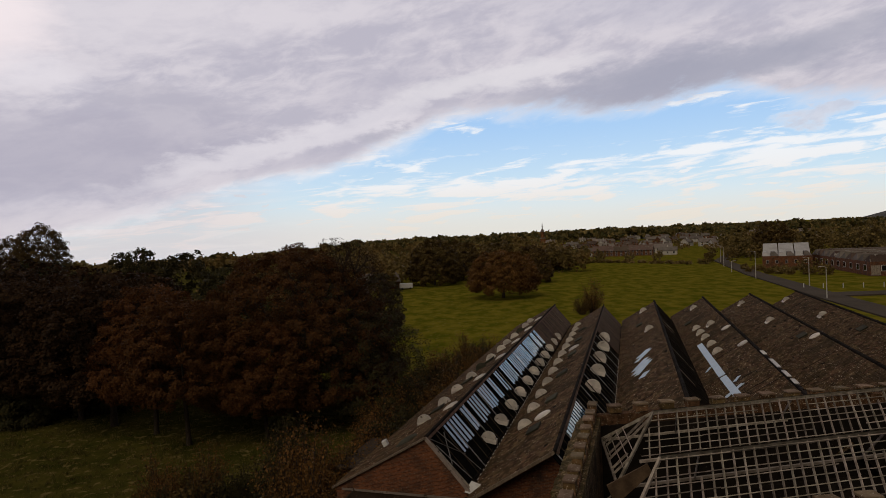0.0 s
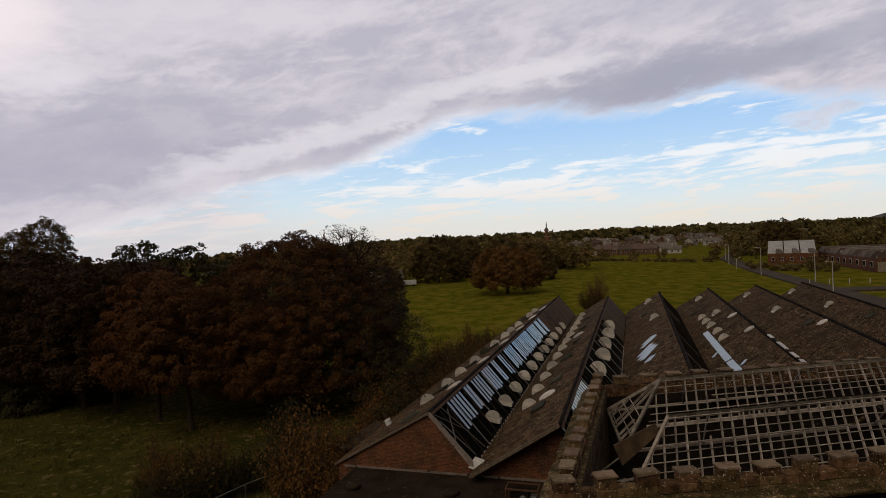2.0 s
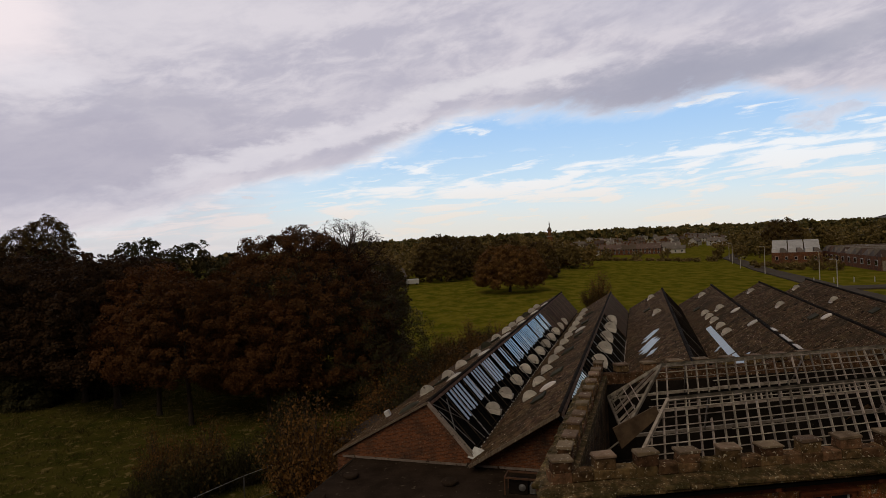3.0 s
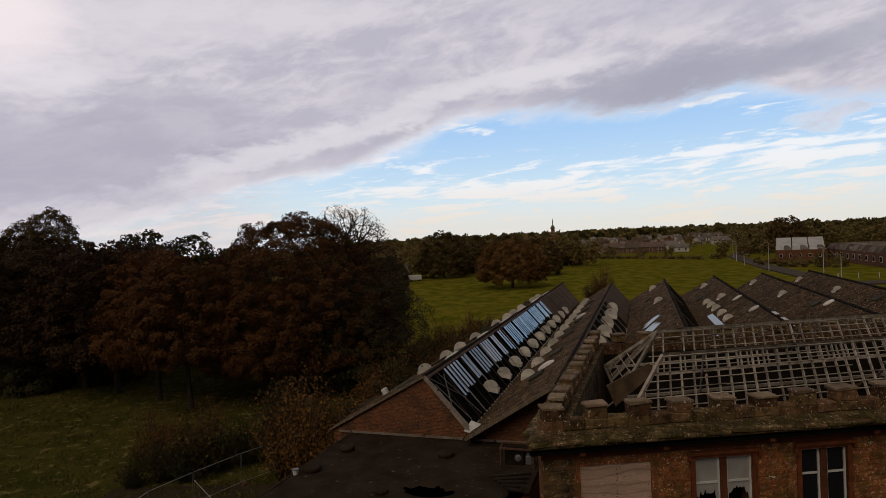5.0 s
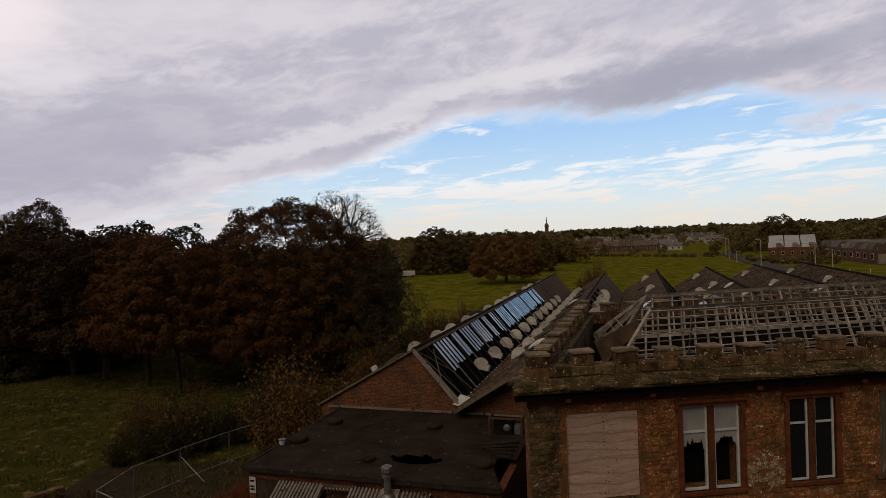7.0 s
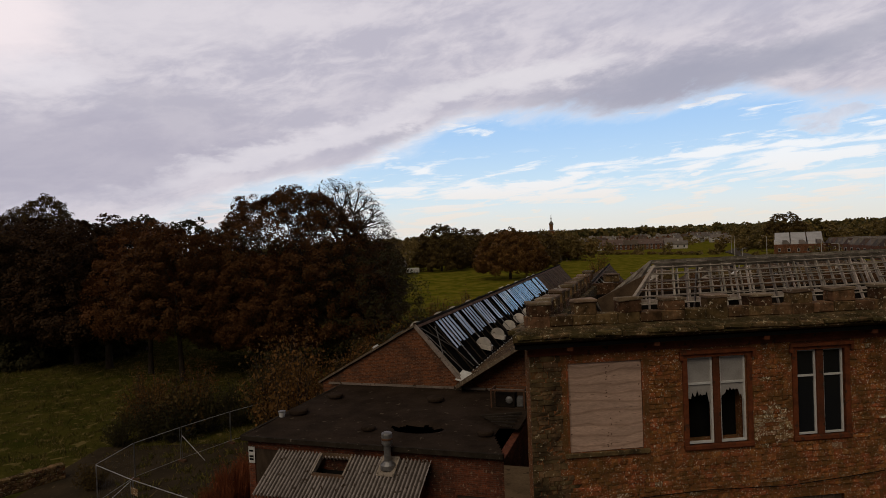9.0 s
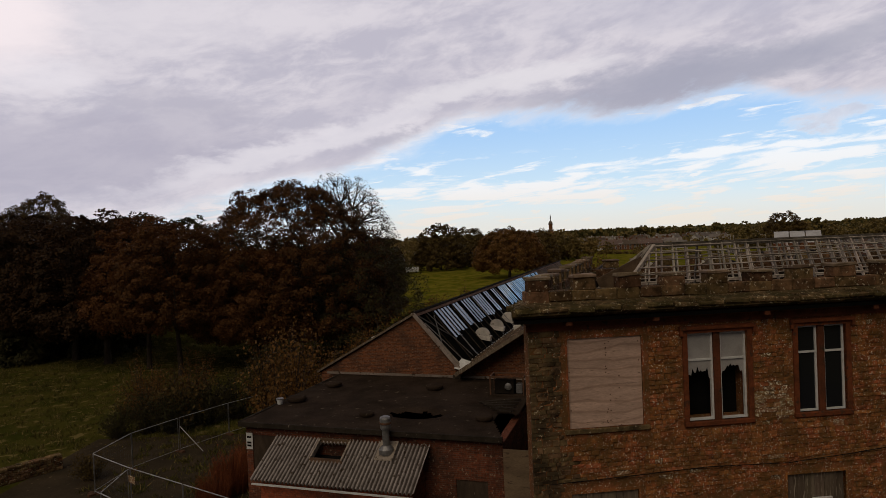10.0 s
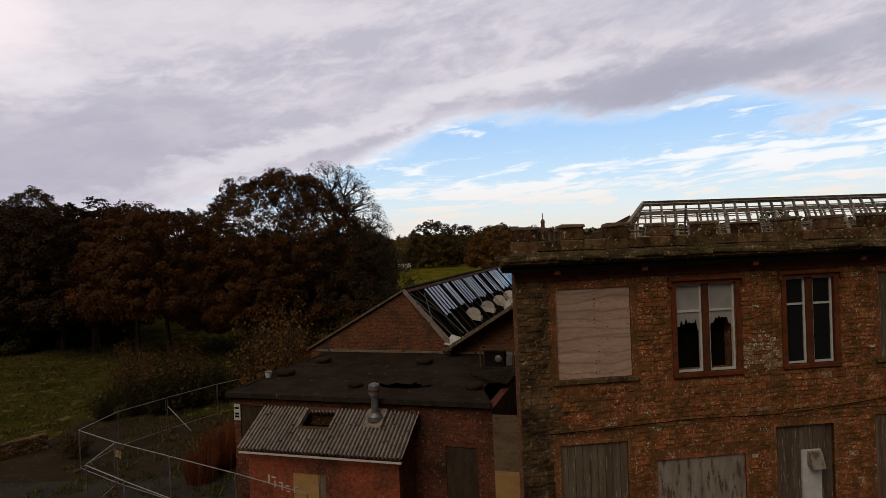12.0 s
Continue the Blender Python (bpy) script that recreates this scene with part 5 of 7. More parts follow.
for w, a in ((0.62, 9.0), (0.60, 17.6), (0.62, 25.6)):
    part("roof_hatch", HATCH, M_DOME_DARK, WORKS, m=pose(-5.75 + 5.75 * w, a, VZ - 0.22 + (RZ - VZ + 0.25) * w, 0, -ANG, 0))
# blue plastic sheets
for k, w0, a0, w1, a1, wd in ((3, 0.27, 40.3, 0.32, 24.9, 0.62), (3, 0.32, 24.5, 0.36, 17.4, 0.60), (3, 0.20, 19.0, 0.50, 20.2, 0.45), (3, 0.14, 28.5, 0.24, 29.4, 0.3), (3, 0.42, 21.6, 0.52, 22.4, 0.3)):
    b0, z0 = rising(k, w0)
    b1, z1 = rising(k, w1)
    part("blue_sheet", bar((b0, a0, z0 + 0.07), (b1, a1, z1 + 0.07), wd, 0.03, (-0.52, 0, 0.85)), M_BLUESHEET, WORKS, "pale blue plastic sheet on the slates")
for i, (w0, a0, w1, a1) in enumerate(((0.36, 29.2, 0.64, 31.6), (0.40, 30.6, 0.62, 32.2), (0.36, 23.8, 0.62, 26.8), (0.32, 24.6, 0.58, 27.6), (0.30, 26.0, 0.56, 28.6), (0.44, 22.0, 0.54, 23.2))):
    b0, z0 = rising(2, w0)
    b1, z1 = rising(2, w1)
    part("blue_sheet", bar((b0, a0, z0 + 0.06), (b1, a1, z1 + 0.06), 0.55 + 0.1 * (i % 2), 0.03, (-0.52, 0, 0.85)), M_BLUESHEET, WORKS, "pale blue plastic sheet on the slates")
# dark lines of slipped slates that run down the slopes
r = random.Random(61)
for k in (1, 2, 3, 4, 5):
    for i in range(9):
        w, a = r.uniform(0.0, 0.5), r.uniform(8, ENDS[k] - 4)
        b0, z0 = rising(k, w)
        b1, z1 = rising(k, min(0.98, w + r.uniform(0.25, 0.6)))
        part("open_joint", bar((b0, a, z0 + 0.058), (b1, a + 0.2, z1 + 0.058), 0.09, 0.012, (-0.52, 0, 0.85)), M_RIDGE, WORKS)
for a, n in ((13.8, 1.4), (15.9, 1.8), (18.9, 3.0), (23.8, 1.5)):
    part("ridge_flashing", bar((3 * PITCH - 0.02, a, RZ + 0.20), (3 * PITCH - 0.02, a + n, RZ + 0.20), 0.28, 0.05), M_DOME, WORKS, "loose pale ridge flashing")

SIDESHED = thing("brick_side_shed", "small brick outhouse with a thin weathered roof beside the works", "outbuilding", SHED)
part("wall", block(-8.8, -5.65, 7.0, 12.6, 0, 3.0), M_BRICK, SIDESHED)
part("roof", worn(-9.1, -5.63, 6.7, 12.9, 3.01, 3.15, 0.02), M_BOARD_DARK, SIDESHED, "thin weathered brown roof")
# a black slab paints the unlit door opening on the wall
part("doorway", block(-7.6, -6.7, 6.96, 7.0, 0.05, 2.05), M_BLACK, SIDESHED)
CRATE = thing("white_box", "small white box lying on the roof slope", "box", SHED @ pose(-4.45, 4.9, 5.56, 0, -25, 10))
part("box", worn(-0.16, 0.16, -0.2, 0.2, -0.05, 0.35, 0.03), M_WHITE, CRATE)
BUCKET = thing("white_bucket", "dented white bucket on the corner of the flat roof", "bucket", SHED @ pose(-4.25, -6.2, 4.63) @ Matrix.Diagonal((0.8, 0.8, 0.7, 1)))
part("pail", lathe([(0.14, 0), (0.19, 0.32), (0.2, 0.34)], 14), M_WHITE, BUCKET)
part("rim", lathe([(0.2, 0.33), (0.215, 0.34), (0.215, 0.37), (0.2, 0.38)], 14), M_STEEL, BUCKET)

# ---------------------------------------------------------------- flat-roofed annexe and its lean-to
ANNEXE = thing("flat_roofed_annexe", "low brick annexe with a sagging black felt roof, boarded up", "building", SHED)
F0, BL, BR, FZ = -8.87, -4.45, 6.55, 4.6
part("annexe_wall", wall_with_holes(BL + 0.15, BR - 0.05, 0, FZ - 0.28, F0 + 0.2, F0 + 0.5, [(-4.0, -2.3, 2.6, 4.05), (4.7, 5.9, 0.1, 2.9)]), M_BRICK_SHADED, ANNEXE)
part("annexe_wall", block(BL + 0.15, BL + 0.45, F0 + 0.5, -0.02, 0, FZ - 0.28), M_BRICK_SHADED, ANNEXE)
part("annexe_wall", block(BR - 0.35, BR - 0.05, F0 + 0.5, -0.02, 0, FZ - 0.28), M_BRICK_SHADED, ANNEXE)


def felt_roof():
    nx, ny = 110, 88
    v, f = [], []
    for j in range(ny + 1):
        for i in range(nx + 1):
            x, y = BL + (BR - BL) * i / nx, F0 + (-0.03 - F0) * j / ny
            sag = 0.05 * noise.noise((x * 0.4, y * 0.4, 1)) + 0.02 * noise.noise((x * 1.7, y * 1.7, 5))
            sag -= 0.30 * math.exp(-(((x - 2.3) / 1.15) ** 2 + ((y + 6.35) / 0.62) ** 2) ** 1.5)
            v.append((x, y, FZ + sag))
    hole = lambda x, y: ((x - 2.3) / 1.25) ** 2 + ((y + 6.35) / 0.62) ** 2 + 0.35 * noise.noise((x * 2.5, y * 2.5, 2)) < 0.75
    for j in range(ny):
        for i in range(nx):
            o = j * (nx + 1) + i
            c = (v[o][0] + 0.05, v[o][1] + 0.05)
            if not hole(*c) and not (c[0] > 5.75 and c[1] < -6.0 and c[0] + c[1] * 0.4 > 3.0):
                f.append((o, o + 1, o + nx + 2, o + nx + 1))
    return v, f


part("felt_roof", felt_roof(), M_FELT, ANNEXE, "black felt roof with a collapsed hole", True)
part("roof_edge", join(bar((BL, F0 - 0.02, FZ - 0.07), (BR, F0 - 0.02, FZ - 0.07), 0.12, 0.19), bar((BL - 0.02, F0, FZ - 0.07), (BL - 0.02, -0.05, FZ - 0.07), 0.12, 0.19)), M_FELT_EDGE, ANNEXE, "grey felt-wrapped roof edge")
# added black sheet: the darkness seen through the collapsed roof
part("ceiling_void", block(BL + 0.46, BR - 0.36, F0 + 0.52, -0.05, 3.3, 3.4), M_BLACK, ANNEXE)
part("roof_flashing", bar((-5.2, -0.08, FZ + 0.10), (6.3, -0.08, FZ + 0.07), 0.04, 0.12), M_SHEET, ANNEXE, "pale cement flashing against the gable")
part("window_board", block(-4.0, -2.3, F0 + 0.24, F0 + 0.28, 2.6, 4.05), M_BOARD_DARK, ANNEXE, "dull boarded window")
part("window_board", block(4.7, 5.9, F0 + 0.24, F0 + 0.28, 0.1, 2.9), M_BOARD_DARK, ANNEXE, "dark boarded doorway")
part("notice", block(-4.28, -3.98, F0 + 0.165, F0 + 0.18, 3.45, 4.12), M_WHITE, ANNEXE, "white notice with dark bars")
for z in (3.95, 3.72, 3.60):
    part("notice_bar", block(-4.24, -4.04, F0 + 0.158, F0 + 0.163, z - 0.04, z + 0.04), M_BLACK, ANNEXE)
CAP = mesh_of("roof_vent_cap", *lathe([(0.36, 0), (0.36, 0.10), (0.44, 0.12), (0.44, 0.22), (0.38, 0.28), (0.1, 0.3)], 18), M_FELT)
for b, a, s in ((-3.75, -5.6, 1.0), (-3.4, -2.7, 0.9), (1.85, -2.5, 0.95), (0.5, -7.2, 0.7), (5.4, -6.9, 0.8)):
    part("roof_vent_cap", CAP, M_FELT, ANNEXE, m=pose(b, a, FZ - 0.02) @ Matrix.Diagonal((s, s, s, 1)))
part("side_panel", block(BR - 0.04, BR + 1.1, F0 + 0.16, F0 + 0.20, 0, 4.15), M_PLY_OLD, ANNEXE, "tall plywood sheet closing the gap")
part("side_panel", block(BR - 0.02, BR + 1.08, F0 + 0.13, F0 + 0.157, 0, 2.15), M_PLY_NEW, ANNEXE, "orange plywood sheet at the foot of the gap")
for i in range(5):
    part("fallen_timber", bar((4.6 + 0.25 * i, -4.6 - 0.35 * i, FZ + 0.07 + 0.03 * i), (6.3, -4.0 - 0.5 * i, FZ + 0.12), 0.16, 0.05), M_FELT_EDGE, ANNEXE)

AC = thing("roof_plant_unit", "rusted plant unit in a steel frame on the flat roof", "machine", SHED @ pose(5.55, -2.9, FZ + 0.02))
part("frame", join(*[bar((x, y, 0), (x, y, 0.85), 0.06, 0.06, (1, 0, 0)) for x in (-0.75, 0.75) for y in (-0.4, 0.4)], *[bar((-0.75, y, 0.85), (0.75, y, 0.85), 0.07, 0.07) for y in (-0.4, 0.4)], *[bar((x, -0.4, 0.85), (x, 0.4, 0.85), 0.07, 0.07) for x in (-0.75, 0.75)]), M_RUST, AC)
part("tray", block(-0.85, 0.85, -0.5, 0.5, -0.02, 0.06), M_FELT, AC)
part("casing", worn(-0.6, 0.3, -0.28, 0.3, 0.06, 0.72, 0.03), M_DARK, AC, "dark metal casing")
part("fan_hub", lathe([(0.16, 0), (0.16, 0.05), (0.06, 0.08)], 14), M_STEEL, AC, m=pose(0.05, -0.3, 0.42, 90, 0, 0))
part("motor", worn(0.36, 0.66, -0.2, 0.2, 0.08, 0.5, 0.03), M_STEEL, AC)

LEAN = thing("lean_to", "small red brick lean-to with a corrugated cement roof and graffiti", "outbuilding", SHED)
L0, L1, LF = -2.75, 3.75, -10.55
part("lean_to_wall", wall_with_holes(L0 + 0.2, L1 - 0.25, 0, 2.95, LF + 0.25, LF + 0.5, [(-0.7, 0.65, 0.6, 2.15)]), M_BRICK_BRIGHT, LEAN, "bright red brick front")
for b in (L0 + 0.2, L1 - 0.5):
    part("lean_to_wall", hexa([(b, LF + 0.5, 0), (b + 0.25, LF + 0.5, 0), (b + 0.25, F0 + 0.19, 0), (b, F0 + 0.19, 0), (b, LF + 0.5, 2.95), (b + 0.25, LF + 0.5, 2.95), (b + 0.25, F0 + 0.19, 3.95), (b, F0 + 0.19, 3.95)]), M_BRICK, LEAN)
part("window_board", block(-0.7, 0.35, LF + 0.27, LF + 0.31, 0.6, 2.15), M_PLY_NEW, LEAN, "orange plywood window board")
part("window_board", block(0.36, 0.65, LF + 0.27, LF + 0.31, 0.6, 2.15), M_BOARD, LEAN)
part("fascia", bar((L0 + 0.1, LF - 0.16, 2.93), (L1 + 0.02, LF - 0.16, 2.94), 0.06, 0.055), M_WHITE, LEAN, "white painted fascia")


def corrugated(b0, b1, cut):
    v, f = [], []
    n = int((b1 - b0) / 0.026)
    rows = 10
    for j in range(rows + 1):
        w = j / rows
        y = LF - 0.12 + (F0 + 0.1 - LF + 0.12) * w
        z = 3.04 + 1.06 * w
        for i in range(n + 1):
            x = b0 + (b1 - b0) * i / n
            v.append((x, y, z + 0.05 * math.sin(2 * math.pi * x / 0.155) + 0.012 * noise.noise((x, y, 0))))
    for j in range(rows):
        for i in range(n):
            x, w = b0 + (b1 - b0) * (i + 0.5) / n, (j + 0.5) / rows
            if cut and cut[0] < x < cut[1] and cut[2] < w < cut[3]:
                continue
            o = j * (n + 1) + i
            f.append((o, o + 1, o + n + 2, o + n + 1))
    return v, f


for i in range(7):
    b0 = L0 + (L1 - L0) * i / 7
    sh = part("corrugated_sheet", corrugated(b0 - 0.03, b0 + (L1 - L0) / 7 + 0.03, (-0.72, 0.55, 0.52, 0.94) if i in (2, 3) else None), M_CORRUGATED, LEAN, "", True)
    sh.matrix_basis = pose(0, 0, 0.006 * (i % 2) + 0.003 * i)
HW = lambda w, lift: (LF - 0.12 + (F0 + 0.1 - LF + 0.12) * w, 3.04 + 1.06 * w + lift)
for b in (-0.74, 0.57):
    part("roof_hole_trim", bar((b, *HW(0.51, 0.02)), (b, *HW(0.95, 0.02)), 0.07, 0.20), M_BOARD_GREY, LEAN)
for w in (0.51, 0.95):
    part("roof_hole_trim", bar((-0.77, *HW(w, 0.015)), (0.60, *HW(w, 0.015)), 0.06, 0.20), M_TIMBER, LEAN)
# added black sheet for the unlit inside below the roof hole
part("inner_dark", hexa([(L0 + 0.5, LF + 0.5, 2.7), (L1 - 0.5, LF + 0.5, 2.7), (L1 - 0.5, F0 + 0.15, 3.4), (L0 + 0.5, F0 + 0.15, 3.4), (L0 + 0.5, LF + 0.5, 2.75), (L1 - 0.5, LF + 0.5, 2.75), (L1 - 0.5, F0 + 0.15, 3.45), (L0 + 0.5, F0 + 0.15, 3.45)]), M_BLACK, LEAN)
for b, z, w, h in ((-2.05, 1.62, 0.10, 0.42), (-1.85, 1.70, 0.22, 0.07), (-1.80, 1.45, 0.07, 0.3), (-1.55, 1.52, 0.20, 0.07), (-1.5, 1.35, 0.08, 0.28), (-1.28, 1.42, 0.22, 0.06), (-1.25, 1.22, 0.2, 0.06), (-1.0, 1.28, 0.08, 0.26), (-0.9, 1.4, 0.2, 0.06)):
    part("graffiti_stroke", worn(b - w * 0.38 + 0.35, b + w * 0.38 + 0.35, LF + 0.243, LF + 0.249, z - h * 0.4 + 0.22, z + h * 0.4 + 0.22, 0.002), M_DOME, LEAN, "grey spray-painted stroke")

FLUE = thing("roof_flue", "galvanised flue with a cowl on a lead flashing", "flue", SHED @ pose(2.2, -9.2, 3.84) @ Matrix.Diagonal((0.85, 0.85, 0.98, 1)))
part("flashing", hexa([(-0.42, -0.42, -0.12), (0.42, -0.42, -0.12), (0.42, 0.42, 0.36), (-0.42, 0.42, 0.36), (-0.42, -0.42, -0.08), (0.42, -0.42, -0.08), (0.42, 0.42, 0.40), (-0.42, 0.42, 0.40)]), M_BOARD_GREY, FLUE)
part("base", lathe([(0.34, 0.05), (0.34, 0.22), (0.2, 0.34), (0.17, 0.36)], 18), M_STEEL, FLUE)
part("pipe", lathe([(0.155, 0.3), (0.155, 0.95), (0.2, 0.97), (0.2, 1.03), (0.155, 1.05)], 18), M_STEEL, FLUE)
part("cowl", lathe([(0.24, 1.02), (0.24, 1.38), (0.22, 1.42), (0.12, 1.46)], 18), M_STEEL, FLUE)
part("band", lathe([(0.25, 1.16), (0.262, 1.18), (0.262, 1.22), (0.25, 1.24)], 18), M_RUST, FLUE)


# ---------------------------------------------------------------- trees and shrubs
def tree_meshes(seed, height, spread, mat, lobes=26, tips=12, per=90, leaf=0.21, base=0.30, lobe=0.25, widest=0.20, round_=2.3, trunk=0.022, limbs=8, fork=0.30, lumps=0.10, thick=1.0, puff=0.9, under=0.65, billow=3.2):
    """A trunk that forks into limbs, branches and twigs; the twigs' tips gather in billows over a dome, each tip with a clump of leaves."""
    g = np.random.default_rng(seed)
    low, gold = height * base, math.pi * (3 - math.sqrt(5))
    wide, lr = low + height * (1 - base) * widest, lobe * spread
    ends, outs = [], []
    for i in range(lobes + lobes // 6):
        h = -under + (1 + under) * ((i + 0.5) / lobes if i < lobes else g.uniform(0.3, 0.9))
        t = gold * i + g.uniform(-0.2, 0.2)
        r = (1 - abs(h) ** round_) ** (1 / round_) if h > 0 else math.sqrt(1 - h * h)
        k = 1 + lumps * 2 * (noise.noise((billow * r * math.cos(t), billow * r * math.sin(t), billow * h + seed)) - 0.1)
        if i >= lobes:
            k *= 0.6
        c = np.array([(spread - 0.9 * lr) * r * k * math.cos(t), (spread - 0.9 * lr) * r * k * math.sin(t), wide + ((height - 0.75 * lr - wide) * h * k if h > 0 else (wide - low - 0.3 * lr) * h / under)])
        out = np.array([r * math.cos(t), r * math.sin(t), max(h, -0.2) + 0.25])
        d = g.normal(size=(tips, 3)) + out * 0.9
        d /= np.linalg.norm(d, axis=1)[:, None]
        ends.append(c + d * lr * g.uniform(0.75, 1.05, (tips, 1)) * np.array([1.05, 1.05, 0.85]))
        outs.append(d)
    ends, outs = np.concatenate(ends), np.concatenate(outs)

    # limbs, branches and twigs towards those tips
    v, f = [], []

    def stick(points, radii, sides):
        o = len(v)
        tv, tf = tube(points, radii, sides, False)
        v.extend(tv)
        f.extend([tuple(j + o for j in q) for q in tf])

    def groups(pts, n):
        seeds = pts[g.choice(len(pts), min(n, len(pts)), replace=False)]
        own = np.argmin(((pts[:, None, :] - seeds[None]) ** 2).sum(2), 1)
        return [pts[own == j] for j in range(len(seeds)) if (own == j).any()]

    tr = trunk * height
    top = np.array([g.uniform(-0.3, 0.3), g.uniform(-0.3, 0.3), height * fork])
    stick([(0, 0, -0.3), (0, 0, 0.3), top * (0.5, 0.5, 0.55), top], [tr * 1.5, tr * 1.1, tr * 0.9, tr * 0.75], 9)
    for big in groups(ends, limbs):
        m = big.mean(0)
        n1 = top + (m - top) * 0.45 + np.array([0, 0, 0.06 * height])
        stick([top - (0, 0, 0.3), (top + n1) / 2 + (0, 0, 0.02 * height), n1], [tr * 0.5, tr * 0.4, tr * 0.28], 7)
        for some in groups(big, max(1, len(big) // 26)):
            n2 = n1 + (some.mean(0) - n1) * 0.6 + np.array([0, 0, 0.02 * height])
            stick([n1, (n1 + n2) / 2 + g.normal(0, 0.12, 3), n2], [tr * 0.24, tr * 0.17, tr * 0.11], 5)
            for few in groups(some, max(1, len(some) // 5)):
                n3 = n2 + (few.mean(0) - n2) * 0.65
                stick([n2, (n2 + n3) / 2 + g.normal(0, 0.06, 3), n3], [tr * 0.09 * thick, tr * 0.065 * thick, tr * 0.045 * thick], 4)
                for e in few:
                    stick([n3, (n3 + e) / 2 + g.normal(0, 0.05, 3), e], [tr * 0.04 * thick, tr * 0.028 * thick, tr * 0.016 * thick], 3)

    # leaf clumps, full above and open below
    n = len(ends)
    size = puff * lr * g.uniform(0.7, 1.3, n)
    d = g.normal(size=(n, per, 3)) + outs[:, None, :] * 0.6 + np.array([0, 0, 0.25])
    d /= np.linalg.norm(d, axis=2)[:, :, None]
    c = ends[:, None, :] + d * (size[:, None] * g.uniform(0.3, 1.0, (n, per)) ** 0.5)[:, :, None] * np.array([1.1, 1.1, 0.85])
    face = d * 0.6 + outs[:, None, :] * 0.7 + np.array([0, 0, 0.3])
    crown = leaves_mesh("crown", c.reshape(-1, 3), leaf * g.uniform(0.6, 1.4, n * per), mat, g, 0.0, 1.0, face.reshape(-1, 3))
    return mesh_of("trunk", v, f, M_BARK, True), crown


def tree(meshes, x, y, label, category="tree", turn=0.0, s=1.0, group="", z=0.0, name="tree"):
    t = thing(name, label, category, pose(x, y, z, 0, 0, turn) @ Matrix.Diagonal((s, s, s, 1)), group)
    part("trunk", meshes[0], M_BARK, t)
    part("crown", meshes[1], M_LEAF_RUST, t)
    return t


T_RUST = [tree_meshes(11, 15.2, 5.7, M_LEAF_RUST, 360, 1, 104, 0.18, lobe=0.125, trunk=0.017), tree_meshes(12, 14.4, 5.3, M_LEAF_RUST, 340, 1, 104, 0.18, base=0.33, lobe=0.125, trunk=0.017), tree_meshes(18, 14.8, 5.5, M_LEAF_RUST, 350, 1, 104, 0.18, lobe=0.125, trunk=0.017)]
# row trees whose shade is put into darker leaves
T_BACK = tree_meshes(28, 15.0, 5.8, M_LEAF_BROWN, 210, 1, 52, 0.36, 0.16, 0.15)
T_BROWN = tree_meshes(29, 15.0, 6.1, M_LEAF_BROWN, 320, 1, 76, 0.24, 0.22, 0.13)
T_BIG = tree_meshes(13, 18.1, 10.6, M_LEAF_RUST, 1500, 1, 100, 0.185, 0.16, 0.068, widest=0.10, round_=2.1, limbs=10, lumps=0.07, billow=4.0)
T_OLIVE = tree_meshes(14, 15.0, 7.8, M_LEAF_DARK, 420, 1, 46, 0.18, 0.14, 0.12, trunk=0.028, limbs=10, thick=1.7)
T_BARE = tree_meshes(15, 18.9, 6.9, M_LEAF_BROWN, 1500, 1, 20, 0.12, 0.2, 0.07, widest=0.10, round_=2.1, limbs=11, lumps=0.06, trunk=0.024, thick=2.2)
T_DARK = tree_meshes(16, 15.0, 5.6, M_LEAF_DARK, 190, 1, 48, 0.42, 0.10, 0.17, lumps=0.08)
T_TALL = tree_meshes(17, 26.8, 5.9, M_LEAF_OLIVE, 620, 1, 66, 0.22, 0.34, 0.12, widest=0.45, round_=2.2, limbs=11, lumps=0.12, fork=0.4, thick=1.6)
T_LOW = tree_meshes(19, 5.2, 4.6, M_LEAF_DARK, 110, 1, 60, 0.34, 0.02, 0.2, limbs=6)

ROWLABEL = "rust-brown autumn tree standing in rough grass"
ROW = ((-25.3, 58.3, 1, 0.92), (-30.3, 62.3, 2, 0.95), (-36.6, 65.9, 1, 1.0), (-42, 69, 0, 0.98), (-49, 71, 2, 1.02), (-56, 75, 0, 1.0), (-63, 78, 1, 1.08), (-70, 84, 0, 1.05),
       (-38.5, 77, 2, 1.0), (-43, 81, 1, 1.0), (-51, 85, 0, 1.05), (-60, 90, 2, 1.1), (-70, 97, 1, 1.15))
for i, (x, y, k, s) in enumerate(ROW):
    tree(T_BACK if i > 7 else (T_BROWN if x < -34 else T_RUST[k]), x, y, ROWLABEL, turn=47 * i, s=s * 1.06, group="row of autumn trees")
tree(T_BIG, -16.8, 66.5, "large rust-brown autumn tree with a broad rounded crown", turn=20, s=1.0)
tree(T_RUST[0], -17.8, 58.6, "lower rust-brown autumn tree in front of a larger one", turn=200, s=0.77)
tree(T_BARE, -11.3, 67.0, "half-bare tree with thin olive leaves and open branches", turn=75, s=1.0)
tree(T_OLIVE, -8.2, 63.5, "dark olive tree with low spreading limbs", turn=140, s=0.78)
tree(T_TALL, -88.5, 134, "tall thin-leaved tree above the row", turn=15, s=0.93)
tree(T_TALL, -98, 138, "tall thin-leaved tree above the row", turn=200, s=0.84)
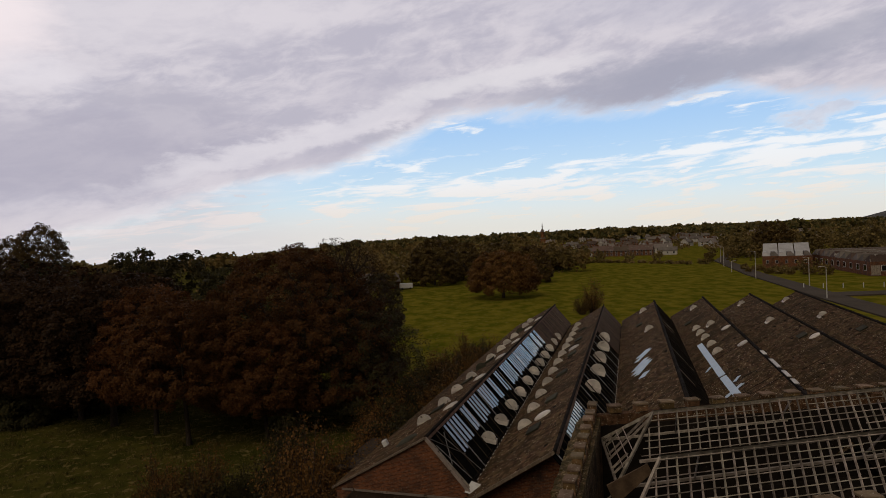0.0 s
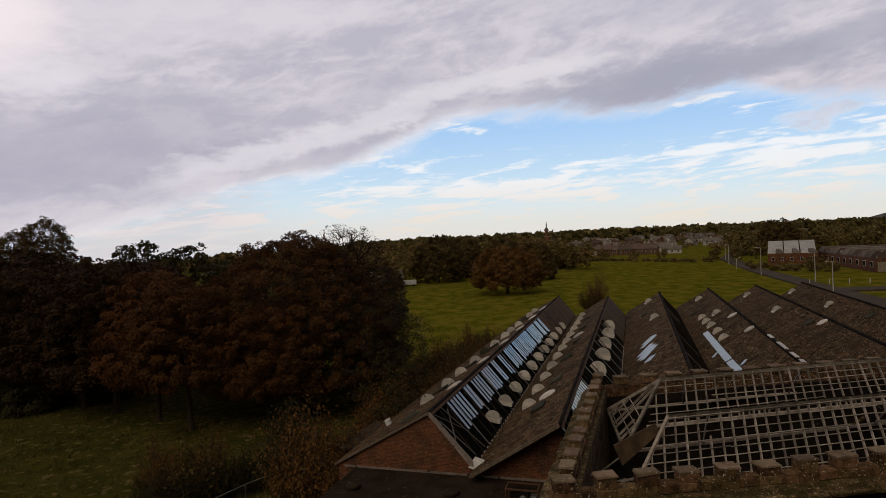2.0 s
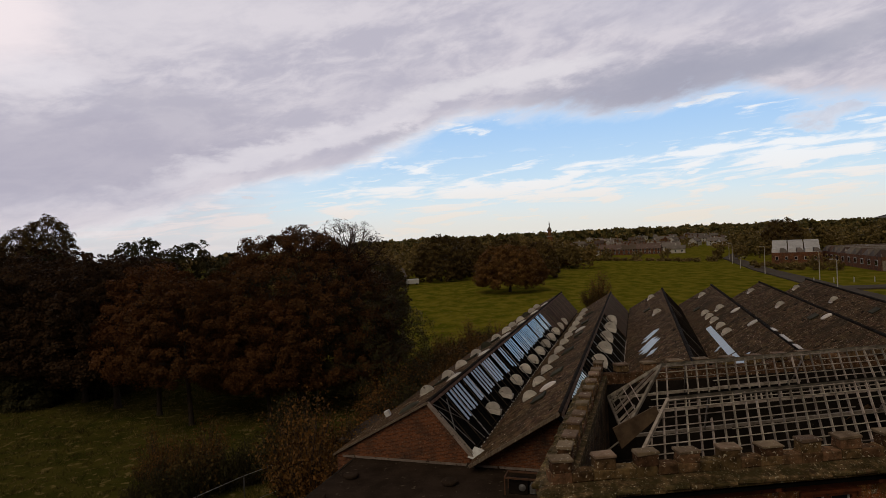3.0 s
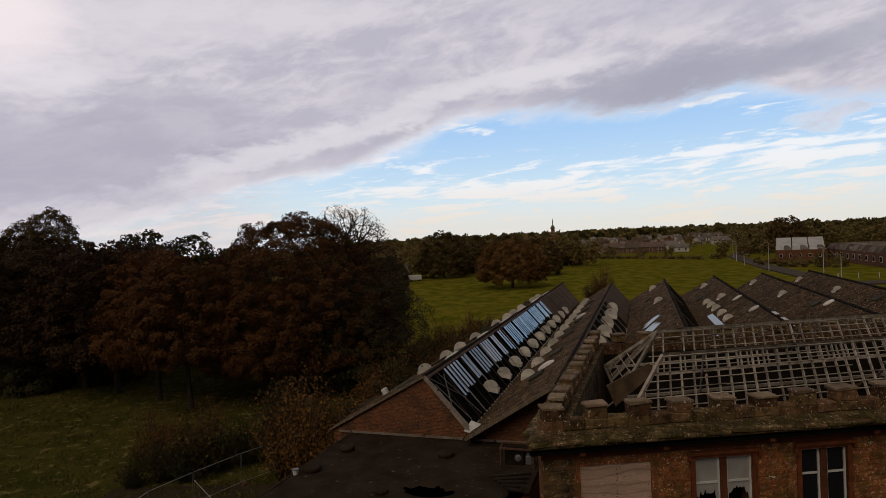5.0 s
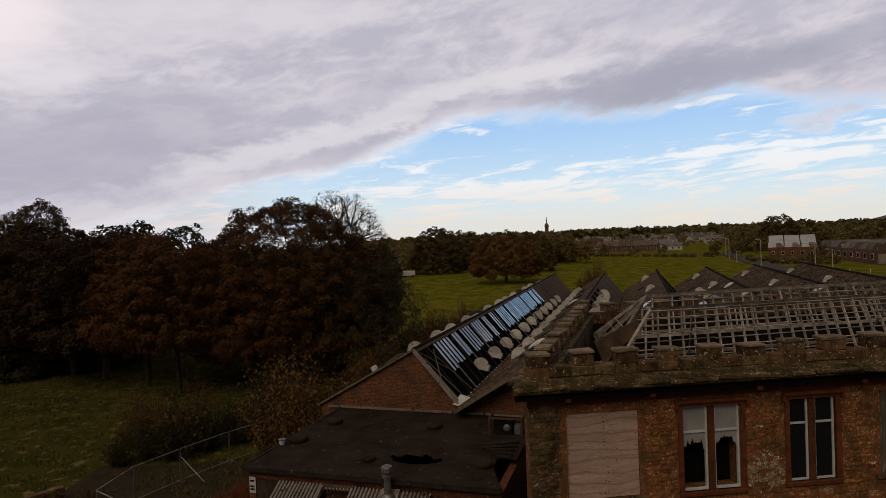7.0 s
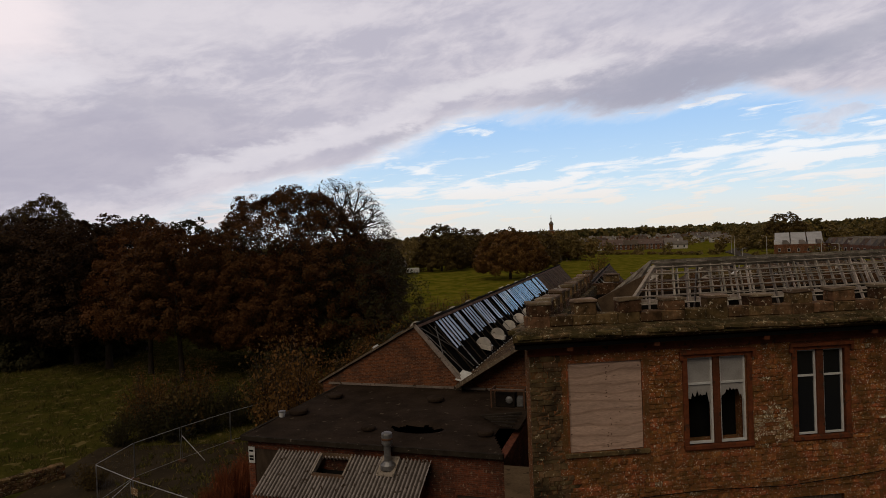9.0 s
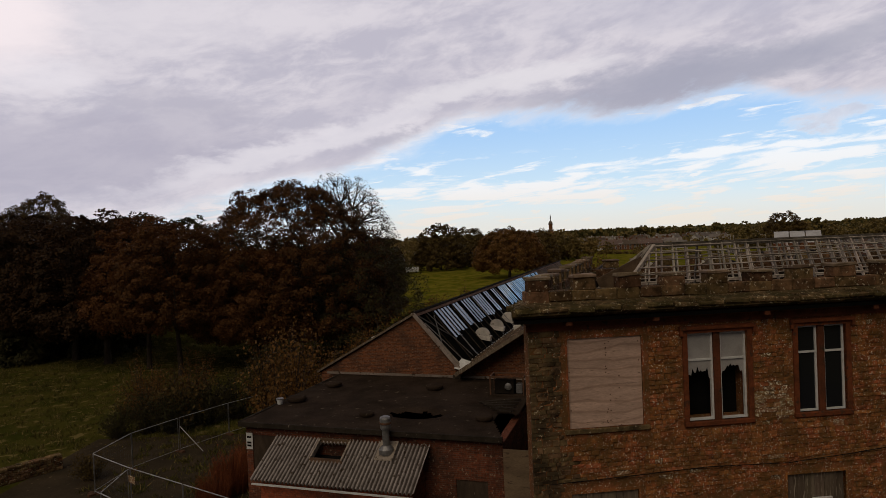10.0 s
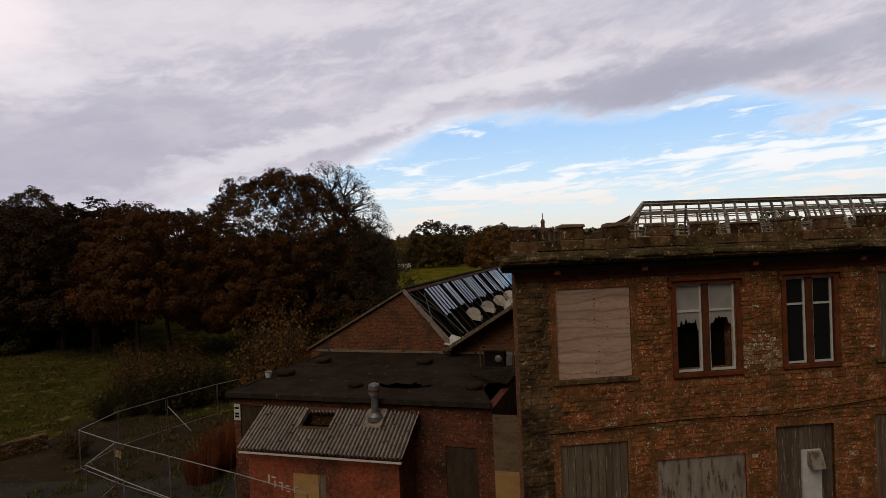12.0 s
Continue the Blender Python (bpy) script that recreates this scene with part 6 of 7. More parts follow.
for x, y, s in ((-67, 112, 1.0), (-60, 118, 1.24), (-50, 117, 1.18), (-38, 108, 1.0), (-29, 104, 0.9), (-78, 118, 1.15), (-74, 100, 1.0), (-20, 110, 0.85), (-13, 118, 0.8)):
    tree(T_DARK, x, y, "dark green tree behind the autumn row", turn=x * 7, s=s, group="dark trees behind the row")

# dark thickets added where the canopy's shadow lies, to blacken it
for i, (x, y, s) in enumerate(((-42, 74, 1.0), (-47, 76, 1.05), (-53, 79, 1.1), (-58, 82, 1.1), (-64, 85, 1.2), (-70, 90, 1.2), (-48, 68.5, 0.75), (-58, 73, 0.85))):
    tree(T_LOW, x, y, "dense dark undergrowth added to deepen the shade under the autumn trees", "thicket", turn=61 * i, s=s, group="undergrowth under the row", name="thicket")

# the pasture's trees
T_FIELD = tree_meshes(21, 13.6, 10.2, M_LEAF_BRONZE, 460, 1, 64, 0.38, 0.16, 0.11, trunk=0.032, widest=0.25)
T_FIELD2 = tree_meshes(22, 14.5, 8.2, M_LEAF_OLIVE, 220, 1, 40, 0.60, 0.06, 0.14)
tree(T_FIELD, 17.2, 181, "broad bronze tree standing alone in the pasture", turn=30)
tree(T_FIELD2, 33, 232, "dull olive tree at the edge of the pasture", turn=80, s=0.95)
tree(T_FIELD2, 22, 246, "dull olive tree at the edge of the pasture", turn=10, s=1.05)
tree(T_FIELD2, 8, 262, "dull olive tree at the edge of the pasture", turn=210, s=1.1)
tree(T_FIELD2, -4, 240, "dull olive tree at the edge of the pasture", turn=150, s=1.2)
tree(T_FIELD, 57, 300, "small bronze tree at the far side of the pasture", turn=120, s=0.62)
tree(T_FIELD2, 186, 345, "tall olive tree standing above the far woodland", turn=0, s=1.3)


def shrub_meshes(seed, rx, h, mat, tips=90, per=60, leaf=0.08):
    """Leggy stems from one root, each with small sprays of leaves along its upper half."""
    g = np.random.default_rng(seed)
    v, f, cs, out = [], [], [], []
    for i in range(tips):
        t, k = g.uniform(0, 2 * math.pi), math.sqrt(g.uniform(0, 1))
        hh = h * g.uniform(0.45, 1.0) * (1 - 0.4 * k * k)
        e = np.array([rx * k * math.cos(t), rx * k * math.sin(t), hh])
        m = e * (0.55, 0.55, 0.55) + g.normal(0, 0.08, 3)
        o = len(v)
        tv, tf = tube([(0.2 * e[0], 0.2 * e[1], -0.1), m, e], [0.03, 0.018, 0.006], 4, False)
        v += tv
        f += [tuple(j + o for j in q) for q in tf]
        w = g.uniform(0.25, 1.05, (per, 1))
        cs.append(e * w + (m - 0.55 * e) * (1 - w) + g.normal(0, 0.17, (per, 3)))
        out.append(g.normal(size=(per, 3)) + np.array([0.4 * math.cos(t), 0.4 * math.sin(t), 0.8]))
    cs = np.concatenate(cs)
    cs[:, 2] = np.maximum(cs[:, 2], 0.05)
    return leaves_mesh("foliage", cs, leaf * g.uniform(0.5, 1.4, len(cs)), mat, g, 0.0, 1.0, np.concatenate(out)), mesh_of("stem", v, f, M_BARK)


def dock_mesh(seed, rx, h):
    """Upright russet stalks: long narrow blades leaning outwards, with small seeds near their tips."""
    g = np.random.default_rng(seed)
    n = 1500
    t, k = g.uniform(0, 2 * math.pi, n), np.sqrt(g.uniform(0, 1, n)) * rx
    hh = h * g.uniform(0.35, 1.0, n) * (1.1 - 0.4 * (k / rx) ** 2)
    base = np.stack([0.8 * k * np.cos(t), 0.8 * k * np.sin(t), np.zeros(n)], 1)
    tip = base + np.stack([0.2 * hh * np.cos(t) + g.normal(0, 0.08, n), 0.2 * hh * np.sin(t) + g.normal(0, 0.08, n), hh], 1)
    s = g.uniform(0, 2 * math.pi, n)
    side = np.stack([np.cos(s), np.sin(s), np.zeros(n)], 1) * 0.022
    v = np.stack([base - side, base + side, tip], 1).reshape(-1, 3).tolist()
    seeds = tip[::2] - (tip[::2] - base[::2]) * g.uniform(0.0, 0.45, (len(tip[::2]), 1))
    sd = g.normal(0, 0.035, (len(seeds), 4, 3))
    o = len(v)
    v += (seeds[:, None, :] + sd).reshape(-1, 3).tolist()
    faces = [(3 * i, 3 * i + 1, 3 * i + 2) for i in range(n)] + [(o + 4 * i, o + 4 * i + 1, o + 4 * i + 2) for i in range(len(seeds))]
    return mesh_of("foliage", v, faces, M_LEAF_RED)


SHRUBS = {"orange": shrub_meshes(31, 1.6, 3.4, M_LEAF_ORANGE, 55, 62, 0.10),
          "dark": shrub_meshes(32, 1.9, 2.8, M_LEAF_DARK, 60, 56, 0.12),
          "russet": (dock_mesh(33, 1.0, 2.2), shrub_meshes(33, 0.9, 2.0, M_LEAF_RED, 18, 1)[1]),
          "olive": shrub_meshes(34, 1.5, 2.2, M_LEAF_OLIVE, 45, 52, 0.12)}


def shrub(kind, x, y, s, label, turn=0.0, z=0.0, tall=1.0):
    t = thing("shrub", label, "shrub", pose(x, y, z, 0, 0, turn) @ Matrix.Diagonal((s, s, s * tall, 1)))
    part("stem", SHRUBS[kind][1], M_BARK, t)
    part("foliage", SHRUBS[kind][0], M_LEAF_ORANGE, t)


r = random.Random(77)
WS = SHED
for b, a, kind, s in ((-6.8, 1.2, "orange", 1.25), (-8.0, 3.8, "orange", 1.1), (-6.9, 7, "orange", 1.2), (-7.5, 11, "orange", 1.35), (-6.8, 15, "olive", 1.3), (-7.6, 19.5, "olive", 1.4), (-7.2, 24, "orange", 1.45),
                      (-8.5, 29, "olive", 1.7), (-8.2, 34, "orange", 1.7), (-7.3, 40, "olive", 1.5), (-7.2, 46, "orange", 1.3), (-9.5, 14, "dark", 1.2), (-10.5, 22, "dark", 1.2), (-10, 30, "dark", 1.2)):
    p = WS @ Vector((b, a, 0))
    shrub(kind, p.x, p.y, s, "leggy autumn shrub growing against the works wall" if kind != "dark" else "dark low bramble in the grass", r.uniform(0, 360))
for i in range(26):
    p = WS @ Vector((-8.6 - 3.4 * r.random() - 0.03 * i, 7.5 + 2.0 * i + r.uniform(-0.7, 0.7), 0))
    shrub(("orange", "dark", "olive", "orange", "dark")[i % 5], p.x, p.y, r.uniform(1.25, 1.75), "dense autumn shrub in the thicket beside the works", r.uniform(0, 360))
for x, y, kind, s in ((-9.3, 38.0, "orange", 1.55), (-11.0, 40.0, "orange", 1.45), (-10.0, 42.5, "orange", 1.6), (-12.5, 44, "dark", 1.3), (-18.3, 45, "orange", 1.0), (-20.0, 42.5, "orange", 0.95), (-21.5, 43.5, "orange", 1.0),
                      (-23, 44.5, "olive", 0.5), (-19.5, 40.6, "dark", 0.85), (-17.8, 40.4, "dark", 0.85), (-16.4, 42.2, "dark", 0.95), (-18.0, 41.8, "olive", 1.5), (-21.0, 39.6, "dark", 0.6), (-14.8, 43.2, "dark", 0.9), (-14, 52, "dark", 1.2), (-18.6, 32.6, "olive", 0.6), (33.2, 138, "orange", 1.9), (30.6, 137, "olive", 1.5), (25.5, 104, "olive", 0.9)):
    shrub(kind, x, y, s, {"orange": "leggy orange autumn shrub in rough grass", "dark": "dark green bramble thicket in rough grass", "olive": "faded olive shrub in rough grass"}[kind], r.uniform(0, 360), tall=1.35)
for x, y, s in ((-10.4, 30.6, 1.0), (-10.6, 28.9, 0.8), (-9.9, 31.8, 1.0)):
    shrub("russet", x, y, s, "patch of russet dock stems beside the annexe", r.uniform(0, 360))


# tall grass and weeds on the near meadow
def blades(name, x, y, h, g, label, lean=0.35):
    """Thin grass blades: each a narrow triangle bent to one side."""
    n = len(x)
    t = g.uniform(0, 2 * math.pi, n)
    w = 0.035 * (0.6 + g.uniform(0, 0.8, n))
    base = np.stack([x, y, np.zeros(n)], 1)
    side = np.stack([np.cos(t), np.sin(t), np.zeros(n)], 1) * w[:, None]
    tip = base + np.stack([g.normal(0, lean, n) * h, g.normal(0, lean, n) * h, h], 1)
    v = np.stack([base - side, base + side, tip], 1).reshape(-1, 3)
    me = bpy.data.meshes.new(name)
    me.vertices.add(3 * n)
    me.vertices.foreach_set("co", v.ravel())
    me.loops.add(3 * n)
    me.loops.foreach_set("vertex_index", np.arange(3 * n))
    me.polygons.add(n)
    me.polygons.foreach_set("loop_start", np.arange(n) * 3)
    me.update(calc_edges=True)
    me.materials.append(M_GRASS)
    tagged(new(name, me), label, "grass", kind="stuff")


def grass_patch():
    g = np.random.default_rng(5)
    n = 90000
    # tufts: blades gathered round scattered centres
    cx, cy, ch = g.uniform(-75, -11, 5200), g.uniform(36, 84, 5200), g.gamma(1.6, 0.08, 5200) + 0.05
    keep = (cx < -21.5) | (cy > 40.2 + 0.35 * (cx + 12))
    cx, cy, ch = cx[keep], cy[keep], ch[keep]
    i = g.integers(0, len(cx), n)
    blades("tall_grass", cx[i] + g.normal(0, 0.25, n), cy[i] + g.normal(0, 0.25, n), ch[i] * g.uniform(0.5, 1.2, n), g, "dry yellowing tall grass and weeds on the meadow")
    n = 4500
    cx, cy = g.uniform(-18, -8.5, 190), g.uniform(27, 40, 190)
    i = g.integers(0, 190, n)
    blades("yard_weed", cx[i] + g.normal(0, 0.2, n), cy[i] + g.normal(0, 0.2, n), g.uniform(0.05, 0.35, n), g, "low dry weeds growing through the yard", 0.5)


grass_patch()


# ---------------------------------------------------------------- temporary fence and low wall
def fence_panel(p, q, brace=False):
    p, q = Vector((*p, 0)), Vector((*q, 0))
    d = q - p
    ln, ang = d.length, math.degrees(math.atan2(d.y, d.x))
    t = thing("fence_panel", "galvanised mesh panel of temporary site fencing on a block foot", "fence", pose(p.x, p.y, 0.03, 0, 0, ang), "temporary fence panels")
    for x in (0.03, ln - 0.03):
        part("post", tube([(x, 0, 0.1), (x, 0, 2.0)], [0.018, 0.018], 6), M_STEEL, t)
    part("top_rail", tube([(0.03, 0, 2.0), (ln - 0.03, 0, 2.0)], [0.021, 0.021], 6), M_GALV, t)
    part("bottom_rail", tube([(0.03, 0, 0.18), (ln - 0.03, 0, 0.18)], [0.018, 0.018], 6), M_GALV, t)
    geo = ([], [])
    n = int(ln / 0.16)
    for i in range(1, n):
        geo = join(geo, bar((ln * i / n, 0, 0.18), (ln * i / n, 0, 2.0), 0.0018, 0.0018, (0, 1, 0)))
    for z in (0.5, 0.8, 1.1, 1.4, 1.7):
        geo = join(geo, bar((0.03, 0, z), (ln - 0.03, 0, z), 0.0018, 0.0018))
    part("wire_mesh", geo, M_DARKWIRE, t)
    part("block_foot", worn(-0.1, 0.12, -0.32, 0.32, -0.03, 0.11, 0.02), M_RUST, t)
    if brace:
        part("brace", tube([(0.05, 0, 1.5), (0.6, -1.3, 0.05)], [0.024, 0.024], 6), M_GALV, t)


for p, q, br in (((-17.19, 30.65), (-14.2, 28.49), False), ((-14.2, 28.49), (-10.89, 26.4), False), ((-10.89, 26.4), (-7.42, 24.2), False), ((-7.42, 24.2), (-4.2, 22.0), False),
                 ((-17.2, 30.7), (-16.97, 33.79), False), ((-16.97, 33.79), (-15.62, 36.4), False), ((-15.6, 36.45), (-13.8, 39.4), True), ((-13.8, 39.4), (-12.2, 41.4), False),
                 ((-13.96, 25.75), (-11.44, 23.89), False), ((-11.44, 23.89), (-8.9, 22.1), False), ((-14.25, 28.4), (-13.98, 25.8), False)):
    fence_panel(p, q, br)

LOW = thing("low_stone_wall", "low rubble stone wall along the meadow edge", "wall", pose(-21.34, 34.56, 0, 0, 0, -128.4))
r = random.Random(5)
LW = part("core", block(0, 9.5, -0.18, 0.18, 0, 0.72), M_MORTAR, LOW)
STONES = []
for i in range(6):
    bm = worn(-0.17, 0.17, -0.24, 0.24, -0.085, 0.085, 0.03, 0.02, r)
    me = bpy.data.meshes.new("stone")
    bm.to_mesh(me)
    bm.free()
    me.materials.append(M_PARAPET)
    STONES.append(me)
for j in range(5):
    for i in range(26):
        part("stone", STONES[(i + j * 3) % 6], M_PARAPET, LW, m=pose(0.2 + 0.36 * i + 0.17 * (j % 2), r.uniform(-0.02, 0.02), 0.1 + 0.165 * j, r.uniform(-3, 3), r.uniform(-4, 4), r.uniform(-4, 4)))

STILE = thing("red_barrier_board", "small dull pinkish board hung on the fence", "sign", pose(-14.1, 28.38, 1.55, 0, 0, -36))
part("board", worn(-0.3, 0.3, -0.02, 0.02, -0.16, 0.16, 0.01), M_STONE_PALE, STILE)


# ---------------------------------------------------------------- lamps, distant buildings
def street_lamp(x, y, h, turn):
    t = thing("street_lamp", "pale steel street lamp beside the road", "street lamp", pose(x, y, 0.2, 0, 0, turn), "street lamps")
    part("pole", tube([(0, 0, -0.3), (0, 0, h * 0.3), (0, 0, h)], [0.14, 0.11, 0.07], 8), M_RENDER, t)
    part("arm", tube([(0, 0, h - 0.05), (0.5, 0, h + 0.12), (1.2, 0, h + 0.15)], [0.06, 0.05, 0.05], 6), M_RENDER, t)
    part("lantern", worn(1.0, 1.7, -0.13, 0.13, h + 0.06, h + 0.22, 0.04), M_RENDER, t)


for x, y, h, a in ((124.7, 272, 8.5, 180), (105.6, 207, 9, 180), (105.2, 176, 8, 180), (90.3, 144.3, 7.5, 180), (136, 300, 8.5, 180), (113, 240, 4.0, 0)):
    street_lamp(x, y, h, a)
for i in range(7):
    b = thing("bollard", "short white roadside post", "bollard", pose(100 + 4.6 * i, 170 - 1.4 * i, 0.2), "roadside posts")
    part("post", tube([(0, 0, -0.2), (0, 0, 1.2)], [0.12, 0.10], 6), M_WHITE, b)


def gabled(name, label, category, x, y, turn, w, d, eave, ridge, wall, roof, windows=0, z=0.0, group="", storeys=2, chimneys=0):
    """A plain house: walls, pitched roof with eaves, rows of windows on its front."""
    t = thing(name, label, category, pose(x, y, z, 0, 0, turn), group)
    v = [(-w / 2, -d / 2, -1), (w / 2, -d / 2, -1), (w / 2, d / 2, -1), (-w / 2, d / 2, -1), (-w / 2, -d / 2, eave), (w / 2, -d / 2, eave), (w / 2, d / 2, eave), (-w / 2, d / 2, eave), (-w / 2, 0, ridge), (w / 2, 0, ridge)]
    part("wall", (v, [(0, 1, 5, 4), (1, 2, 6, 9, 5), (2, 3, 7, 6), (3, 0, 4, 8, 7)]), wall, t)
    e, o = 0.35, 0.3
    k = (ridge - eave) / (d / 2)
    for sgn in (-1, 1):
        y0, y1 = sgn * (d / 2 + e), 0.0
        z0, z1 = eave - k * e, ridge
        q = [(-w / 2 - o, y0, z0), (w / 2 + o, y0, z0), (w / 2 + o, y1, z1), (-w / 2 - o, y1, z1)]
        if sgn > 0:
            q = [q[1], q[0], q[3], q[2]]
        part("roof", hexa([(a, b, c + 0.02) for a, b, c in q] + [(a, b, c + 0.2) for a, b, c in q]), roof, t)
    for s in range(storeys if windows else 0):
        for i in range(windows):
            wx = -w / 2 + w * (i + 0.5) / windows
            wz = eave * (s + 0.3) / storeys
            win = part("window", block(wx - 0.62, wx + 0.62, -d / 2 - 0.06, -d / 2 - 0.01, wz, wz + 1.45), M_WHITE, t)
            part("pane", block(wx - 0.5, wx + 0.5, -d / 2 - 0.075, -d / 2 - 0.064, wz + 0.1, wz + 1.35), M_GLASS, win)
    for i in range(chimneys):
        cx = -w / 2 + w * (i + 0.5) / chimneys
        part("chimney", block(cx - 0.5, cx + 0.5, -0.35, 0.35, ridge - 0.5, ridge + 1.3), wall, t)
    return t


gabled("terraced_houses", "row of pale two-storey terraced houses with slate roofs", "houses", 124.5, 424, -22, 40, 9, 4.0, 7.2, M_BRICK, M_ROOF_RED, 14, chimneys=6)
gabled("cottage", "white low house at the end of the brick terrace", "house", 107, 431, -22, 9, 8, 3.2, 6.2, M_RENDER, M_ROOF_FAR, 3, storeys=1)
gabled("cottage", "pale gabled cottage at the end of the pasture", "house", 152, 414, -22, 12, 8, 3.0, 5.2, M_RENDER, M_ROOF_FAR, 3, storeys=1, chimneys=1)
gabled("cottage", "low house half hidden among trees at the pasture edge", "house", -26, 232, 20, 16, 8, 3.0, 6.0, M_BRICK, M_ROOF_FAR, 3, storeys=1)
VAN = thing("parked_van", "white van parked beside the low house", "van", pose(-14.5, 226, 0.1, 0, 0, 10))
part("body", worn(-2.4, 2.4, -0.95, 0.95, 0.4, 2.2, 0.15), M_WHITE, VAN)
for x in (-1.5, 1.5):
    for y in (-0.9, 0.9):
        part("wheel", lathe([(0.35, -0.1), (0.35, 0.1)], 12), M_BLACK, VAN, m=pose(x, y, 0.35, 90, 0, 0))
r = random.Random(12)
for i in range(80):
    y = r.uniform(420, 560) if i < 34 else r.uniform(560, 950)
    x = y * r.uniform(0.17, 0.62)
    kind = r.random()
    far = max(0.0, math.hypot(x, y) - 420)
    gabled("distant_house", "small distant house on the wooded slope", "house", x, y, r.uniform(-50, 50), r.uniform(8, 14), 7, 3.8, 6.6, M_RENDER if kind < 0.35 else M_BRICK, M_ROOF_FAR if kind < 0.7 else M_ROOF_RED, 3,
           z=0.012 * far * (0.5 + 0.5 * noise.noise((x * 0.0011, y * 0.0011, 3))) * 0.55 * (1 + 0.5 * max(0, min(1, (x - 200) / 1200))), group="distant houses", chimneys=1)

# factory across the road
FACT = thing("white_roofed_factory", "brick factory with a white sawtooth sheet roof", "factory", pose(147, 262, 0.2, 0, 0, -28))
part("wall", block(-9, 9, -14, 14, -0.5, 4.6), M_BRICK, FACT)
for i in range(3):
    x = -9 + 6 * i
    part("roof", hexa([(x + 0.2, -3, 4.7), (x + 5.8, -3, 4.7), (x + 5.8, 9, 8.9), (x + 0.2, 9, 8.9), (x + 0.2, -3, 5.0), (x + 5.8, -3, 5.0), (x + 5.8, 9, 9.2), (x + 0.2, 9, 9.2)]), M_ROOF_WHITE, FACT)
    part("gable", hexa([(x + 0.3, -2.8, 4.6), (x + 5.7, -2.8, 4.6), (x + 5.7, 13, 4.6), (x + 0.3, 13, 4.6), (x + 0.3, -2.6, 4.7), (x + 5.7, -2.6, 4.7), (x + 5.7, 9, 8.85), (x + 0.3, 9, 8.85)]), M_BRICK, FACT)
for i in range(6):
    x = -9 + 3 * i
    part("roof_bay", hexa([(x, -14, 4.62), (x + 3, -14, 4.62), (x + 3, -3.1, 4.62), (x, -3.1, 4.62), (x + 0.1, -12, 6.2), (x + 1.6, -12, 6.2), (x + 1.6, -3.3, 6.2), (x + 0.1, -3.3, 6.2)]), M_ROOF_WHITE if i % 2 == 0 else M_ROOF_FAR, FACT)
for i in range(5):
    w = part("window", block(-7.6 + 3.4 * i, -6.6 + 3.4 * i, -14.08, -14.01, 1.6, 3.0), M_WHITE, FACT)
    part("pane", block(-7.5 + 3.4 * i, -6.7 + 3.4 * i, -14.10, -14.084, 1.7, 2.9), M_GLASS, w)
FACT2 = thing("long_brick_factory", "long low brick factory with dull red and grey sawtooth roofs", "factory", pose(178, 200, 0.2, 0, 0, -16))
part("wall", block(-38, 60, -14, 48, -0.5, 4.4), M_BRICK, FACT2)
for i in range(11):
    y = -13.6 + 5.6 * i
    part("roof_bay", hexa([(-38, y, 4.42), (60, y, 4.42), (60, y + 5.4, 4.42), (-38, y + 5.4, 4.42), (-37.6, y + 0.6, 6.7), (60, y + 0.6, 6.7), (60, y + 1.0, 6.7), (-37.6, y + 1.0, 6.7)]), M_ROOF_FAR if i % 3 else M_ROOF_RED, FACT2)
    for j in range(5):
        part("rooflight", hexa([(-34 + 18 * j, y + 1.2, 6.66), (-24 + 18 * j, y + 1.2, 6.66), (-24 + 18 * j, y + 3.4, 5.55), (-34 + 18 * j, y + 3.4, 5.55), (-34 + 18 * j, y + 1.2, 6.76), (-24 + 18 * j, y + 1.2, 6.76), (-24 + 18 * j, y + 3.4, 5.65), (-34 + 18 * j, y + 3.4, 5.65)]), M_ROOF_WHITE if (i + j) % 3 == 0 else M_ROOF_FAR, FACT2)
for i in range(16):
    w = part("window", block(-35 + 5.8 * i, -32.9 + 5.8 * i, -14.08, -14.01, 1.3, 3.3), M_WHITE, FACT2)
    part("pane", block(-34.8 + 5.8 * i, -33.1 + 5.8 * i, -14.10, -14.084, 1.45, 3.15), M_GLASS, w)
for i in range(9):
    w = part("window", block(-38.08, -38.01, -11 + 6.4 * i, -8.6 + 6.4 * i, 1.3, 3.3), M_WHITE, FACT2)
    part("pane", block(-38.10, -38.084, -10.8 + 6.4 * i, -8.8 + 6.4 * i, 1.45, 3.15), M_GLASS, w)
part("loading_door", block(-37.8, -35.2, -14.12, -14.02, 0, 3.2), M_BOARD_GREY, FACT2)
part("porch", block(-30, -24, -18, -14.15, -0.5, 3.4), M_BRICK, FACT2)

# church spire
CH = thing("church", "dark stone church tower with a slender spire", "church", pose(62, 380, 0))
part("tower", block(-1.5, 1.5, -1.5, 1.5, -1, 15.0), M_MORTAR, CH)
part("ledge", worn(-1.8, 1.8, -1.8, 1.8, 15.0, 15.6, 0.1), M_ROOF_FAR, CH)
part("belfry", lathe([(1.15, 15.6), (1.15, 18.6), (1.5, 18.8), (1.5, 19.1)], 8), M_MORTAR, CH)
part("cupola", lathe([(1.35, 19.1), (1.2, 19.9), (0.75, 20.6), (0.3, 21.0), (0.28, 22.2), (0.4, 22.3), (0.3, 22.9), (0.06, 25.0)], 8), M_ROOF_FAR, CH)
part("nave", block(2.2, 16, -4, 4, -1, 9), M_MORTAR, CH)


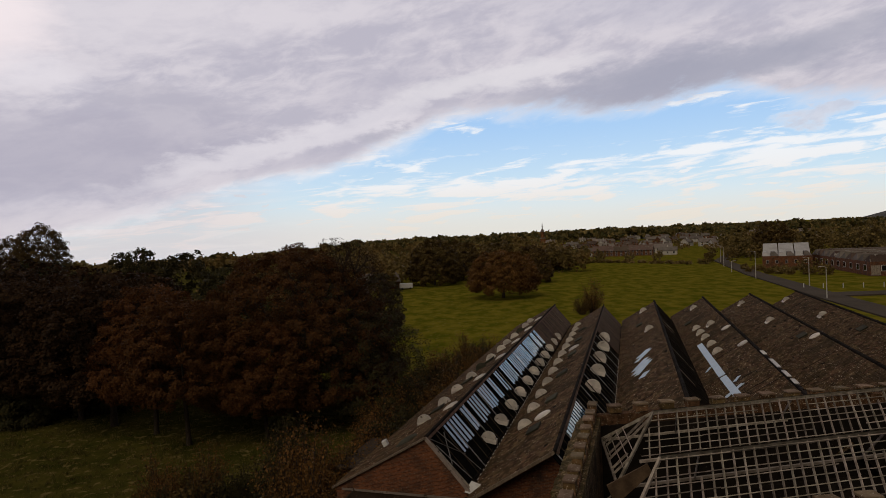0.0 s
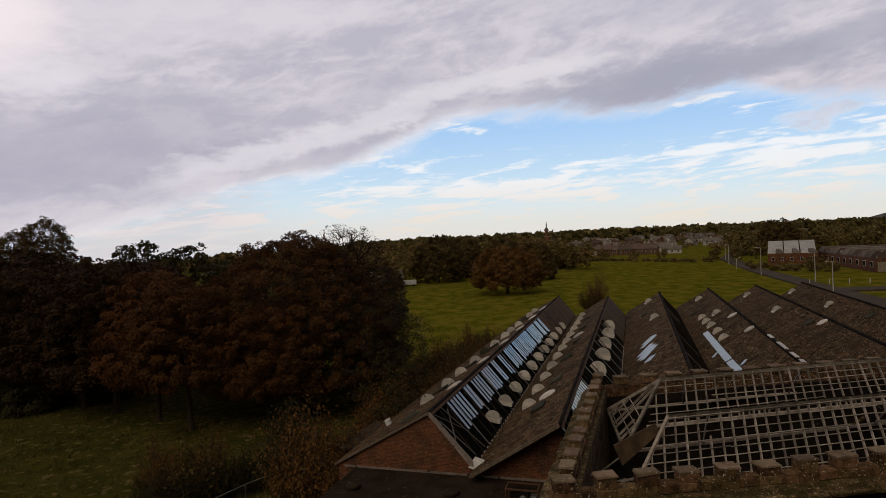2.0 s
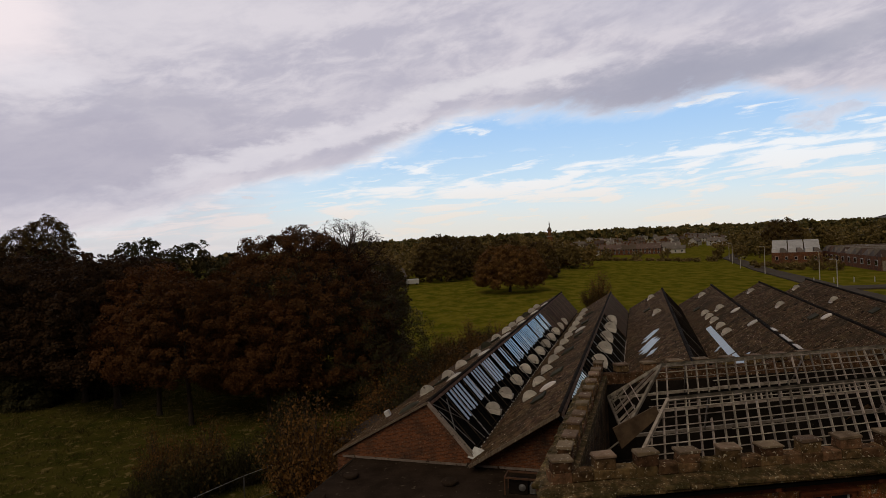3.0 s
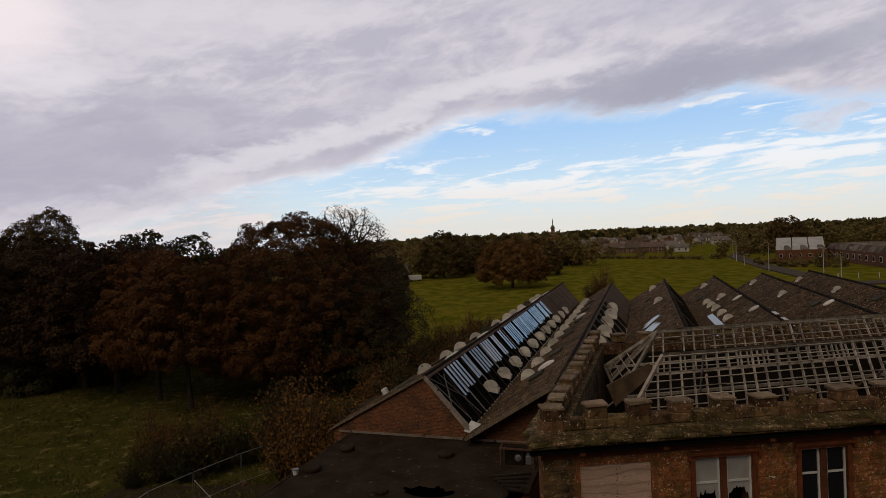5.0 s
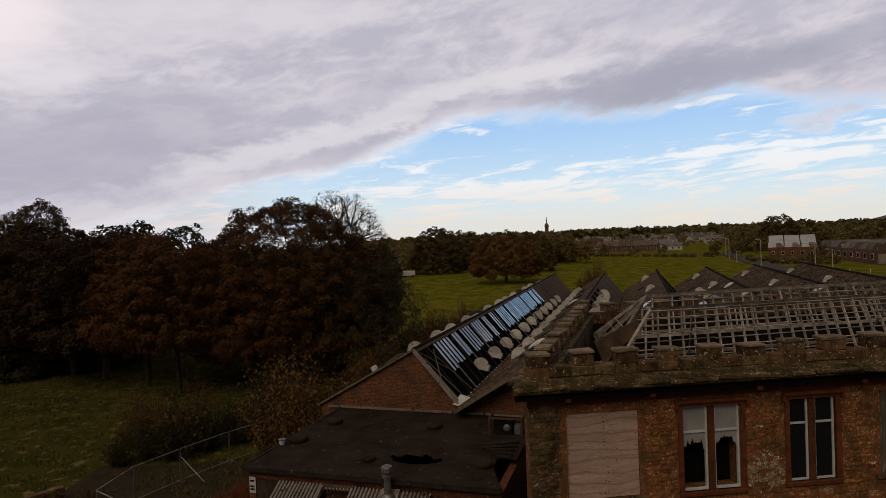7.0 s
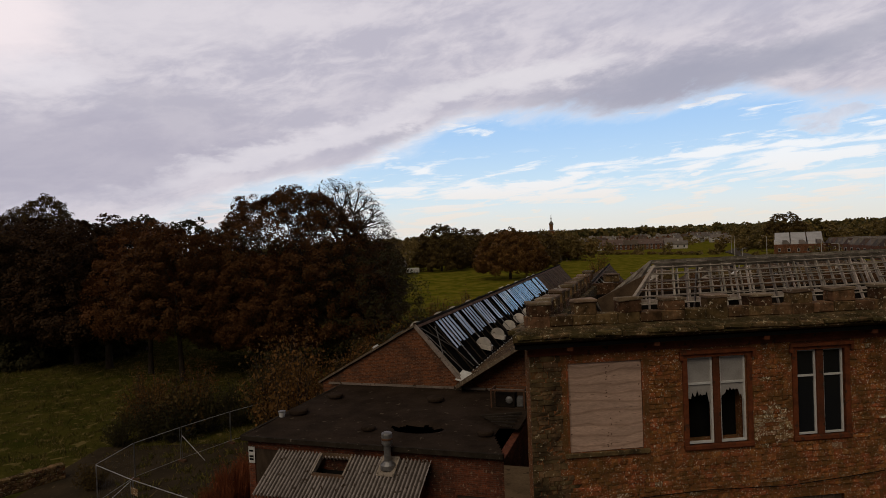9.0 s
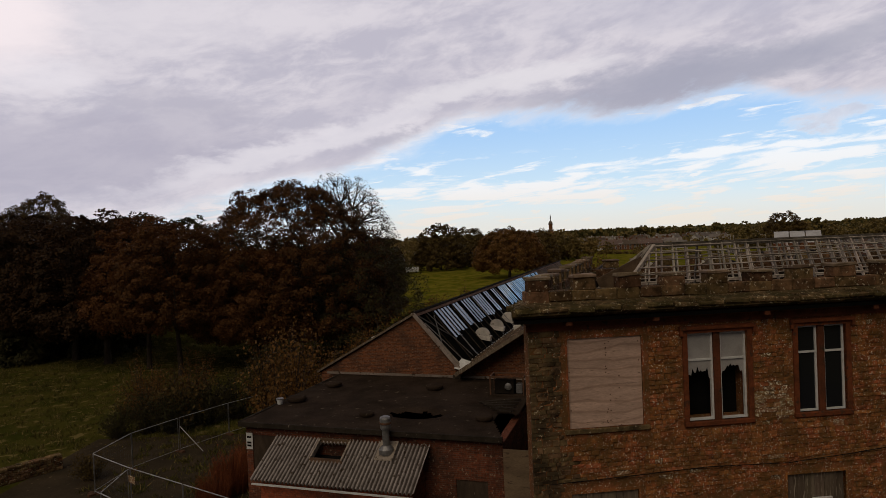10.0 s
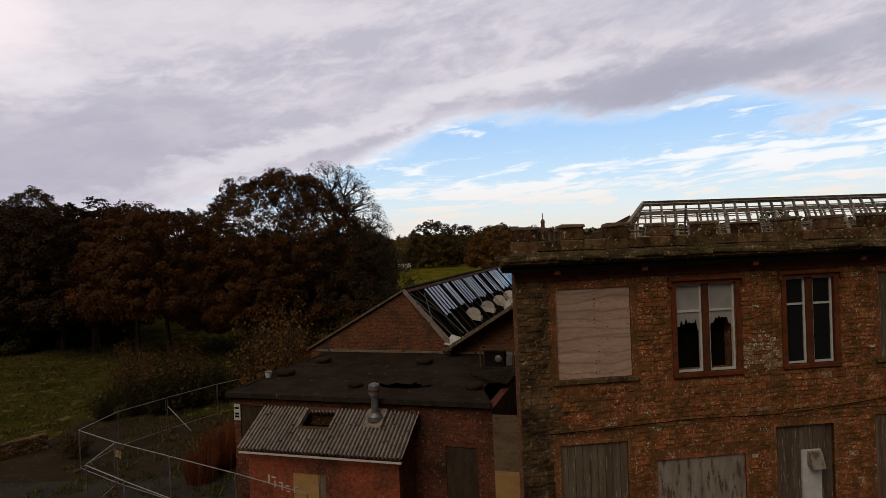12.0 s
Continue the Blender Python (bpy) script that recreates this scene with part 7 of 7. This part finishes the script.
# ---------------------------------------------------------------- far woods and hills
def woods(name, spots, label, seed, leaf, per):
    g = np.random.default_rng(seed)
    cs, ss = [], []
    for x, y, h, w in spots:
        far = max(0.0, math.hypot(x, y) - 420)
        z0 = 0.012 * far * (0.5 + 0.5 * noise.noise((x * 0.0011, y * 0.0011, 3))) * 0.55 * (1 + 0.5 * max(0, min(1, (x - 200) / 1200)))
        z0 -= drop(x, y)
        for j in range(8):
            t, k = g.uniform(0, 6.28), math.sqrt(g.uniform(0, 1)) * 0.75
            c = np.array([x + w * k * math.cos(t), y + w * k * math.sin(t), z0 + h * (0.45 + 0.33 * g.uniform(-0.9, 1) * (1 - 0.5 * k))])
            d = g.normal(size=(per, 3))
            d /= np.linalg.norm(d, axis=1)[:, None]
            cs.append(c + d * np.array([w * 0.42, w * 0.42, h * 0.22]) * g.uniform(0.5, 1.05, (per, 1)))
            ss.append(leaf * g.uniform(0.6, 1.4, per) * (h / 12))
        d = g.normal(size=(per, 3))
        d /= np.linalg.norm(d, axis=1)[:, None]
        cs.append(np.array([x, y, z0 + h * 0.25]) + d * np.array([w * 0.6, w * 0.6, h * 0.25]))
        ss.append(leaf * 1.3 * np.ones(per))
    me = leaves_mesh(name, np.concatenate(cs), np.concatenate(ss), M_WOODS, g, 0.2)
    tagged(new(name, me), label, "woodland", kind="stuff")


r = random.Random(21)
spots = []
# belt behind the near row and along the left of the pasture
for i in range(80):
    x = r.uniform(-190, -22)
    spots.append((x, r.uniform(140, 215) + abs(x) * 0.1, r.uniform(9, 13.5), r.uniform(4, 6)))
for i in range(60):
    spots.append((r.uniform(-75, -18), r.uniform(215, 300), r.uniform(11, 15.5), r.uniform(5, 7)))
for i in range(70):
    spots.append((r.uniform(-25, 62), r.uniform(275, 350), r.uniform(12, 17), r.uniform(5, 7)))
woods("woodland_belt", spots, "dark autumn woodland along the pasture", 1, 1.0, 44)
spots = []
for i in range(380):
    y = r.uniform(440, 1000)
    x = y * r.uniform(-0.75, 0.9)
    low = 0.55 if 0.15 < x / y < 0.7 else 1.0          # gardens among the houses
    spots.append((x, y, low * r.uniform(9, 16), r.uniform(6, 10)))
woods("far_woodland", spots, "distant woodland between houses on low hills", 2, 2.2, 17)
spots = []
for i in range(480):
    y = r.uniform(900, 1750)
    spots.append((y * (r.uniform(-0.8, 0.95) if i < 250 else r.uniform(-0.05, 0.8)), y, r.uniform(9, 22), r.uniform(12, 24)))
woods("horizon_woodland", spots, "thin dark line of woodland on the horizon", 4, 4.5, 16)
spots = []
for i in range(190):
    y = r.uniform(330, 480)
    x = y * r.uniform(0.46, 0.95)
    spots.append((x, y, r.uniform(10, 17.5), r.uniform(5, 8)))
for i in range(40):
    y = r.uniform(240, 330)
    spots.append((y * r.uniform(0.72, 0.95), y, r.uniform(7, 11), 5))
for i in range(34):
    k = i / 33
    spots.append((62 + 64 * k + r.uniform(-2, 2), 392 - 96 * k + r.uniform(-3, 3), r.uniform(1.8, 3.6), r.uniform(2, 3.2)))
for i in range(16):
    spots.append((r.uniform(112, 136), r.uniform(215, 250), r.uniform(1.5, 3.5), r.uniform(1.5, 2.5)))
for x, y, h in ((128, 214, 7), (131, 210, 6), (140, 296, 9), (133, 306, 10), (155, 305, 12), (120, 345, 7), (110, 362, 6), (92, 360, 9), (86, 372, 12), (80, 365, 10)):
    spots.append((x, y, h, 4))
woods("roadside_woodland", spots, "mixed woodland beyond the factory and road", 3, 1.25, 30)


def hills():
    v, f = [], []
    n = 90
    for i in range(n + 1):
        az = radians(-60 + 120 * i / n)
        for j, (dist, k) in enumerate(((1500, 0), (2300, 1), (3300, 0.0))):
            h = 6 + 9 * noise.noise((az * 3.1, 1, 2)) + 5 * noise.noise((az * 11, 4, 2)) + 18 * max(0, az - 0.1) ** 1.2
            h += 26 * math.exp(-((az - 0.64) / 0.035) ** 2)
            v.append((dist * math.sin(az), dist * math.cos(az), h * k - 5 * (1 - k) - drop(dist * math.sin(az), dist * math.cos(az))))
    for i in range(n):
        for j in range(2):
            o = 3 * i + j
            f.append((o, o + 3, o + 4, o + 1))
    tagged(new("backdrop_hills", mesh_of("backdrop_hills", v, f, M_HILL, True)), "low dark wooded hills on the horizon", "hills", kind="structure")


hills()


# ---------------------------------------------------------------- stones of the front wall, last
def front_stones():
    r = random.Random(42)
    kinds = []
    for i in range(10):
        bm = worn(-0.5, 0.5, 0.0, 0.06, -0.5, 0.5, 0.035, 0.022, r)
        me = bpy.data.meshes.new("stone")
        bm.to_mesh(me)
        bm.free()
        me.materials.append(M_STONE)
        kinds.append(me)
    dark = []
    for me in kinds:
        dk = me.copy()
        dk.materials[0] = M_QUOIN
        dark.append(dk)
    single, rest = [], []
    z = 0.05
    while z < 9.28:
        h = r.choice((0.10, 0.12, 0.14, 0.17))
        h = min(h, 9.30 - z)
        x = 0.0
        while x < LONG - 0.1:
            w = r.choice((r.uniform(0.10, 0.22), r.uniform(0.18, 0.46)))
            x1 = min(x + w, LONG)
            zs = [(z, z + h)]
            bad = False
            for s0, s1, a, b, kind in OPENINGS:
                if x1 > s0 - 0.14 and x < s1 + 0.14 and z + h > a - 0.15 and z < b + 0.20:
                    bad = True
                    if x < s0 - 0.16 - 0.12 and x1 > s0 - 0.16:
                        x1 = s0 - 0.165
                        bad = False
                    elif x < s1 + 0.16:
                        x1 = s1 + 0.165
                    break
            if not bad and x1 - x > 0.05:
                (single if x < 4.2 and 6.2 < z < 9.3 else rest).append((x, x1, z, z + h, r.uniform(-0.012, 0.006), r.randrange(10)))
            x = x1
        z += h
    single, more = single[:300], single[300:]
    for x0, x1, z0, z1, o, k in single:
        sooty = x0 < 0.75 + 0.4 * r.random()
        part("stone", dark[k] if sooty else kinds[k], M_STONE, FRONT, m=pose((x0 + x1) / 2, o, (z0 + z1) / 2) @ Matrix.Diagonal((x1 - x0 - 0.008, 1, z1 - z0 - 0.007, 1)))
    for mat, pick in ((M_QUOIN, 0), (M_STONE_PALE, 1), (M_STONE, 2)):
        v, f = [], []
        for n, (x0, x1, z0, z1, o, k) in enumerate(rest + more):
            hsh = (n * 7919 % 97) / 97
            pale = (((x0 - 6.4) / 0.55) ** 2 + ((z0 - 7.0) / 0.55) ** 2 < 1.0 and hsh < 0.7) or (((x0 - 3.6) / 0.35) ** 2 + ((z0 - 8.6) / 0.5) ** 2 < 1.0 and hsh < 0.5) or hsh < 0.02
            kind = 0 if x0 < 0.75 + 0.4 * hsh else (1 if pale else 2)
            if kind != pick:
                continue
            me = kinds[k]
            c = len(v)
            sx, sz = x1 - x0 - 0.008, z1 - z0 - 0.007
            v += [(p.co.x * sx + (x0 + x1) / 2, p.co.y + o, p.co.z * sz + (z0 + z1) / 2) for p in me.vertices]
            f += [tuple(i + c for i in q.vertices) for q in me.polygons]
        ob = part("stone_rest", (v, f), mat, FRONT)
        ob["kind"] = "stuff"


front_stones()
